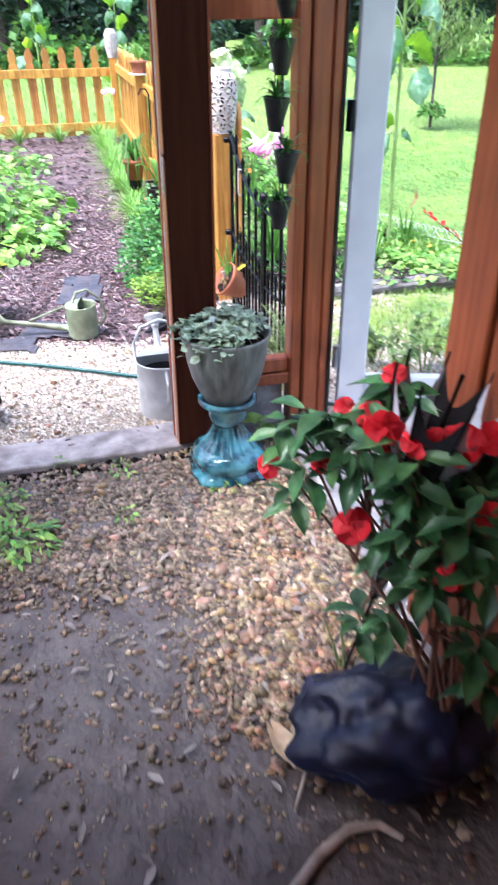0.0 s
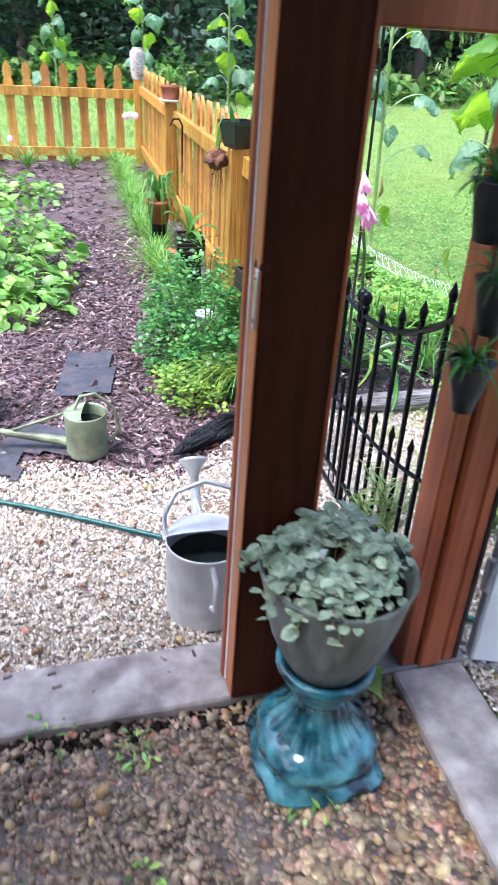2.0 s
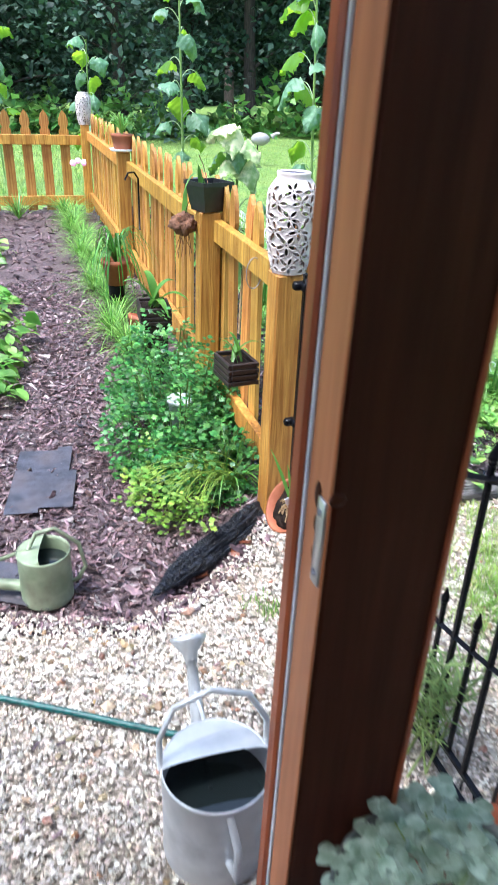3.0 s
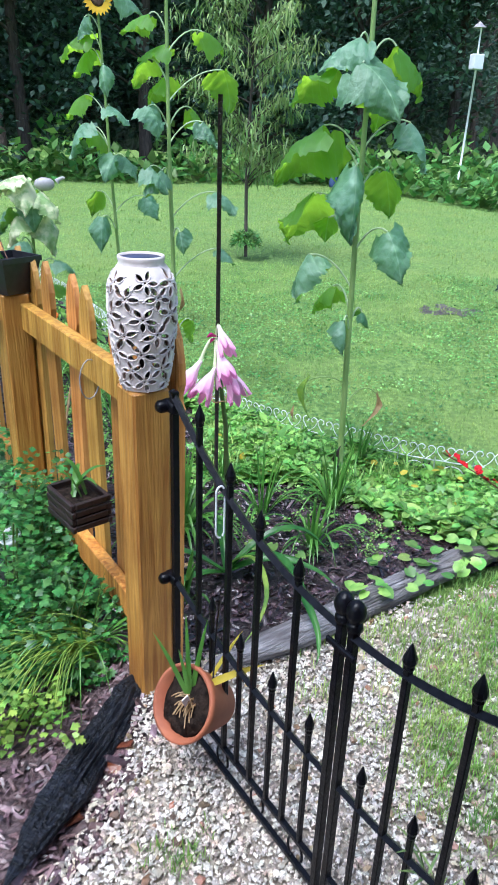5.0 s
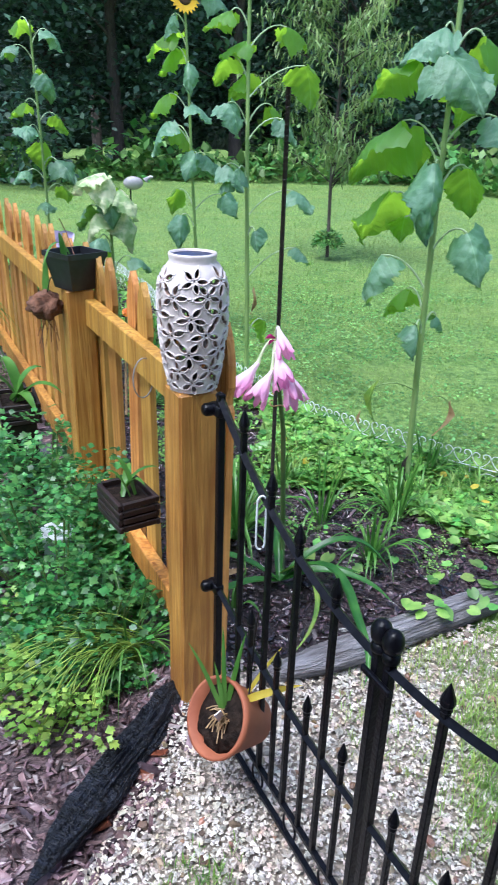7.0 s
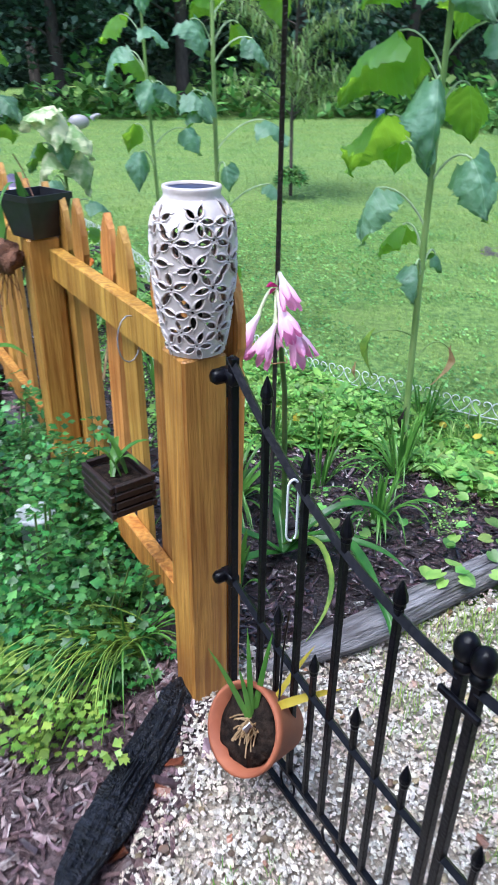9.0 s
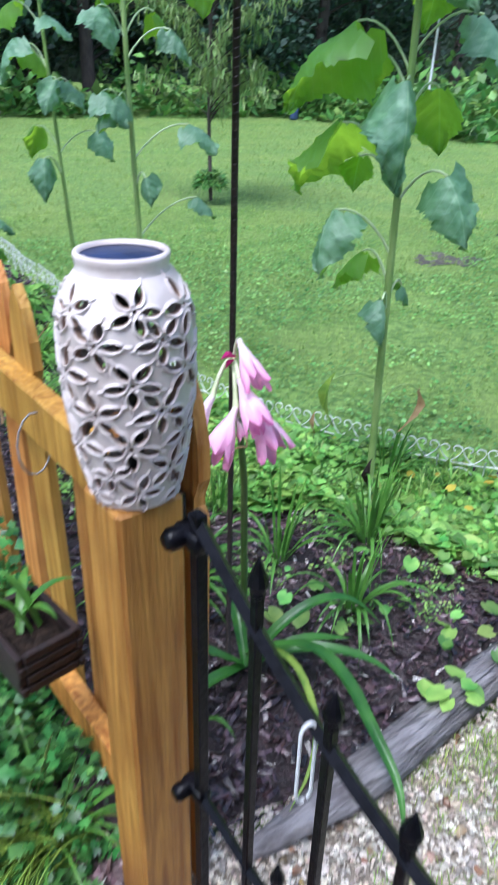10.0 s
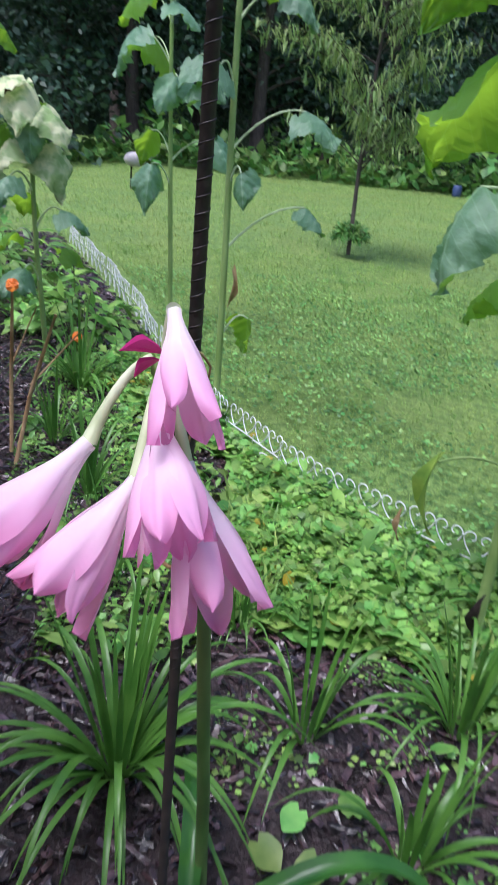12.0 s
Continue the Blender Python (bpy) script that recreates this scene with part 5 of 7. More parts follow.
# ---- things on the fence ----
def slat_box(m, w, d, h, label):
    th = thing("slat_basket", m, label, "orchid basket", "slatted baskets on the fence")
    for k in range(4):
        z = h * k / 4
        dd = 0.004 if k % 2 else 0.0
        part("slat", box(-w / 2 + dd, w / 2 - dd, -d / 2, -d / 2 + 0.012, z, z + h * 0.2, 0.002), M_slat, th, smooth=False)
        part("slat", box(-w / 2 + dd, w / 2 - dd, d / 2 - 0.012, d / 2, z, z + h * 0.2, 0.002), M_slat, th, smooth=False)
        part("slat", box(-w / 2, -w / 2 + 0.012, -d / 2 + 0.013, d / 2 - 0.013, z + h * 0.02, z + h * 0.22, 0.002), M_slat, th, smooth=False)
        part("slat", box(w / 2 - 0.012, w / 2, -d / 2 + 0.013, d / 2 - 0.013, z + h * 0.02, z + h * 0.22, 0.002), M_slat, th, smooth=False)
    part("growing_mix", box(-w / 2 + 0.013, w / 2 - 0.013, -d / 2 + 0.013, d / 2 - 0.013, 0.003, h * 0.75, 0.004), M_soil, th, "dark bark mix", False)
    return th


ax_, ay_ = along(0.268, -0.075)
sb = slat_box(pose(ax_, ay_, 0.450, 0, 0, fyaw + 6), 0.155, 0.118, 0.088, "dark slatted wooden orchid basket hung on the fence")
for k, (a, l, z) in enumerate(((200, 0.07, 0.03), (260, 0.09, 0.05), (330, 0.12, 0.02), (80, 0.06, 0.06), (20, 0.05, 0.08))):
    part("leaf", strap(bend((0.02 * math.cos(k), 0.02 * math.sin(k), 0.07), (l * math.cos(radians(a)), l * math.sin(radians(a)), 0.085 + z), 0.03, 7), 0.018), M_strapleaf, sb)
bx_, by_ = along(1.5, -0.16)
sb2 = slat_box(pose(bx_, by_, 0.30, 0, 0, fyaw - 4), 0.22, 0.16, 0.09, "dark slatted wooden planter standing by the fence")
for k, (a, l, z) in enumerate(((100, 0.16, 0.12), (200, 0.17, -0.03), (280, 0.13, 0.10), (240, 0.2, 0.03), (20, 0.12, 0.14))):
    part("leaf", strap(bend((0.02 * math.cos(k), 0.02 * math.sin(k), 0.07), (l * math.cos(radians(a)), l * math.sin(radians(a)), 0.085 + z), 0.06, 8), 0.05), M_strapleaf, sb2)
part("leg", box(-0.09, 0.09, -0.06, 0.06, -0.30, -0.006, 0.004), M_slat, sb2, smooth=False)


def square_pot(w0, w1, h):
    V = []
    for w, z in ((w0, 0), (w1, h * 0.86), (w1 * 1.06, h * 0.86), (w1 * 1.06, h), (w1 * 0.98, h), (w1 * 0.95, h * 0.8)):
        V += [(-w, -w, z), (w, -w, z), (w, w, z), (-w, w, z)]
    F = [(0, 3, 2, 1)]
    for k in range(5):
        for i in range(4):
            j = (i + 1) % 4
            F.append((k * 4 + i, k * 4 + j, (k + 1) * 4 + j, (k + 1) * 4 + i))
    F.append((20, 21, 22, 23))
    return np.array(V, float), F


px_, py_ = along(1.0)
sp = thing("square_pot", pose(px_, py_, 0.927, 0, 0, fyaw + 20), "square black plastic pot standing on the fence post", "plant pot")
part("pot", square_pot(0.052, 0.072, 0.12), M_black, sp, smooth=False)
part("leaf", strap(bend((0.0, 0.02, 0.11), (-0.02, 0.14, 0.07), 0.06, 9), 0.016), M_strapleaf, sp)
part("leaf", strap(bend((-0.03, 0.05, 0.09), (-0.05, 0.085, 0.19), 0.01, 7), 0.03, up=(1, 0.3, 0)), M_strapleaf, sp)
part("twig", tube([(0, 0, 0.1), (0.01, 0.02, 0.18), (0.03, 0.03, 0.22)], 0.0015, 5), M_redstem, sp)
cx_, cy_ = along(1.04, -0.10)
cb = thing("coir_basket", pose(cx_, cy_, 0.83), "small brown coir basket with a purple plant", "hanging basket")
part("coir_ball", moved(crumple(ico(3), 0.5, 2.5, 2.0), Matrix.Translation((0, 0, 0.035)) @ Matrix.Diagonal((0.055, 0.055, 0.045, 1))), M_coir, cb)
for k in range(9):
    part("root", tube(bend((0.02 * math.cos(k), 0.02 * math.sin(k), 0.02), (0.035 * math.cos(k * 2), 0.035 * math.sin(k * 2), -0.09 + 0.03 * math.sin(k * 5)), 0.0, 5), 0.0015, 4), M_coir, cb)
part("hanger", tube([(0, 0, 0.05), (0.02, -0.02, 0.12), (0.03, -0.06, 0.14)], 0.0018, 5), M_iron, cb)
part("leaf", strap(bend((0, 0, 0.06), (0.01, 0.0, 0.2), 0.0, 7), 0.03, up=(0.6, 1, 0)), M_strapleaf, cb)
rx_, ry_ = along(3.62)
rp = thing("red_pot", pose(rx_, ry_, 0.931) @ Matrix.Scale(1.35, 4), "small terracotta pot with wispy plant on a fence post", "plant pot")
part("pot", lathe([(0, 0), (0.045, 0), (0.058, 0.07), (0.062, 0.072), (0.062, 0.085), (0.05, 0.085), (0, 0.075)], 24), M_terracotta, rp)
part("saucer", lathe([(0, -0.001), (0.065, -0.001), (0.072, 0.012), (0.068, 0.012), (0, 0.005)], 24), M_whitepaint, rp, "white saucer")
part("foliage", join(*[strap(bend((0, 0, 0.08), (0.12 * math.cos(a), 0.12 * math.sin(a), 0.11 + 0.05 * math.sin(3 * a)), 0.07, 7), 0.006) for a in np.linspace(0, 6.2, 30)]), M_bean, rp)
kx_, ky_ = along(2.6, -0.05)
hk = make("plant_hook", tube(np.array([(kx_, ky_, 0.55), (kx_, ky_, 0.86), (kx_ - 0.02, ky_ - 0.03, 0.90), (kx_ - 0.05, ky_ - 0.07, 0.90), (kx_ - 0.07, ky_ - 0.09, 0.86)]), 0.006, 8), M_iron)
tagged(hk, "black iron plant hook on the fence", "hook")
for k, (s_, off, hz, sc) in enumerate(((2.0, -0.18, 0.0, 1.0), (2.55, -0.22, 0.22, 1.0))):
    tx_, ty_ = along(s_, off)
    q = thing("terracotta_pot", pose(tx_, ty_, hz, 0, 20 if k == 0 else 0, 40), "terracotta pot by the picket fence", "plant pot")
    part("pot", lathe([(0, 0), (0.06, 0), (0.085, 0.13), (0.094, 0.132), (0.094, 0.16), (0.082, 0.16), (0.07, 0.13), (0, 0.12)], 28), M_terracotta, q)
    if k == 1:
        part("pot_stand", lathe([(0.05, -0.22), (0.055, -0.001)], 20), M_iron, q)
        part("foliage", join(*[strap(bend((0, 0, 0.13), (0.3 * math.cos(a) * (0.7 + 0.3 * math.sin(7 * a)), 0.3 * math.sin(a) * (0.7 + 0.3 * math.cos(9 * a)), 0.02 + 0.15 * math.sin(5 * a)), 0.2, 8), 0.013) for a in np.linspace(0, 6.2, 60)]), M_strapleaf, q, "arching narrow leaves")
tw = make("twist_tie", tube(np.array([(along(0.33, 0.0)[0] + 0.035 * math.cos(a) * 0.8, along(0.33, 0.0)[1] + 0.02 * math.cos(a), 0.82 + 0.055 * math.sin(a)) for a in np.linspace(0, 6.28, 16)]), 0.0018, 5), M_grey)
tagged(tw, "thin grey wire tied round the fence rail", "wire")
st = make("stepping_stone", moved(lathe([(0, 0.02), (0.08, 0.02), (0.1, 0.012), (0.1, 0)], 20), pose(-0.546, 4.842, 0.0, 8, 0, 0) @ Matrix.Diagonal((0.9, 0.6, 1, 1))), M_whitepaint)
tagged(st, "pale round garden plaque among the parsley", "plaque")

rl = make("rust_leaf", moved(blade(OVAL, 0.5, -0.1, 5, 0.05), pose(-0.473, 3.585, 0.022, 0, 10, 50) @ Matrix.Scale(0.09, 4)), M_terracotta)
tagged(rl, "curled rust brown leaf beside the charred log", "dry leaf")

# ---- sunflowers ----
def sun_leaf(size, seed, droop):
    """A broad toothed heart leaf: folded along its midrib, pleated along its side veins, its tip hanging."""
    r = random.Random(seed)
    nl, na = 25, 11
    W_ = np.interp(np.linspace(0, 1, nl), [0, 0.06, 0.16, 0.28, 0.42, 0.58, 0.74, 0.88, 1], [0.26, 0.48, 0.56, 0.56, 0.49, 0.37, 0.24, 0.11, 0.004])
    ph, side_l, side_r = r.uniform(0, 6), r.uniform(0.3, 1.3), r.uniform(0.3, 1.3)
    twist, V, F = r.uniform(-0.5, 0.5), [], []
    x, z0 = 0.0, 0.0
    for k in range(nl):
        t = k / (nl - 1)
        ang = droop * (t - 0.15) * 0.9
        if k:
            x += math.cos(ang) / (nl - 1)
            z0 -= math.sin(ang) / (nl - 1)
        for i in range(na):
            c = -1 + 2 * i / (na - 1)
            tooth = (1 + 0.06 * (1 if k % 2 else -1)) if i in (0, na - 1) else 1
            w = W_[k] * tooth
            fold = (side_l if c < 0 else side_r) * (1 - 0.4 * t)
            bent = fold * (0.55 + 0.5 * abs(c))
            y = c * w * math.cos(bent)
            up = -abs(c) * w * math.sin(bent) + 0.046 * math.sin(2 * math.pi * (4.2 * t - 1.9 * abs(c)) + ph) * min(1, 2.5 * abs(c)) + 0.09 * math.sin(9 * t + ph + 2 * c) * c * c
            back = -0.17 * (c * c) * max(0, 1 - 5 * t)
            ya = y * math.cos(twist * t) - up * math.sin(twist * t)
            ua = y * math.sin(twist * t) + up * math.cos(twist * t)
            V.append((x + back + ua * math.sin(ang), ya, z0 + ua * math.cos(ang)))
    for k in range(nl - 1):
        for i in range(na - 1):
            q = k * na + i
            F.append((q, q + 1, q + na + 1, q + na))
    return np.array(V) * size, F


def sunflower(x, y, h, leaves, lean=(0, 0), head=True, seed=1, label="", bare=0.0, leaf_mat=None, size=0.24, droopy=1.0, known=()):
    """A stem with leaves on long stalks; known leaves are (height, dx and dy of the leaf's foot, azimuth, pitch, length)."""
    z0 = gz(x, y)
    th = thing("sunflower", pose(x, y, z0) @ Matrix.Scale(0.95, 4), label, "sunflower", "sunflowers by the lawn")
    r = random.Random(seed)
    pts = [(lean[0] * t ** 1.5 + 0.01 * math.sin(5 * t + seed), lean[1] * t ** 1.5 + 0.008 * math.cos(4 * t), h * t) for t in np.linspace(0, 1, 14)]
    part("stem", tube(pts, np.linspace(0.0145, 0.008, 14), 10), M_sunstem, th)
    at = lambda t: np.array([np.interp(t, np.linspace(0, 1, 14), [p[i] for p in pts]) for i in range(3)])
    rows = []
    for z, dx_, dy_, az, pt, ln in known:
        foot = at(max(z - 0.55 * math.hypot(dx_, dy_) - 0.02, 0.05) / h)
        rows.append((foot, dx_ - foot[0], dy_ - foot[1], z - foot[2], az, pt, ln * 0.84))
    ang = seed * 1.3
    for k in range(leaves):
        t = min(bare + (1 - bare) * (k + 0.5) / leaves, 0.97)
        ang += 2.4 + r.uniform(-0.3, 0.3)
        plen = size * r.uniform(0.55, 1.0) * (1.05 - 0.35 * t)
        rows.append((at(t), plen * math.cos(ang), plen * math.sin(ang), r.uniform(0.3, 0.85) * plen, math.degrees(ang) + r.uniform(-30, 30), r.uniform(5, 60), size * r.uniform(0.8, 1.25) * (1.08 - 0.3 * abs(t - 0.5))))
    for k, (base, ax, ay, az_, yaw, pitch, s) in enumerate(rows):
        tip = base + np.array([ax, ay, az_])
        part("petiole", tube(bend(base, tip, 0.045, 7), np.linspace(0.0048, 0.0034, 7), 6), M_petiole, th, "pale green leaf stalk")
        # leaves that point away get the copy coloured as backlit
        lf = part("leaf", sun_leaf(s, seed * 50 + k, droopy * (r.uniform(0.75, 1.3) if k < len(known) else r.uniform(0.8, 1.9))), leaf_mat or (M_sunback if 15 < yaw % 360 < 165 else M_sunleaf), th, "leaf coloured yellow green as if backlit" if 15 < yaw % 360 < 165 and not leaf_mat else "")
        lf.matrix_basis = Matrix.Translation(tip) @ pose(0, 0, 0, 0, 0, yaw) @ pose(0, 0, 0, 0, pitch, 0) @ pose(0, 0, 0, r.uniform(-25, 25), 0, 0)
    if head:
        top = Vector(pts[-1])
        hd = part("flower_head", lathe([(0, 0.012), (0.03, 0.012), (0.045, 0.004), (0.045, -0.004), (0.02, -0.02), (0, -0.022)], 28), M_seed, th, "brown seed disc")
        hd.matrix_basis = Matrix.Translation(top + Vector((0.0, -0.02, 0.01))) @ pose(0, 0, 0, 75, 0, 10)
        a = np.arange(22) * 2 * math.pi / 22
        pet = scatter(blade(OVAL, 0.1, 0.1, 3), mats_of(np.stack([0.042 * np.cos(a), 0.042 * np.sin(a), a * 0], 1), a, 0.15, 0, np.full(22, 0.062)))
        part("petals", pet, M_petal_y, hd, "golden yellow petals")
    return th


# the leaf's foot (height, dx, dy), its azimuth, pitch and length
leaves_a = [(1.85, -0.09, -0.01, 183, 25, 0.25), (1.83, 0.06, -0.01, 27, 18, 0.34), (1.76, -0.11, -0.09, 303, 31, 0.32), (1.67, 0.04, 0.04, 56, 42, 0.20),
            (1.76, -0.15, 0.07, 141, 25, 0.27), (1.55, -0.17, 0.09, 128, 34, 0.38), (1.57, 0.12, -0.08, 307, 42, 0.25), (1.47, -0.09, 0.13, 52, 55, 0.14),
            (1.41, -0.10, -0.09, 255, 66, 0.36), (1.39, 0.10, 0.05, 46, 43, 0.27), (1.29, -0.14, 0.18, 110, 31, 0.37), (1.20, -0.11, 0.11, 76, 57, 0.14),
            (1.17, 0.05, -0.12, 286, 49, 0.27), (1.06, -0.22, 0.04, 206, 46, 0.26), (0.91, -0.06, 0.12, 124, 38, 0.20), (0.80, -0.08, -0.06, 265, 50, 0.18),
            (0.81, 0.05, 0.04, 12, 39, 0.12)]
leaves_b = [(1.92, -0.03, 0.01, 154, 14, 0.22), (2.05, -0.12, 0.02, 154, 14, 0.22), (1.85, -0.12, 0.13, 111, 31, 0.23), (1.78, -0.01, 0.13, 128, 32, 0.26),
            (1.62, -0.15, -0.08, 306, 45, 0.23), (1.62, 0.12, 0.08, 32, 37, 0.20), (1.81, 0.26, -0.05, 43, 47, 0.29), (1.55, 0.15, -0.08, 313, 44, 0.19),
            (1.32, -0.15, -0.08, 312, 33, 0.22), (1.19, 0.23, -0.05, 317, 19, 0.23), (0.97, 0.02, -0.06, 277, 59, 0.16), (0.87, 0.28, -0.00, 314, 31, 0.16),
            (0.43, 0.11, 0.03, 65, 71, 0.18), (1.99, 0.17, 0.02, 28, 9, 0.26), (1.30, -0.08, -0.07, 209, 26, 0.23)]
leaves_c = [(2.08, -0.17, 0.02, 153, 21, 0.35), (1.99, -0.15, 0.13, 133, 30, 0.30), (1.88, -0.09, -0.12, 256, 57, 0.26), (1.70, -0.20, 0.13, 148, 25, 0.29),
            (1.51, -0.24, -0.02, 203, 45, 0.31), (1.63, -0.06, -0.12, 323, 23, 0.24), (1.31, -0.03, -0.10, 229, 42, 0.27), (1.30, 0.04, -0.06, 316, 39, 0.24),
            (1.05, -0.14, 0.12, 123, 55, 0.25), (0.89, -0.14, -0.09, 252, 58, 0.32), (1.03, 0.19, -0.02, 318, 41, 0.25), (1.49, -0.15, 0.13, 29, 32, 0.33)]

WILT = [0.02, 0.06, 0.09, 0.10, 0.09, 0.10, 0.07, 0.03, 0.004]
sf1 = sunflower(0.925, 5.05, 2.55, 4, (-0.06, 0.03), True, 3, "tall sunflower with broad drooping leaves behind the scroll edging", 0.82, size=0.25, known=leaves_a)
part("dead_leaf", moved(blade(WILT, 0.9, 0.7, 5, 0.06), pose(0.15, 0, 0.42, 0, 75, -10) @ Matrix.Scale(0.13, 4)), M_dry, sf1, "shrivelled tan leaf")
part("petiole", tube(bend((0, 0, 0.40), (0.15, 0, 0.43), 0.05, 7), 0.0028, 6), M_sunstem, sf1)
part("wilted_leaf", moved(blade(WILT, 0.9, 0.7, 5, 0.06), pose(-0.20, 0, 0.52, 0, 62, 190) @ Matrix.Scale(0.15, 4)), M_yparsley, sf1, "wilted yellow green leaf")
part("wilted_tip", moved(blade(WILT, 0.6, 0.3, 5, 0.06), pose(-0.262, -0.01, 0.405, 0, 80, 200) @ Matrix.Scale(0.07, 4)), M_dry, sf1, "tan withered leaf tip")
part("petiole", tube(bend((0, 0, 0.48), (-0.20, 0, 0.52), 0.03, 7), 0.0028, 6), M_sunstem, sf1)
part("dead_leaf", moved(blade(WILT, 0.8, 0.5, 5, 0.08), pose(-0.02, -0.015, 0.17, 0, 75, 200) @ Matrix.Scale(0.12, 4)), M_rebar, sf1, "dark dead leaf against the stem")
sf2 = sunflower(0.46, 6.42, 2.6, 4, (-0.04, 0), True, 8, "tall sunflower in full leaf at the bed's edge", 0.84, size=0.25, known=leaves_b)
part("dead_leaf", moved(blade(WILT, 0.7, 0.5, 5, 0.06), pose(0.03, -0.01, 0.62, 0, 70, 300) @ Matrix.Scale(0.13, 4)), M_dry, sf2, "tan withered leaf")
sunflower(0.345, 7.75, 2.26, 2, (-0.11, 0), True, 15, "tall sunflower with long-stalked leaves behind the bed", 0.9, size=0.25, known=leaves_c)
sf4 = sunflower(-0.247, 7.04, 1.12, 10, (-0.05, 0.0), False, 21, "short sunflower with pale scorched leaves and bowed head", 0.3, size=0.17, droopy=1.25)
hd4 = part("bowed_head", lathe([(0, 0.03), (0.04, 0.028), (0.07, 0.01), (0.075, -0.005), (0.03, -0.03), (0, -0.032)], 28), M_seed, sf4, "dark nodding seed head")
hd4.matrix_basis = pose(-0.11, -0.03, 1.14, 150, 20, 0)
part("neck", tube(bend((-0.05, 0, 1.12), (-0.11, -0.03, 1.17), 0.06, 7), 0.008, 8), M_sunstem, sf4)
for k, (x_, y_, z_, a_, p_, l_) in enumerate(((-0.06, -0.05, 1.22, 185, 10, 0.19), (-0.05, -0.06, 1.20, 260, 35, 0.2), (0.02, -0.05, 1.12, 320, 30, 0.18), (-0.1, -0.02, 1.2, 150, 5, 0.17), (0.06, -0.03, 0.98, 300, 55, 0.2), (-0.12, -0.04, 0.98, 220, 45, 0.16))):
    part("pale_leaf", moved(sun_leaf(l_ * 1.3, 77 + k, 1.3), pose(x_, y_, z_, 0, 0, a_) @ pose(0, 0, 0, 0, p_, 0)), M_paleleaf, sf4, "pale bleached leaf")
sunflower(-0.781, 8.641, 2.2, 13, (0.0, 0), False, 31, "slender sunflower growing behind the picket fence", 0.35, size=0.2)
sunflower(-3.6, 12.6, 2.3, 12, (0.0, 0), False, 35, "tall sunflower behind the far picket fence", 0.3, size=0.25)
sunflower(-2.135, 11.625, 1.9, 10, (0.0, 0), False, 39, "sunflower in leaf behind the far picket fence", 0.35, size=0.24)
sunflower(-4.472, 10.844, 1.75, 10, (0.1, 0), True, 37, "sunflower with a yellow head behind the far fence", 0.35, size=0.24)

# ---- rebar stake and pink crinum lily ----
rb = thing("rebar_stake", pose(0.192, 4.496, 0, 2.2, -1.0, 0), "dark rusty steel rebar stake in the flower bed", "stake")
part("bar", tube([(0, 0, -0.03), (0.002, 0, 0.75), (0.004, 0.0, 1.53)], 0.0062, 10), M_rebar, rb)
hel = np.linspace(0, 1, 1100)
part("ribs", tube(np.stack([0.0014 + 0.0026 * hel + 0.0058 * np.cos(hel * 480), 0.0058 * np.sin(hel * 480), 0.5 + hel * 1.02], 1), 0.0011, 4), M_rebar, rb, "raised steel ribs")

lily = thing("pink_lily", pose(0.255, 4.545, 0) @ Matrix.Scale(0.965, 4), "pink crinum lily with nodding trumpet flowers tied to rebar", "lily")
part("scape", tube([(0, 0, 0), (-0.016, -0.027, 0.25), (-0.047, -0.088, 0.6), (-0.111, -0.177, 0.916)], [0.0095, 0.009, 0.008, 0.0065], 12), M_scape, lily)


def trumpet(a, b, w, seed):
    """A nodding flower from a (narrow tube) to b (mouth): six long pointed petals, overlapping in two rings."""
    a, b = np.array(a, float), np.array(b, float)
    L = np.linalg.norm(b - a)
    r = np.random.default_rng(seed)
    out = []
    for k in range(6):
        th_ = k * math.pi / 3 + r.uniform(-0.2, 0.2)
        outer = k % 2
        long, flare, ripple = r.uniform(1.0, 1.24), r.uniform(0.1, 0.6), r.uniform(0, 6)
        n, m_ = 16, 9
        V, F = [], []
        for i in range(n):
            t = i / (n - 1)
            rad = w * (0.17 + 0.62 * smoothstep(0.0, 0.8, t) + flare * max(0, t - 0.72) ** 1.2 * 1.6) * (1.0 if outer else 0.88)
            half = 0.70 * np.interp(t, [0, 0.15, 0.5, 0.7, 0.85, 0.95, 1], [1.0, 0.92, 0.92, 0.86, 0.68, 0.40, 0.05])
            for j in range(m_):
                c = -1 + 2 * j / (m_ - 1)
                aa = th_ + c * half
                rr = rad * (1 - 0.10 * abs(c) ** 2 * t + 0.10 * math.exp(-(c * 5) ** 2) * t) + w * 0.15 * math.sin(6 * t + ripple + 2.5 * c) * abs(c) * t
                V.append((rr * math.cos(aa), rr * math.sin(aa), L * long * t))
        for i in range(n - 1):
            for j in range(m_ - 1):
                q = i * m_ + j
                F.append((q, q + 1, q + m_ + 1, q + m_))
        out.append((np.array(V), F))
    m = Vector(b - a).to_track_quat("Z", "Y").to_matrix().to_4x4()
    m.translation = a
    return [moved(o, m) for o in out]


def put_trumpet(a, b, w, seed, neck):
    """One flower of the lily: a pale green tube that swells into six petals."""
    tb = part("flower_tube", tube(bend(neck, a, 0.012, 8), np.r_[np.linspace(0.0034, 0.0042, 6), 0.0052, 0.0066], 10), M_lilytube, lily, "pale green flower tube")
    for sh in trumpet(a, b, w, seed):
        part("petal", sh, M_petalpink, tb, "soft pink petal")


M_lilytube = surf("lily_tubes", (0.50, 0.58, 0.30), (0.72, 0.74, 0.52), rough=0.45, scale=12, bump=0.05, leaf=0.2)
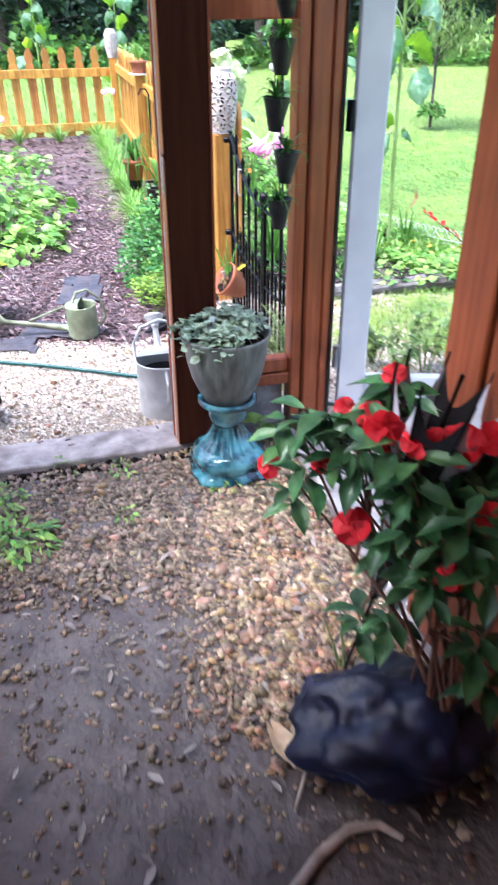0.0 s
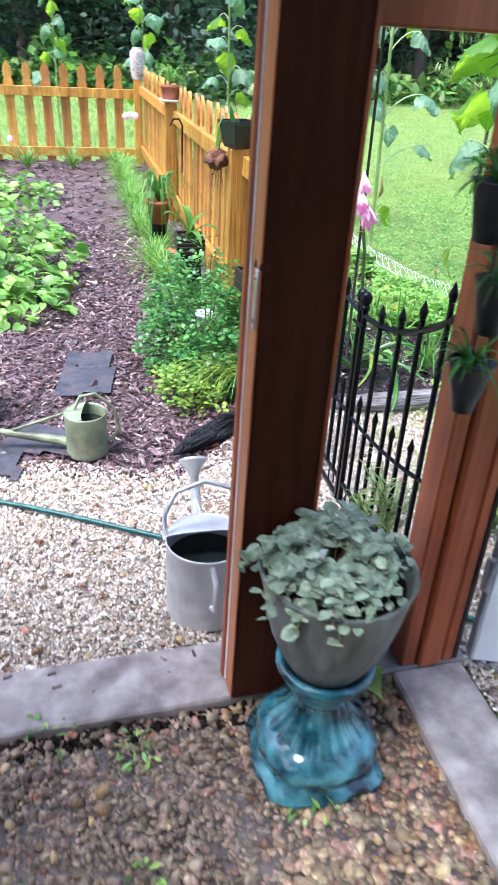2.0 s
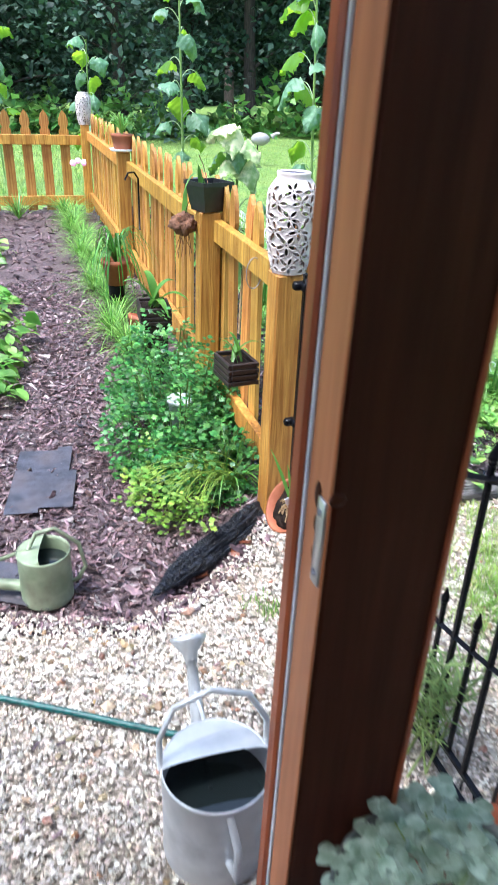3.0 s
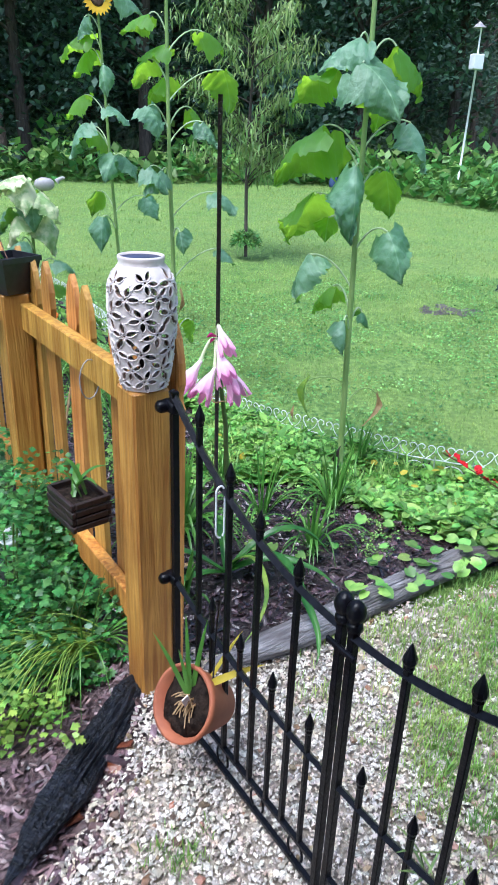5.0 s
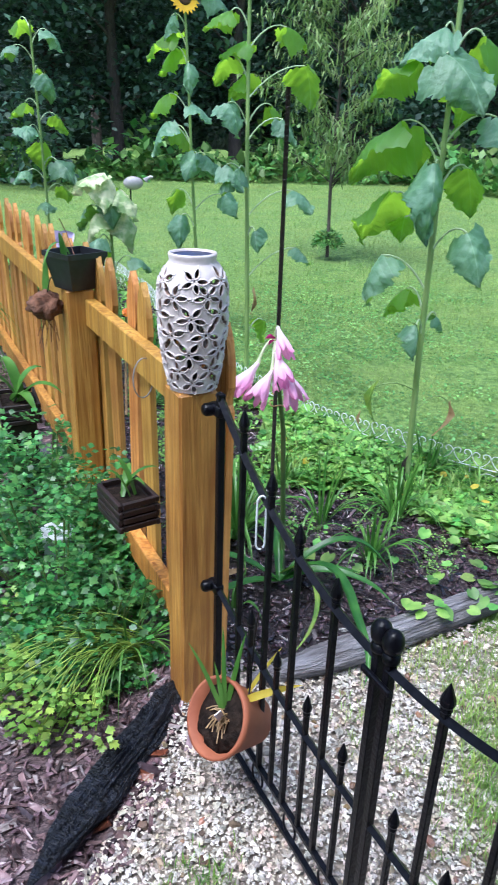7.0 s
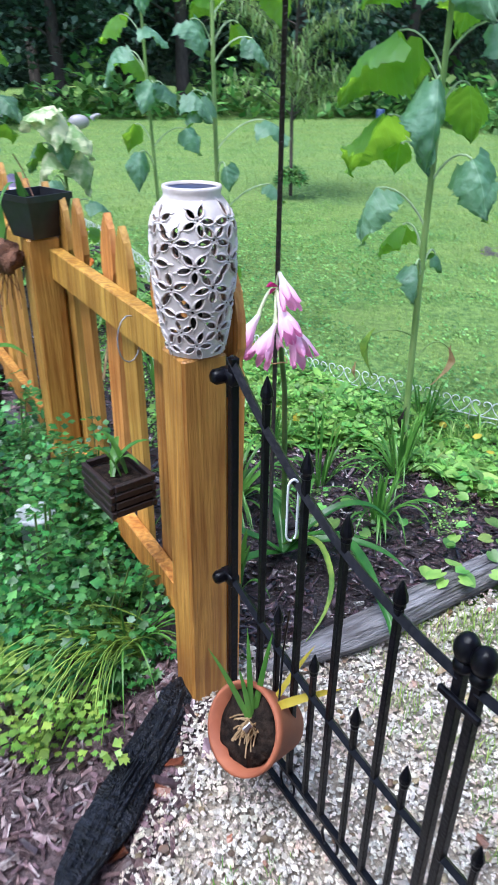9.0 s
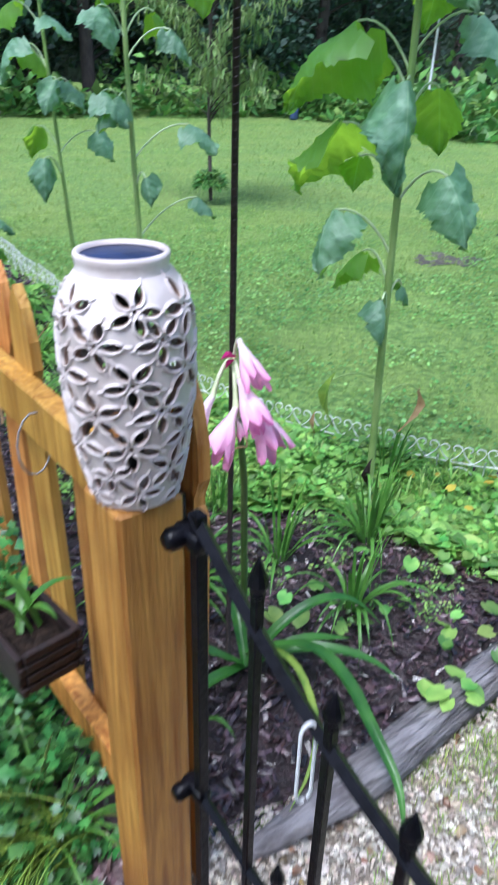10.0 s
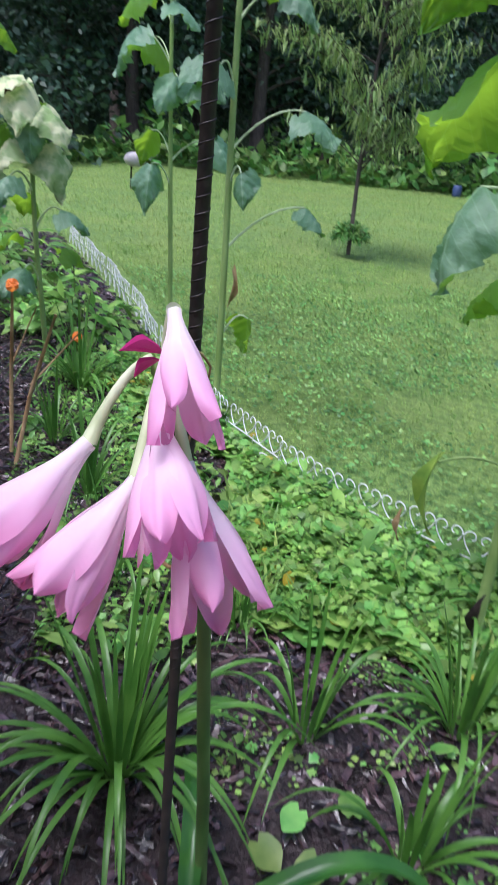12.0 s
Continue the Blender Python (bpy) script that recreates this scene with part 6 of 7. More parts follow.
M_petalpink = surf("pink_petal_shade", (0.84, 0.36, 0.64), (0.94, 0.62, 0.82), rough=0.5, scale=16, bump=0.06, stretch=(3, 3, 1), leaf=0.42, rnd=0.10, source="object")
# petals are white at the throat and deepen to pink at the tips
pn = M_petalpink.node_tree
p_tc = pn.nodes.new("ShaderNodeTexCoord")
p_sx = pn.nodes.new("ShaderNodeSeparateXYZ")
p_rp = pn.nodes.new("ShaderNodeValToRGB")
p_mx = pn.nodes.new("ShaderNodeMix")
p_mx.data_type = "RGBA"
p_mx.inputs["Factor"].default_value = 0.85
p_rp.color_ramp.elements[0].position, p_rp.color_ramp.elements[0].color = 0.0, (0.84, 0.27, 0.58, 1)
p_rp.color_ramp.elements[1].position, p_rp.color_ramp.elements[1].color = 1.0, (0.98, 0.95, 0.94, 1)
p_e = p_rp.color_ramp.elements.new(0.68)
p_e.color = (0.98, 0.86, 0.92, 1)
p_e = p_rp.color_ramp.elements.new(0.34)
p_e.color = (0.97, 0.57, 0.81, 1)
pn.links.new(p_tc.outputs["Generated"], p_sx.inputs["Vector"])
pn.links.new(p_sx.outputs["Z"], p_rp.inputs["Fac"])
p_old = pn.nodes["Principled BSDF"].inputs["Base Color"].links[0].from_socket
pn.links.new(p_old, p_mx.inputs["A"])
pn.links.new(p_rp.outputs["Color"], p_mx.inputs["B"])
pn.links.new(p_mx.outputs["Result"], pn.nodes["Principled BSDF"].inputs["Base Color"])
pn.links.new(p_mx.outputs["Result"], [n_ for n_ in pn.nodes if n_.type == "BSDF_TRANSLUCENT"][0].inputs["Color"])
FOOT = np.array([0.262, 4.545, 0.023])
W = lambda x, y, z: tuple((np.array([x, y, z]) - FOOT) / 0.965)
NODE = W(0.155, 4.374, 0.907)
part("flower_node", moved(ico(2), Matrix.Translation(Vector(NODE)) @ Matrix.Scale(0.010, 4)), M_sunstem, lily)
put_trumpet(W(0.160, 4.360, 0.955), W(0.168, 4.292, 0.898), 0.030, 1, NODE)
put_trumpet(W(0.151, 4.332, 0.892), W(0.160, 4.256, 0.836), 0.034, 2, NODE)
put_trumpet(W(0.172, 4.325, 0.852), W(0.197, 4.266, 0.772), 0.041, 3, NODE)
put_trumpet(W(0.138, 4.311, 0.846), W(0.088, 4.272, 0.782), 0.037, 4, NODE)
put_trumpet(W(0.103, 4.340, 0.860), W(0.036, 4.304, 0.796), 0.041, 5, W(0.146, 4.372, 0.916))
put_trumpet(W(0.143, 4.318, 0.822), W(0.149, 4.303, 0.790), 0.012, 6, NODE)
for z_, ang_, sz_ in ((0.924, -10, 0.028), (0.917, 30, 0.020)):
    part("bud", moved(blade(OVAL, 0.9, 0.1, 5), pose(*W(0.149, 4.356, z_), 0, ang_, 192) @ Matrix.Scale(sz_, 4)), M_magenta, lily, "deep magenta bud")
part("withered_bract", tube(np.array([W(0.16 + 0.065 * t - 0.045 * max(0, t - 0.55) * 2.2, 4.375 + 0.05 * t, 0.912 + 0.02 * math.sin(3.0 * t) - 0.11 * t * t) for t in np.linspace(0, 1, 16)]), 0.0012, 5), M_dry, lily, "dry curled bract")
part("tie", tube(np.array([(-0.075 + 0.024 * math.cos(a), -0.105 + 0.03 * math.sin(a), 0.70 + 0.004 * math.sin(3 * a)) for a in np.linspace(0, 6.28, 20)]), 0.0022, 6), M_dry, lily, "twist of dry raffia")
# broad floppy leaves at its foot
for k, (pts_, w) in enumerate((
        (((0, 0, 0.02), (0.12, 0.02, 0.13), (0.26, 0.03, 0.17), (0.36, 0.02, 0.10), (0.42, 0.0, 0.02)), 0.036),
        (((0, 0, 0.02), (0.14, -0.06, 0.10), (0.28, -0.13, 0.08), (0.36, -0.18, 0.02)), 0.038),
        (((0, 0, 0.02), (-0.15, 0.0, 0.14), (-0.30, 0.02, 0.15), (-0.40, 0.02, 0.06)), 0.036),
        (((0, 0, 0.02), (-0.12, -0.08, 0.09), (-0.26, -0.14, 0.09), (-0.36, -0.16, 0.02)), 0.036),
        (((0, 0, 0.02), (0.02, 0.14, 0.13), (0.03, 0.28, 0.1), (0.02, 0.34, 0.03)), 0.034),
        (((0, 0, 0.02), (0.16, -0.01, 0.07), (0.30, -0.02, 0.04)), 0.04))):
    P = np.array(pts_)
    tq = np.linspace(0, len(P) - 1, 16)
    P = np.stack([np.interp(tq, range(len(P)), P[:, i]) for i in range(3)], 1)
    P[2:-2] = (P[:-4] + P[1:-3] + P[2:-2] + P[3:-1] + P[4:]) / 5
    part("leaf", strap(P + np.array([-0.035, -0.10, 0]), w, 0.34, crease=5), M_lilyleaf, lily)
for pts_, w in ((((0, 0, 0.02), (0.09, -0.11, 0.16), (0.166, -0.219, 0.17), (0.136, -0.375, 0.16), (0.142, -0.494, 0.135), (0.144, -0.567, 0.10), (0.11, -0.61, 0.05)), 0.034), (((0, 0, 0.02), (0.05, -0.13, 0.16), (0.06, -0.28, 0.17), (0.023, -0.417, 0.12), (-0.085, -0.484, 0.06)), 0.020)):
    P = np.array(pts_)
    tq = np.linspace(0, len(P) - 1, 16)
    P = np.stack([np.interp(tq, range(len(P)), P[:, i]) for i in range(3)], 1)
    P[2:-2] = (P[:-4] + P[1:-3] + P[2:-2] + P[3:-1] + P[4:]) / 5
    part("leaf", strap(P + np.array([-0.03, -0.06, 0]), w, 0.3, crease=5), M_lilyleaf if w > 0.03 else M_yparsley, lily, "arching lily leaf hanging over the log" if w > 0.03 else "yellow green drooping leaf")
part("dead_leaf", moved(blade(WILT, 0.4, 0.05, 5, 0.03), pose(-0.16, -0.03, 0.03, 0, 0, 200) @ Matrix.Scale(0.16, 4)), M_dry, lily, "tan dead leaf")


def daylily(x, y, n, l, seed, label="clump of arching green daylily leaves", w=0.017, upright=0.0):
    th = thing("daylily_clump", pose(x, y, gz(x, y)), label, "daylily", "daylily clumps in the bed")
    r = np.random.default_rng(seed)
    for k in range(n):
        a = r.uniform(0, 6.28)
        ln = l * r.uniform(0.55, 1.1)
        if r.random() < upright:
            P = bend((0.02 * math.cos(a), 0.02 * math.sin(a), 0), (0.3 * ln * math.cos(a), 0.3 * ln * math.sin(a), ln * 0.95), 0.03, 10)
        else:
            P = bend((0.02 * math.cos(a), 0.02 * math.sin(a), 0), (ln * 0.85 * math.cos(a), ln * 0.85 * math.sin(a), r.uniform(0.0, 0.3) * ln), ln * r.uniform(0.2, 0.4), 12)
        part("leaf", strap(P, w * r.uniform(0.7, 1.2), 0.2), M_strapleaf, th)
    return th


daylily(0.128, 4.778, 74, 0.42, 1, "large clump of arching daylily leaves beside the lily", 0.0125, 0.22)
daylily(0.593, 4.566, 24, 0.30, 2, w=0.012, upright=0.3)
daylily(0.796, 4.826, 36, 0.34, 3, w=0.011, upright=0.4)
daylily(1.059, 5.15, 26, 0.32, 4, w=0.011, upright=0.5)
daylily(-0.062, 6.704, 34, 0.42, 5, w=0.014, upright=0.3)
daylily(0.019, 5.798, 26, 0.35, 6, w=0.012, upright=0.2)
daylily(0.398, 5.169, 30, 0.20, 7, "tuft of fine grassy leaves in the bed", 0.007, 0.4)
daylily(-0.295, 4.152, 30, 0.34, 9, "flopped tuft of pale grassy leaves by the post", 0.006, 0.15)
daylily(0.107, 5.368, 30, 0.3, 10, w=0.009, upright=0.3)
daylily(-0.117, 6.182, 26, 0.34, 11, w=0.011, upright=0.3)
daylily(0.479, 4.835, 20, 0.3, 12, w=0.011, upright=0.4)
daylily(0.035, 4.325, 10, 0.25, 8, w=0.02, upright=0.5)

# zinnia stalks and butterfly stake
for k, (x, y, h, dx_, fl2) in enumerate(((-0.248, 6.089, 0.55, 0.02, True), (-0.221, 5.994, 0.5, 0.13, False))):
    z = thing("zinnia", pose(x, y, gz(x, y)), "withered brown zinnia stalk" + (" with an orange flower" if fl2 else " with split tip"), "zinnia")
    part("stalk", tube([(0, 0, 0), (dx_ * 0.4, 0, h * 0.5), (dx_, 0, h)], [0.007, 0.0065, 0.004], 8), M_dry, z)
    part("side_stalk", tube([(dx_ * 0.4, 0, h * 0.55), (0.07 + dx_, 0, h * 0.9)], [0.004, 0.002], 6), M_dry, z)
    if fl2:
        part("flower", blossom(0.022, 40), M_orange, z, "orange petals").matrix_basis = pose(dx_, 0, h + 0.01, 60, 0, 0)
of = thing("orange_bloom", pose(-0.1, 6.752, gz(-0.1, 6.752)), "fading orange daylily bloom on a thin stem", "daylily bloom")
part("stem", tube([(0, 0, 0), (0.02, 0, 0.2)], 0.003, 6), M_stem, of)
part("petals", moved(blossom(0.02, 44), pose(0.02, 0, 0.21, 70, 0, 0)), M_orange, of)
bs = thing("butterfly_stake", pose(-0.631, 8.269, gz(-0.8, 8.6)), "lilac metal butterfly on a black garden stake", "garden stake")
part("stake", tube([(0, 0, 0), (-0.03, 0, 0.55)], 0.009, 8), M_iron, bs)
for k, (a, s_) in enumerate(((35, 0.12), (145, 0.12), (-40, 0.09), (-140, 0.09))):
    part("wing", moved(blade(ROUND, 0.2, 0.1, 5), pose(-0.03, 0, 0.57) @ pose(0, 0, 0, 70, 0, 0) @ pose(0, 0, 0, 0, 0, a) @ Matrix.Scale(s_, 4)), M_lilac, bs, "lilac wing")

# ---- white scroll edging along the bed ----
edge_pts = [(1.974, 4.655), (1.648, 4.827), (1.335, 5.065), (1.072, 5.302), (0.852, 5.585), (0.661, 5.877), (0.494, 6.245), (0.32, 6.986), (0.159, 7.994), (-0.062, 9.043), (-0.43, 10.537)]
ep = np.array(edge_pts)
seg = np.r_[0, np.cumsum(np.linalg.norm(np.diff(ep, axis=0), axis=1))]
edging = thing("scroll_edging", pose(0, 0, 0), "low white wire scroll edging along the flower bed", "garden edging")


def scroll_unit(w, h):
    """One panel: two uprights with arches and pairs of spiral scrolls over a rail."""
    out = [tube([(0, 0, -0.02), (0, 0, h * 0.55)], 0.0022, 5), tube([(w, 0, -0.02), (w, 0, h * 0.55)], 0.0022, 5), tube([(0, 0, h * 0.45), (w, 0, h * 0.45)], 0.0026, 5)]
    for cx in (w * 0.25, w * 0.75):
        for sgn in (-1, 1):
            a = np.linspace(0, 4.4, 20)
            rr = np.linspace(w * 0.13, w * 0.035, 20)
            x0 = cx + sgn * w * 0.11
            out.append(tube(np.stack([x0 + sgn * rr * np.cos(a), a * 0, h * 0.80 + rr * np.sin(a)], 1), 0.0022, 5))
            out.append(tube(bend((x0 + sgn * w * 0.13, 0, h * 0.8), (cx, 0, h * 0.47), 0.0, 6, (sgn * 0.008, 0, 0)), 0.0022, 5))
    out.append(tube(arc_pts((w / 2, 0, h * 0.0), w * 0.32, 10, 170, 12), 0.0022, 5))
    return join(*out)


su = scroll_unit(0.17, 0.165)
su_ob = None
d = 0.0
while d < seg[-1] - 0.18:
    x, y = np.interp(d, seg, ep[:, 0]), np.interp(d, seg, ep[:, 1])
    x2, y2 = np.interp(d + 0.17, seg, ep[:, 0]), np.interp(d + 0.17, seg, ep[:, 1])
    if su_ob is None:
        su_ob = part("scroll_panel", su, M_wirewhite, edging)
        o = su_ob
    else:
        o = new("scroll_panel", su_ob.data)
        o.parent = edging
    o.matrix_basis = pose(x, y, gz(x, y) - 0.005, 6 * math.sin(d * 7), 0, turn(x2 - x, y2 - y))
    d += 0.172

# red salvia spray leaning over the bed
sal = thing("red_salvia", pose(1.322, 4.29, 0), "leaning red salvia spray with dark stem", "salvia")
part("stem", tube(bend((0.12, -0.1, 0.1), (-0.32, 0.12, 0.42), 0.02, 9), np.linspace(0.004, 0.002, 9), 6), M_redstem, sal)
part("base_leaves", leaf_cloud(90, 0.22, 0.22, 0.05, blade(OVAL, 0.1, 0.2, 3), 0.3, 1, 9), M_cover, sal)
for k in range(9):
    t = 0.55 + 0.05 * k
    p = bend((0.12, -0.1, 0.1), (-0.32, 0.12, 0.42), 0.02, 50)[min(int(t * 50), 49)]
    part("flower", moved(blossom(0.014, k + 60), pose(p[0] + 0.012 * math.sin(k * 2), p[1], p[2] + 0.012, 40 * math.sin(k), 30, 50 * k)), M_red, sal, "small red flower")
for k, (x, y, z) in enumerate(((0.0, -0.02, 0.22), (0.05, -0.06, 0.16))):
    part("flower", moved(blossom(0.022, k + 80), pose(x, y, z, 30, 10, 40 * k)), M_red, sal, "small red flower")
# loose fine bush right of the lawn, ferny
fb = thing("fern_bush", pose(4.042, 7.884, gz(4.042, 7.884)), "small dark feathery bush on the lawn", "bush")
part("fronds", join(*[strap(bend((0, 0, 0), (0.24 * math.cos(a) * (0.6 + 0.4 * math.sin(5 * a)), 0.24 * math.sin(a * 1.3), 0.30 + 0.14 * math.sin(3 * a)), 0.05, 6), 0.008) for a in np.linspace(0, 25, 260)]), M_wood_leaf, fb)
part("leaves", leaf_cloud(500, 0.24, 0.42, 0.05, blade(OVAL, 0.1, 0.2, 3), 0.3, 1, 19, 0, 0.5), M_wood_leaf, fb)

# ---- vegetable garden ----
def mound(x, y, rx, ry, h, n, size, tmpl, mat, seed, name, label, cat, stem_mat, trail=0.0):
    th = thing(name, pose(x, y, gz(x, y)), label, cat)
    r = np.random.default_rng(seed)
    a, q = r.uniform(0, 6.28, n), np.sqrt(r.random(n))
    hz = h * (1 - 0.65 * q ** 2.2) * r.uniform(0.35, 1.05, n) * (0.8 + 0.35 * np.sin(a * 3 + seed))
    P = np.stack([rx * q * np.cos(a), ry * q * np.sin(a), np.maximum(hz, 0.02)], 1)
    part("leaves", scatter(tmpl, mats_of(P, a + r.normal(0, 0.8, n), r.normal(-0.1, 0.35, n), r.normal(0, 0.35, n), size * r.uniform(0.55, 1.25, n))), mat, th)
    m = min(n // 8, 60)
    for i in range(m):
        part("stem", tube(bend((P[i][0] * 0.5, P[i][1] * 0.5, 0), tuple(P[i]), 0.02, 5), 0.0028, 4), stem_mat, th)
    return th


lf_bean = blade([0.12, 0.36, 0.44, 0.42, 0.34, 0.22, 0.1, 0.004], 0.1, 0.3, 5, 0.02)
for k, (x, y, rx, ry, h, n) in enumerate(((-1.947, 5.507, 0.55, 0.55, 0.42, 340), (-2.639, 5.186, 0.6, 0.6, 0.40, 330), (-1.769, 4.935, 0.45, 0.3, 0.20, 150), (-3.454, 5.48, 0.7, 0.6, 0.40, 300), (-2.355, 6.403, 0.6, 0.5, 0.36, 260), (-3.509, 6.593, 0.8, 0.6, 0.33, 240), (-3.153, 8.208, 0.7, 0.5, 0.22, 120), (-4.318, 8.002, 0.8, 0.6, 0.24, 140), (-2.492, 7.867, 0.35, 0.4, 0.2, 60))):
    mound(x, y, rx, ry, h, int(n * 1.25), 0.082, lf_bean, M_bean if k < 6 else M_cover, 100 + k, "bean_plant", "leafy green bush bean plant growing in mulch", "bean plant", M_stem)
chd = thing("chard", pose(-1.516, 3.657, 0), "rainbow chard with crimson stems and yellow green leaves", "chard")
r9 = np.random.default_rng(3)
for k in range(26):
    a = k * 2.4
    l = r9.uniform(0.14, 0.34)
    tip = np.array([0.42 * l * math.cos(a), 0.42 * l * math.sin(a), l * 1.05])
    part("stalk", tube(bend((0.02 * math.cos(a), 0.02 * math.sin(a), 0), tip, 0.0, 6), np.linspace(0.009, 0.005, 6), 7), M_chardstem, chd, "crimson stalk")
    part("leaf", moved(blade([0.08, 0.22, 0.3, 0.32, 0.28, 0.18, 0.06], 0.15, 0.5, 5, 0.06), Matrix.Translation(tip) @ pose(0, 0, 0, r9.uniform(-15, 15), -35 + 30 * r9.random(), math.degrees(a)) @ Matrix.Scale(r9.uniform(0.10, 0.17), 4)), M_chard if k % 3 else M_bean, chd)


FAN = (np.array([(0, 0, 0), (0.55, -0.46, 0.02), (0.62, -0.20, 0.06), (0.86, -0.24, 0.0), (0.78, 0, 0.05), (1.0, 0.03, -0.04), (0.80, 0.12, 0.05), (0.84, 0.26, 0.0), (0.60, 0.22, 0.06), (0.52, 0.46, 0.02)], float),
       [(0, 1, 2), (0, 2, 4), (2, 3, 4), (4, 5, 6), (0, 4, 6), (0, 6, 8), (6, 7, 8), (0, 8, 9)])


def trifoil():
    """A parsley leaf: three notched fans on short stalks."""
    return join(*[moved(FAN, pose(0, 0, 0, 0, 0, a) @ pose(d, 0, 0, 12 * math.sin(a), -10, 0) @ Matrix.Scale(q, 4)) for a, q, d in ((0, 0.62, 0.38), (66, 0.52, 0.16), (-66, 0.52, 0.16))])


tri = trifoil()
for k, (x, y, rx, ry, h, n) in enumerate(((-0.514, 4.499, 0.30, 0.38, 0.41, 520), (-0.60, 5.005, 0.28, 0.36, 0.43, 440), (-0.393, 4.192, 0.22, 0.22, 0.24, 190), (-0.384, 4.66, 0.14, 0.2, 0.46, 170))):
    mound(x, y, rx, ry, h, int(n * 1.9), 0.056, tri, M_parsley, 200 + k, "parsley", "bushy clump of dark green flat-leaf parsley", "parsley", M_stem)
yl = thing("parsley", pose(-0.325, 4.115, 0), "yellowing flopped parsley stems over the charred log", "parsley")
rr_ = np.random.default_rng(8)
lvx = []
for k in range(64):
    a = rr_.uniform(2.2, 4.6)
    l = rr_.uniform(0.15, 0.36)
    tip = (l * math.cos(a), l * math.sin(a) * 0.9, rr_.uniform(0.02, 0.13))
    part("stem", tube(bend((rr_.normal(0.06, 0.04), rr_.normal(0.02, 0.04), 0.03), tip, 0.09, 7), 0.0018, 5), M_yparsley, yl)
    for q in range(3):
        lvx.append(moved(tri, pose(tip[0] + rr_.normal(0, 0.02), tip[1] + rr_.normal(0, 0.02), tip[2] + rr_.normal(0, 0.008), 0, rr_.uniform(-30, 30), math.degrees(a) + 60 * (q - 1)) @ Matrix.Scale(rr_.uniform(0.036, 0.058), 4)))
part("leaves", join(*lvx), M_yparsley, yl, "yellow green leaves")
wp = thing("white_pot", pose(-0.507, 4.575, 0), "small white pot half hidden in the parsley", "plant pot")
part("pot", lathe([(0, 0), (0.040, 0), (0.052, 0.19), (0.058, 0.192), (0.058, 0.208), (0.050, 0.208), (0.046, 0.18), (0, 0.178)], 28), M_whitepaint, wp)
# soft ferny foliage down the fence foot
for k, s_ in enumerate(np.linspace(1.8, 6.4, 14)):
    x, y = along(s_, -0.26 - 0.05 * math.sin(k * 2))
    f = thing("fennel", pose(x, y, 0), "soft feathery green fennel along the fence", "fennel", "fennel along the fence")
    r = np.random.default_rng(300 + k)
    part("fronds", join(*[strap(bend((0, 0, 0), (r.normal(0, 0.11), r.normal(0, 0.2), r.uniform(0.03, 0.20)), 0.05, 5), 0.0045) for _ in range(240)]), M_bean, f)
# low plants and small pink flowers before the far fence
for k in range(12):
    q = 0.3 + k * 0.5
    x, y = along(FLEN)[0] - 0.953 * q + 0.1, along(FLEN)[1] - 0.303 * q - 0.35
    f = thing("low_flowers", pose(x, y, 0), "low green plants with tiny pink flowers by the fence", "flowers", "low plants before the far fence")
    r = np.random.default_rng(330 + k)
    part("foliage", join(*[strap(bend((0, 0, 0), (r.normal(0, 0.2), r.normal(0, 0.12), r.uniform(0.08, 0.3)), 0.04, 5), 0.012) for _ in range(60)]), M_cover, f)
    if k % 3 == 0:
        for j in range(3):
            part("flower", moved(blossom(0.035, j), pose(r.normal(0, 0.2), r.normal(0, 0.1), r.uniform(0.25, 0.6), 70, 0, 0)), M_petalpink, f, "tiny pink flower")
# basil-like bush at the bed's back
for k, (x, y, rx, ry, h, n) in enumerate(((-0.496, 7.988, 0.4, 0.5, 0.45, 420), (-0.124, 7.467, 0.3, 0.35, 0.33, 260), (-0.892, 9.01, 0.4, 0.5, 0.5, 300))):
    mound(x, y, rx, ry, h, n, 0.085, blade(OVAL, 0.1, 0.25, 3), M_bean, 240 + k, "basil_bush", "dense leafy green basil bush in the bed", "bush", M_stem)

# ---- far things on the lawn ----
bf = thing("bird_figure", pose(0.15, 15.5, gz(0.15, 15.5)), "grey garden bird figure on thin legs", "garden figure")
part("body", moved(ico(3), Matrix.Translation((0, 0, 0.42)) @ Matrix.Diagonal((0.17, 0.10, 0.11, 1))), M_birdgrey, bf)
part("neck", tube(bend((0.2, 0, 0.46), (0.34, 0, 0.52), 0.02, 5), [0.05, 0.035, 0.03, 0.03, 0.02], 8), M_birdgrey, bf)
for sgn in (-1, 1):
    part("leg", tube([(-0.05, sgn * 0.04, 0), (-0.05, sgn * 0.03, 0.32)], 0.012, 6), M_iron, bf)
bh = thing("bird_box", pose(10.42, 19.0, gz(10.42, 19.0) - 0.42) @ Matrix.Scale(1.35, 4), "small white bird box on a white pole", "bird box")
part("pole", tube([(0, 0, 0), (0.05, 0, 2.45)], 0.02, 8), M_whitepaint, bh)
part("box", box(-0.06, 0.14, -0.08, 0.08, 2.42, 2.66, 0.01), M_whitepaint, bh, smooth=False)
part("cap", lathe([(0.12, 3.06), (0.0, 3.16)], 16), M_birdgrey, bh)
part("finial_pole", tube([(0.04, 0, 2.66), (0.04, 0, 3.1)], 0.015, 8), M_whitepaint, bh)
wp = thing("white_pole", pose(11.3, 16.5, gz(11.3, 16.5)), "thin white pole leaning beside a cross bar", "pole")
part("pole", tube([(0, 0, 0), (-0.36, 0, 1.2)], 0.02, 8), M_whitepaint, wp)
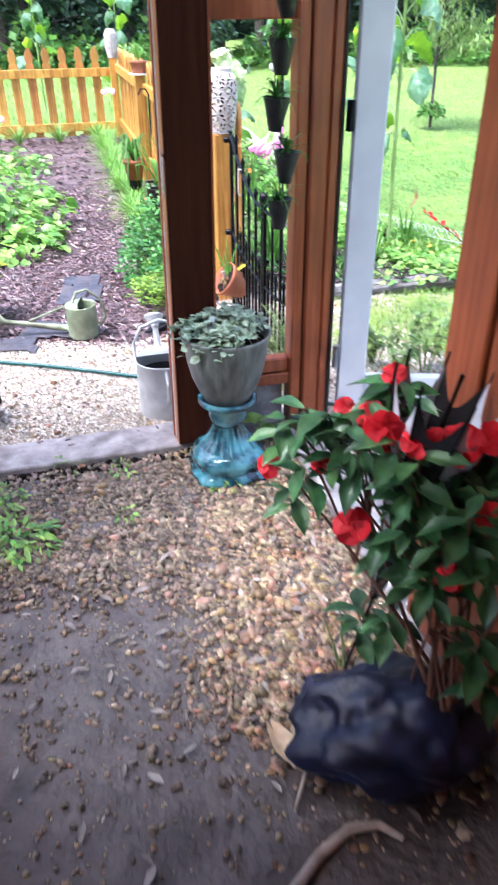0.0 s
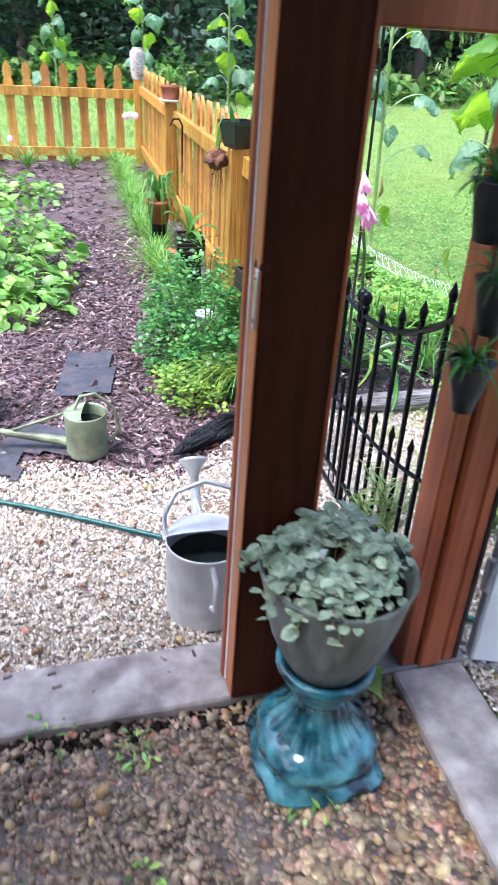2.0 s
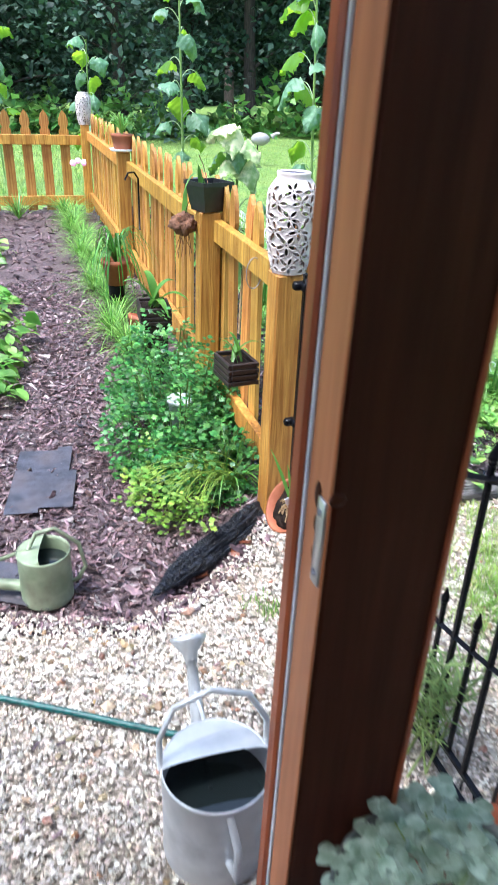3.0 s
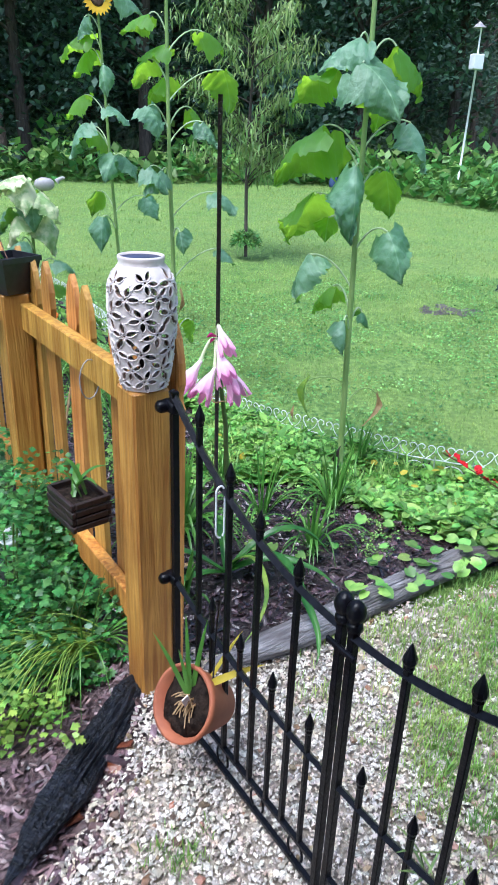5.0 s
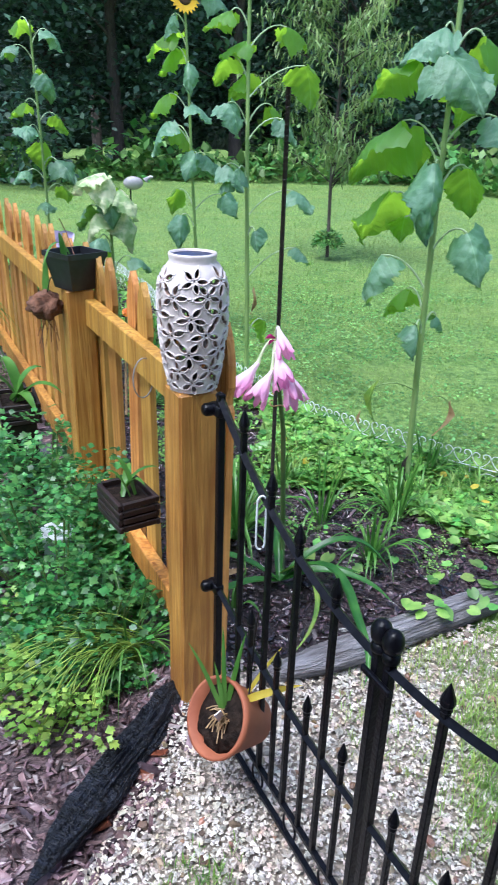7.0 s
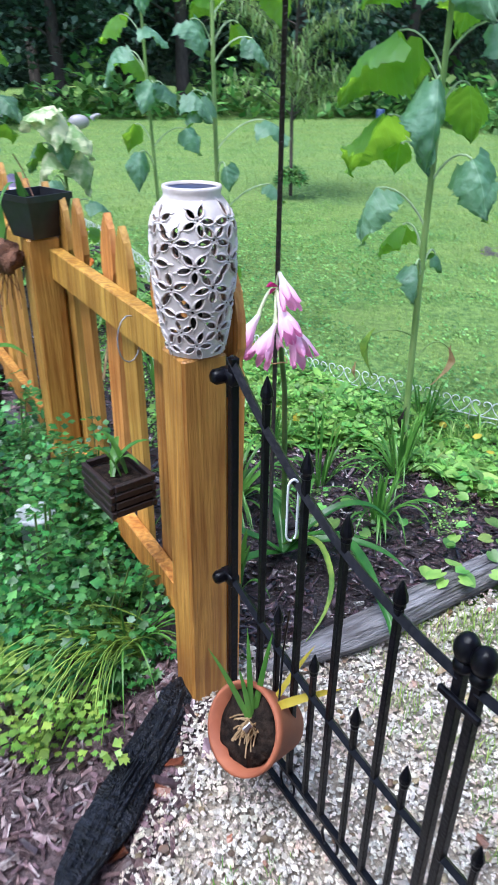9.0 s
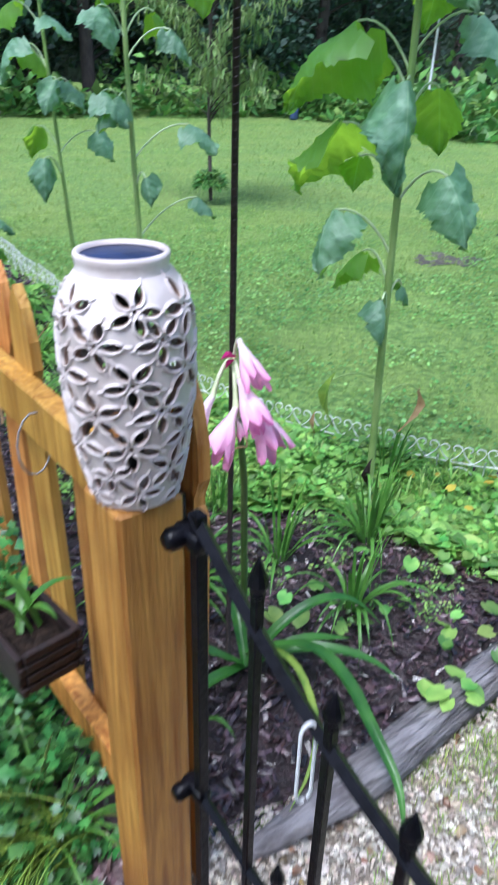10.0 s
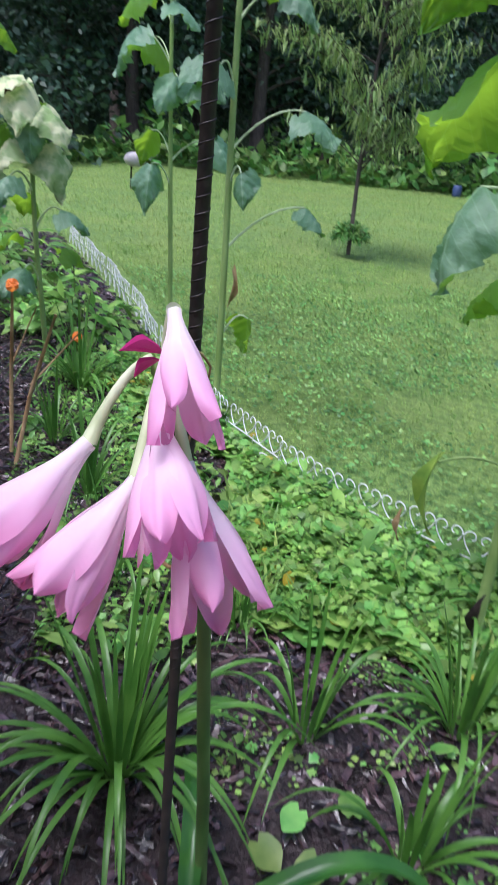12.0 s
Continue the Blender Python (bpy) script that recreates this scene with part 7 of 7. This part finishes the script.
part("cap", moved(ico(2), Matrix.Translation((-0.37, 0, 1.22)) @ Matrix.Scale(0.045, 4)), M_whitepaint, wp)
part("cross_bar", tube([(-0.75, 0, 0.52), (0.25, 0, 0.44)], 0.014, 6), M_birdgrey, wp)
bb = thing("blue_barrel", pose(7.8, 20.8, gz(7.8, 20.8)), "small blue barrel at the wood's edge", "barrel")
part("drum", lathe([(0, 0), (0.10, 0), (0.11, 0.05), (0.11, 0.22), (0.09, 0.26), (0, 0.26)], 20), M_blue, bb)

# ---- sapling ----
sap = thing("willow_sapling", pose(2.255, 10.78, gz(2.255, 10.78)), "young willow sapling with thin trunk and airy crown", "tree")
part("trunk", tube([(0, 0, 0), (-0.02, 0, 0.8), (0.0, 0, 1.6), (0.03, 0, 2.7)], [0.022, 0.02, 0.017, 0.008], 8), M_bark, sap)
rs = np.random.default_rng(50)
lm, lP, lY, lPi = [], [], [], []
for k in range(46):
    z = rs.uniform(0.75, 2.6)
    a = rs.uniform(0, 6.28)
    l = rs.uniform(0.4, 0.98) * (1.15 - 0.28 * abs(z - 1.5))
    end = np.array([l * math.cos(a), l * math.sin(a), z + rs.uniform(0.1, 0.55)])
    P = bend((0, 0, z), end, 0.06, 9)
    lm.append(tube(P, np.linspace(0.007, 0.002, 9), 5))
    for j in range(84):
        q = P[rs.integers(2, 9)] + rs.normal(0, 0.05, 3)
        lP.append(q), lY.append(rs.uniform(0, 6.28)), lPi.append(rs.normal(-0.7, 0.5))
for sh in lm:
    part("branch", sh, M_bark, sap)
part("crown", scatter(blade([0.01, 0.07, 0.09, 0.07, 0.03, 0.003], 0.1, 0.2, 3), mats_of(np.array(lP), np.array(lY), np.array(lPi), 0, rs.uniform(0.07, 0.13, len(lP)))), M_willow, sap, "narrow pale green leaves")
part("base_tuft", leaf_cloud(420, 0.17, 0.34, 0.06, blade(OVAL, 0.1, 0.2, 3), 0.3, 1, 77, 0, 0.4, 0.6), M_brush, sap, "leafy tuft at the foot")

# ---- the woods behind ----
def tree(x, y, h, r, n, seed):
    z0 = gz(x, y)
    th = thing("tree", pose(x, y, z0), "dark leafy woodland tree at the lawn's edge", "tree", "trees of the wood")
    q = np.random.default_rng(seed)
    part("trunk", tube([(0, 0, -0.1), (q.normal(0, 0.1), 0, h * 0.35), (q.normal(0, 0.3), q.normal(0, 0.2), h * 0.9)], [0.2, 0.15, 0.05], 9), M_bark, th)
    cs = []
    for k in range(16):
        zz = q.uniform(0.12, 0.95) * h
        a = q.uniform(0, 6.28)
        rr = r * q.uniform(0.5, 1.0) * (1.1 - 0.5 * zz / h)
        c = np.array([rr * math.cos(a), rr * math.sin(a), zz + 0.3])
        cs.append(c)
        part("limb", tube(bend((0, 0, zz * 0.85), tuple(c), 0.15, 6), np.linspace(0.05, 0.015, 6), 5), M_bark, th)
    cs = np.array(cs)
    i = q.integers(0, len(cs), n)
    P = cs[i] + q.normal(0, 1, (n, 3)) * np.array([0.75, 0.75, 0.6]) * r * 0.32
    P[:, 2] = np.maximum(P[:, 2], 0.1)
    part("crown", scatter(LEAFLET, mats_of(P, q.uniform(0, 6.28, n), q.normal(-0.2, 0.5, n), q.normal(0, 0.5, n), q.uniform(0.13, 0.28, n))), M_wood_leaf, th)


k = 0
for row, (y0, step, hh) in enumerate(((24.0, 3.4, 7.5), (28.0, 3.8, 10.0), (33.0, 4.2, 12.0))):
    x = -34.0 + row * 1.7
    while x < 36:
        rr = random.Random(k)
        tree(x + rr.uniform(-0.8, 0.8), y0 + rr.uniform(-1, 1) + (0.08 * x if x < 0 else -0.05 * x), hh * rr.uniform(0.85, 1.15), 2.6 * rr.uniform(0.85, 1.2), 6000 if -13 < x < 16 else 500, k)
        x += step
        k += 1

# added sheet that hides the sky, coloured as the shade deep in the woods
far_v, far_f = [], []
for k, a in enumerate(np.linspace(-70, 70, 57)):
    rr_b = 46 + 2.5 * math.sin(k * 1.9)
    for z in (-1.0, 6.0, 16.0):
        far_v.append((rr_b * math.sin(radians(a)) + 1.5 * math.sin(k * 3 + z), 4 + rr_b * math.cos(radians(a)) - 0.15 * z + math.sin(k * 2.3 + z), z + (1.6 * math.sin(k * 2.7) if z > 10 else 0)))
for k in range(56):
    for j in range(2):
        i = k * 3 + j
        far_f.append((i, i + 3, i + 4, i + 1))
M_deep = surf("woods_shade", (0.010, 0.024, 0.014), (0.03, 0.06, 0.032), rough=0.8, scale=1.6, bump=1.0, bscale=3, bdist=0.5)
tagged(make("backdrop", (far_v, far_f), M_deep), "dark sheet added behind the trees as shaded woods", "woods", kind="structure")

# ---- small stuff on the ground ----
def stuff(name, shape, mat, label, cat, smooth=True):
    return tagged(make(name, shape, mat, None, smooth), label, cat, kind="stuff")


pebble_t = ico(2)
pebble_lo = ico(1)


def pebbles(P, size, tmpl, sink=0.3, jitter=0.0):
    n = len(P)
    s = size * np.exp(rng.normal(0, 0.28, n))
    S = np.stack([s * rng.uniform(0.85, 1.35, n), s * rng.uniform(0.7, 1.0, n), s * rng.uniform(0.45, 0.75, n)], 1)
    Q = np.concatenate([P, (ground_z(P[:, 0], P[:, 1]) + S[:, 2] * (1 - sink))[:, None]], 1)
    return scatter(tmpl, mats_of(Q, rng.uniform(0, 6.28, n), rng.normal(0, 0.25, n), rng.normal(0, 0.25, n), S), jitter)


def to_uv(x, y):
    c, s = math.cos(radians(GYAW)), math.sin(radians(GYAW))
    return (x - JX) * c + (y - JY) * s, -(x - JX) * s + (y - JY) * c


def pebble_chance(x, y):
    """Thick under the sill and along the side, worn away on the trodden way in."""
    u, v = to_uv(x, y)
    wob = 0.15 * np.sin(5 * u + 1) + 0.1 * np.sin(9 * v)
    front = smoothstep(-0.95, -0.45, v + wob * 0.5)
    right = smoothstep(-0.30, 0.10, u + 0.18 * (v + 1.0) + wob * 0.4) * smoothstep(-1.55, -1.05, v)
    return np.clip(0.09 + np.maximum(front * 0.9, right), 0, 1) * smoothstep(-1.9, -1.2, v + 0.3 * u)


INNER = [gh(-1.5, 0.0), gh(0.41, 0.0), gh(0.41, -1.9), gh(-1.5, -1.9)]
Pp = fall_off(sprinkle(INNER, 32000), pebble_chance)
near = np.argsort(np.hypot(Pp[:, 0] - 0.02, Pp[:, 1] - 2.0))
rest = Pp[near[260:]]
ru, rv = to_uv(rest[:, 0], rest[:, 1])
muddy = rng.random(len(rest)) < 0.9 * (1 - smoothstep(-0.25, 0.22, ru + 0.15 * np.sin(4 * rv)))
stuff("pebbles", pebbles(rest[~muddy], 0.0092, pebble_lo, 0.25, 0.10), M_pebble, "rounded tan and cream river pebbles on the mud", "pebbles")
stuff("pebbles", pebbles(rest[muddy], 0.0078, pebble_lo, 0.4, 0.10), M_mudpebble, "mud-stained brown pebbles trodden into the floor", "pebbles")
Pg = fall_off(sprinkle(INNER, 15000), lambda x, y: 0.10 + 0.6 * pebble_chance(x, y))
stuff("grit", pebbles(Pg, 0.0045, pebble_lo, 0.2, 0.08), M_pebble, "small grit between the pebbles", "grit")

Pw = sprinkle(WHITE, 125000)
Pw = fall_off(Pw, lambda x, y: (smoothstep(-2.6, -1.6, x) * 0.6 + 0.4) * (1 - 0.6 * smoothstep(0.5, 1.0, x) * smoothstep(2.9, 3.6, y)))
uu, vv = to_uv(Pw[:, 0], Pw[:, 1])
Pw = Pw[(vv > 0.17) | (uu > 0.62)]
Pw = Pw[~((np.hypot(Pw[:, 0] + 0.305, Pw[:, 1] - 2.745) < 0.1))]
Pt_ = sprinkle(WHITE, 1500)
ut, vt = to_uv(Pt_[:, 0], Pt_[:, 1])
stuff("tan_stones", pebbles(Pt_[(vt > 0.17) | (ut > 0.62)], 0.0088, pebble_lo, 0.2, 0.14), M_pebble, "larger tan stones among the pale gravel", "stones", False)
stuff("white_gravel", pebbles(Pw, 0.0046, STONE, 0.1, 0.16), M_white, "pale crushed gravel covering the path", "gravel", False)

chip_t = box(-0.5, 0.5, -0.16, 0.16, -0.05, 0.05, 0)


def chips(P, size, lift=0.004):
    n = len(P)
    S = np.stack([size * rng.uniform(0.6, 1.9, n), size * rng.uniform(0.6, 1.3, n), size * rng.uniform(0.4, 1.0, n)], 1)
    return scatter(chip_t, mats_of(lift_to(P, lift), rng.uniform(0, 6.28, n), rng.normal(0, 0.28, n), rng.normal(0, 0.35, n), S), 0.06)


mid = [(-2.153, 3.254), (-1.367, 3.25), (-0.97, 3.381), (-0.526, 3.357), (-0.325, 3.526), (-0.15, 3.95), (-1.189, 7.7), (-2.439, 6.773)]
stuff("mulch_chips", chips(sprinkle(mid, 20000), 0.021), M_chip, "damp brown bark chips along the garden path", "mulch", False)
stuff("mulch_chips", chips(sprinkle(MULCH, 9000), 0.04), M_chip, "brown bark chips over the garden", "mulch", False)
stuff("mulch_chips", chips(sprinkle(BED, 17000), 0.025, 0.006), M_bedchip, "dark wet bark chips in the flower bed", "mulch", False)

def clumpy(P, f, cut):
    """Keeps places in drifts: where a slow noise is above the cut."""
    q = np.array([noise.noise(Vector((x * f, y * f, 5.5))) for x, y in P])
    return P[q + rng.normal(0, 0.12, len(P)) > cut]


M_redbark = surf("wet_red_bark", (0.07, 0.020, 0.011), (0.17, 0.052, 0.024), rough=0.35, scale=30, bump=0.4, rnd=0.4)
stuff("bark_flakes", chips(sprinkle([(-0.46, 3.60), (-0.40, 3.52), (-0.27, 3.66), (-0.20, 3.86), (-0.25, 3.87)], 9), 0.045, 0.008), M_redbark, "wet red-brown bark flakes beside the charred log", "bark", False)
M_clover = surf("clover_leaves", (0.10, 0.27, 0.06), (0.27, 0.49, 0.13), rough=0.4, scale=3, bump=0, rnd=0.5, hue=0.02, leaf=0.3)
# lawn blades, thick near the camera's way and thin far off
LAWN = [(1.045, 5.389), (2.025, 4.786), (4.521, 4.24), (5.62, 8.728), (1.731, 10.736), (-0.137, 10.565), (0.249, 8.283), (0.576, 6.358)]
tuft = join(*[strap(bend((0, 0, 0), (0.4 * math.cos(a), 0.4 * math.sin(a), 0.72), 0.15, 3), 0.075, crease=2) for a in (0.3, 2.4, 4.5)])
Pl = sprinkle(LAWN, 52000)
Pl = Pl[~inside_poly(Pl + rng.normal(0, 0.08, Pl.shape), MUDDY) | (rng.random(len(Pl)) < 0.3)]
stuff("grass", scatter(tuft, mats_of(lift_to(Pl, -0.032), rng.uniform(0, 6.28, len(Pl)), 0, 0, 0.8 * rng.uniform(0.018, 0.042, len(Pl)))), M_grass, "short mown grass of the lawn", "grass")
Pk = sprinkle(LAWN, 42000)
Pk = clumpy(Pk[Pk[:, 1] < 9.5], 2.0, -0.08)
nk = len(Pk)
Qk = lift_to(Pk, -0.012)
Qk[:, 2] += rng.uniform(0, 0.014, nk)
stuff("clover", scatter(LEAFLET, mats_of(Qk, rng.uniform(0, 6.28, nk), rng.normal(0, 0.35, nk), rng.normal(0, 0.35, nk), rng.uniform(0.014, 0.03, nk))), M_clover, "clover leaves mixed into the lawn", "clover")
LAWN2 = [(0.343, 8.188), (5.546, 6.156), (13, 14), (12, 22), (-6, 22), (-1.27, 11.175)]
Pl = sprinkle(LAWN2, 30000)
stuff("grass", scatter(tuft, mats_of(lift_to(Pl, -0.032), rng.uniform(0, 6.28, len(Pl)), 0, 0, rng.uniform(0.04, 0.075, len(Pl)))), M_grass, "mown grass of the far lawn", "grass")
EDGE = [(0.467, 3.512), (1.509, 3.119), (2.415, 4.022), (1.919, 4.318), (1.023, 4.205), (0.624, 4.074)]
Pl = fall_off(clumpy(sprinkle(EDGE, 5200), 3.0, -0.02), lambda x, y: 0.25 + 0.75 * smoothstep(0.5, 1.1, x))
stuff("grass", scatter(tuft, mats_of(lift_to(Pl, -0.004), rng.uniform(0, 6.28, len(Pl)), 0, 0, rng.uniform(0.03, 0.07, len(Pl)))), M_grass, "grass and weeds creeping over the gravel", "grass")
FARL = [(-9, 10.2), (-2.14, 11.139), (-1.162, 11.87), (-4, 22), (-14, 22)]
Pl = sprinkle(FARL, 9000)
stuff("grass", scatter(tuft, mats_of(lift_to(Pl, -0.032), rng.uniform(0, 6.28, len(Pl)), 0, 0, rng.uniform(0.08, 0.16, len(Pl)))), M_grass, "grass beyond the far fence", "grass")

PATCH = np.concatenate([np.array(c) + rng.normal(0, 1, (k_, 2)) * np.array(w_) for c, k_, w_ in (((0.699, 3.771), 900, (0.10, 0.12)), ((0.537, 3.492), 700, (0.09, 0.12)), ((1, 3.989), 900, (0.13, 0.09)), ((1.064, 3.5), 1300, (0.10, 0.16)), ((0.322, 3.798), 70, (0.05, 0.06)), ((-0.158, 3.476), 60, (0.04, 0.03)), ((0.574, 4.028), 160, (0.12, 0.04)))])
stuff("grass", scatter(tuft, mats_of(lift_to(PATCH, -0.002), rng.uniform(0, 6.28, len(PATCH)), 0, 0, rng.uniform(0.02, 0.05, len(PATCH)))), M_grass, "patches of grass growing through the gravel", "grass")
# ground cover between edging and mulch
round_t = blade(ROUND, 0.06, 0.05, 5)
SIDE = [(-0.048, 5.087), (0.296, 5.03), (0.467, 5.978), (0.158, 7.131), (-0.178, 7.324), (-0.241, 5.994)]
COVER = [(0.516, 5.976), (0.3, 5.22), (0.789, 5.016), (1.029, 4.582), (1.223, 4.293), (1.92, 4.412), (1.727, 4.796), (1.092, 5.292), (0.661, 5.877), (0.213, 7.322), (-0.002, 6.751)]


def low_leaves(P, tmpl, size, zmax, pitch=0.25):
    m = len(P)
    Q = lift_to(P, 0.0)
    drift = np.array([0.5 + noise.noise(Vector((x * 2.1, y * 2.1, 9.1))) for x, y in P])
    Q[:, 2] += rng.uniform(0.08, 1.0, m) * zmax * np.clip(drift, 0.15, 1.2)
    return scatter(tmpl, mats_of(Q, rng.uniform(0, 6.28, m), rng.normal(0.0, pitch, m), rng.normal(0, pitch, m), size * np.exp(rng.normal(0, 0.35, m))))


stuff("ground_cover", low_leaves(clumpy(sprinkle(COVER, 6200), 2.4, -0.12), round_t, 0.036, 0.13), M_cover, "round-leaved green ground cover in the bed", "ground cover")
stuff("ground_cover", low_leaves(clumpy(sprinkle(COVER, 5200), 3.1, -0.08), blade(OVAL, 0.1, 0.25, 3), 0.036, 0.14, 0.45), M_bean, "mixed narrow-leaved weeds in the bed", "weeds")
stuff("ground_cover", low_leaves(clumpy(sprinkle(COVER, 3600), 2.0, -0.1), tri, 0.042, 0.16, 0.35), M_bean, "small lobed weeds in the bed", "weeds")
Pt = clumpy(sprinkle(COVER, 900), 2.8, 0.05)
stuff("ground_cover", scatter(tuft, mats_of(lift_to(Pt, -0.005), rng.uniform(0, 6.28, len(Pt)), 0, 0, rng.uniform(0.06, 0.16, len(Pt)))), M_grass, "thin grass tufts in the bed", "grass")
BARE = [(0.629, 4.404), (1.026, 4.44), (0.934, 4.821), (0.586, 4.737), (0.336, 4.602)]
Pc = np.concatenate([sprinkle(BARE, 14), sprinkle([(0.525, 4.076), (1.321, 4.196), (1.622, 4.422), (0.629, 4.357)], 70)])
n = len(Pc)
Qc = lift_to(Pc, 0.0)
Qc[:, 2] += rng.uniform(0.02, 0.06, n) + 0.05 * (Pc[:, 1] < 4.42) * (Pc[:, 0] < 1.2)
stuff("ground_cover", scatter(round_t, mats_of(Qc, rng.uniform(0, 6.28, n), rng.normal(-0.1, 0.25, n), rng.normal(0, 0.25, n), rng.uniform(0.03, 0.055, n))), M_cover, "scattered round leaves over the mulch and log", "ground cover")
Pc = sprinkle(COVER, 80)
n = len(Pc)
Qc = lift_to(Pc, 0.06)
Ps = clumpy(sprinkle(SIDE, 3000), 3.0, 0.0)
stuff("ground_cover", low_leaves(Ps, blade(OVAL, 0.1, 0.25, 3), 0.034, 0.10, 0.45), M_cover, "low weeds in the bed behind the lily", "weeds")
Ps = clumpy(sprinkle(SIDE, 1800), 2.2, 0.0)
stuff("ground_cover", low_leaves(Ps, tri, 0.026, 0.10, 0.4), M_bean, "small lobed weeds behind the lily", "weeds")
Ps = clumpy(sprinkle([(0.287, 4.603), (0.629, 4.404), (1.126, 4.437), (0.985, 4.915), (0.347, 5.123)], 900), 5.0, 0.05)
stuff("ground_cover", low_leaves(Ps, tri, 0.02, 0.05, 0.3), M_cover, "small seedlings on the dark mulch", "weeds")
stuff("yellow_leaves", scatter(round_t, mats_of(Qc, rng.uniform(0, 6.28, n), rng.normal(0, 0.3, n), rng.normal(0, 0.3, n), rng.uniform(0.016, 0.034, n))), M_yellow, "a few yellowed leaves in the ground cover", "fallen leaves")

# weeds on the greenhouse floor
for k, (x, y, rad, cnt, sz) in enumerate(((-0.66, 1.84, 0.13, 150, 0.034), (-0.78, 2.05, 0.10, 60, 0.03), (-0.40, 2.26, 0.05, 22, 0.024), (-0.33, 1.98, 0.035, 16, 0.022), (-0.60, 2.28, 0.06, 20, 0.022), (-0.02, 2.16, 0.05, 20, 0.022))):
    w_ = thing("weed", pose(x, y, 0.0), "small green weeds sprouting among the pebbles", "weed", "weeds on the greenhouse floor")
    part("leaves", leaf_cloud(cnt, rad, 0.05, sz, blade(OVAL, 0.1, 0.2, 3), 0.4, 1, 400 + k, 0, 0.5), M_cover, w_)

# litter: bark flakes and dry leaves on mud and gravel
LIT = [gh(-0.6, -0.6), gh(0.35, -0.6), gh(0.4, -1.6), gh(-0.6, -1.6)]
Pf = sprinkle(LIT, 90)
n = len(Pf)
stuff("leaf_litter", scatter(blade(OVAL, 0.3, -0.1, 3), mats_of(lift_to(Pf, 0.012), rng.uniform(0, 6.28, n), rng.normal(0, 0.15, n), rng.normal(0, 0.3, n), rng.uniform(0.012, 0.045, n))), M_litter, "small dry leaf fragments on the mud", "leaf litter")
Pf = np.concatenate([sprinkle([(-1.1, 2.7), (-0.4, 2.7), (-0.18, 3.334), (-0.97, 3.343)], 24), sprinkle([gh(-0.7, 0.02), gh(-0.02, 0.02), gh(-0.02, 0.17), gh(-0.7, 0.17)], 9)])
n = len(Pf)
uu, vv = to_uv(Pf[:, 0], Pf[:, 1])
Qf = lift_to(Pf, 0.02)
Qf[:, 2] = np.where((vv < 0.185) & (vv > 0), 0.033, Qf[:, 2])
stuff("leaf_litter", scatter(chip_t, mats_of(Qf, rng.uniform(0, 6.28, n), 0, 0, rng.uniform(0.008, 0.024, n))), M_chip, "stray bark chips on gravel and sill", "leaf litter", False)

SOILY = [gh(-1.4, -0.004), gh(0.2, -0.004), gh(0.2, -0.05), gh(-1.4, -0.05)]
Pf = sprinkle(SOILY, 1100)
stuff("soil_crumbs", pebbles(Pf, 0.0065, pebble_lo, 0.3, 0.2), M_soil, "dark wet soil crumbs along the sill", "soil")

# brush at the foot of the woods
BR = [(-16, 21.5), (14, 21.5), (16, 24), (-16, 24.5)]
Pb = np.concatenate([sprinkle(BR, 7000), sprinkle([(9, 15.5), (16, 15), (16, 22), (8, 22)], 4500), sprinkle([(-18, 19.5), (-7, 21.5), (-3, 23), (-18, 26)], 5000)])
n = len(Pb)
Qb = lift_to(Pb, 0.0)
Qb[:, 2] += rng.uniform(0, 1, n) ** 1.6 * (0.7 + 0.5 * np.sin(Pb[:, 0] * 1.7) + 0.4 * np.sin(Pb[:, 0] * 4.1 + Pb[:, 1]))
stuff("undergrowth", scatter(LEAFLET, mats_of(Qb, rng.uniform(0, 6.28, n), rng.normal(0.5, 0.5, n), rng.normal(0, 0.4, n), rng.uniform(0.16, 0.4, n))), M_brush, "tangled green undergrowth along the woods", "undergrowth")

M_pebble_piece = surf("single_river_pebbles", (0.16, 0.112, 0.070), (0.38, 0.29, 0.203), rough=0.4, scale=3, bump=0.1, rnd=0.55, hue=0.035, source="object", stain=(0.28, 0.14, 0.055), stain_scale=2, stain_amount=0.6)
# the pebbles nearest the way, each a piece of the floor
r10 = np.random.default_rng(12)
variants = []
for k in range(6):
    V, F = pebble_t
    d_ = np.array([noise.noise(Vector(p) * 1.4 + Vector((k * 3.1, 0, 0))) for p in V])
    me = make("pebble", (V * (1 + 0.16 * d_)[:, None], F), M_pebble_piece).data
    variants.append(me)
for ob in [o for o in scene.objects if o.name.startswith("pebble") and o.data in variants]:
    bpy.data.objects.remove(ob)
for k, i in enumerate(near[:260]):
    x, y = Pp[i]
    s_ = 0.0094 * math.exp(r10.normal(0, 0.22))
    o = new("pebble", variants[k % 6])
    o.parent = fl
    sz = (s_ * r10.uniform(0.9, 1.35), s_ * r10.uniform(0.75, 1.0), s_ * r10.uniform(0.5, 0.75))
    o.matrix_basis = pose(x, y, sz[2] * 0.7 + 0.004, r10.normal(0, 12), r10.normal(0, 12), r10.uniform(0, 360)) @ Matrix.Diagonal((*sz, 1))
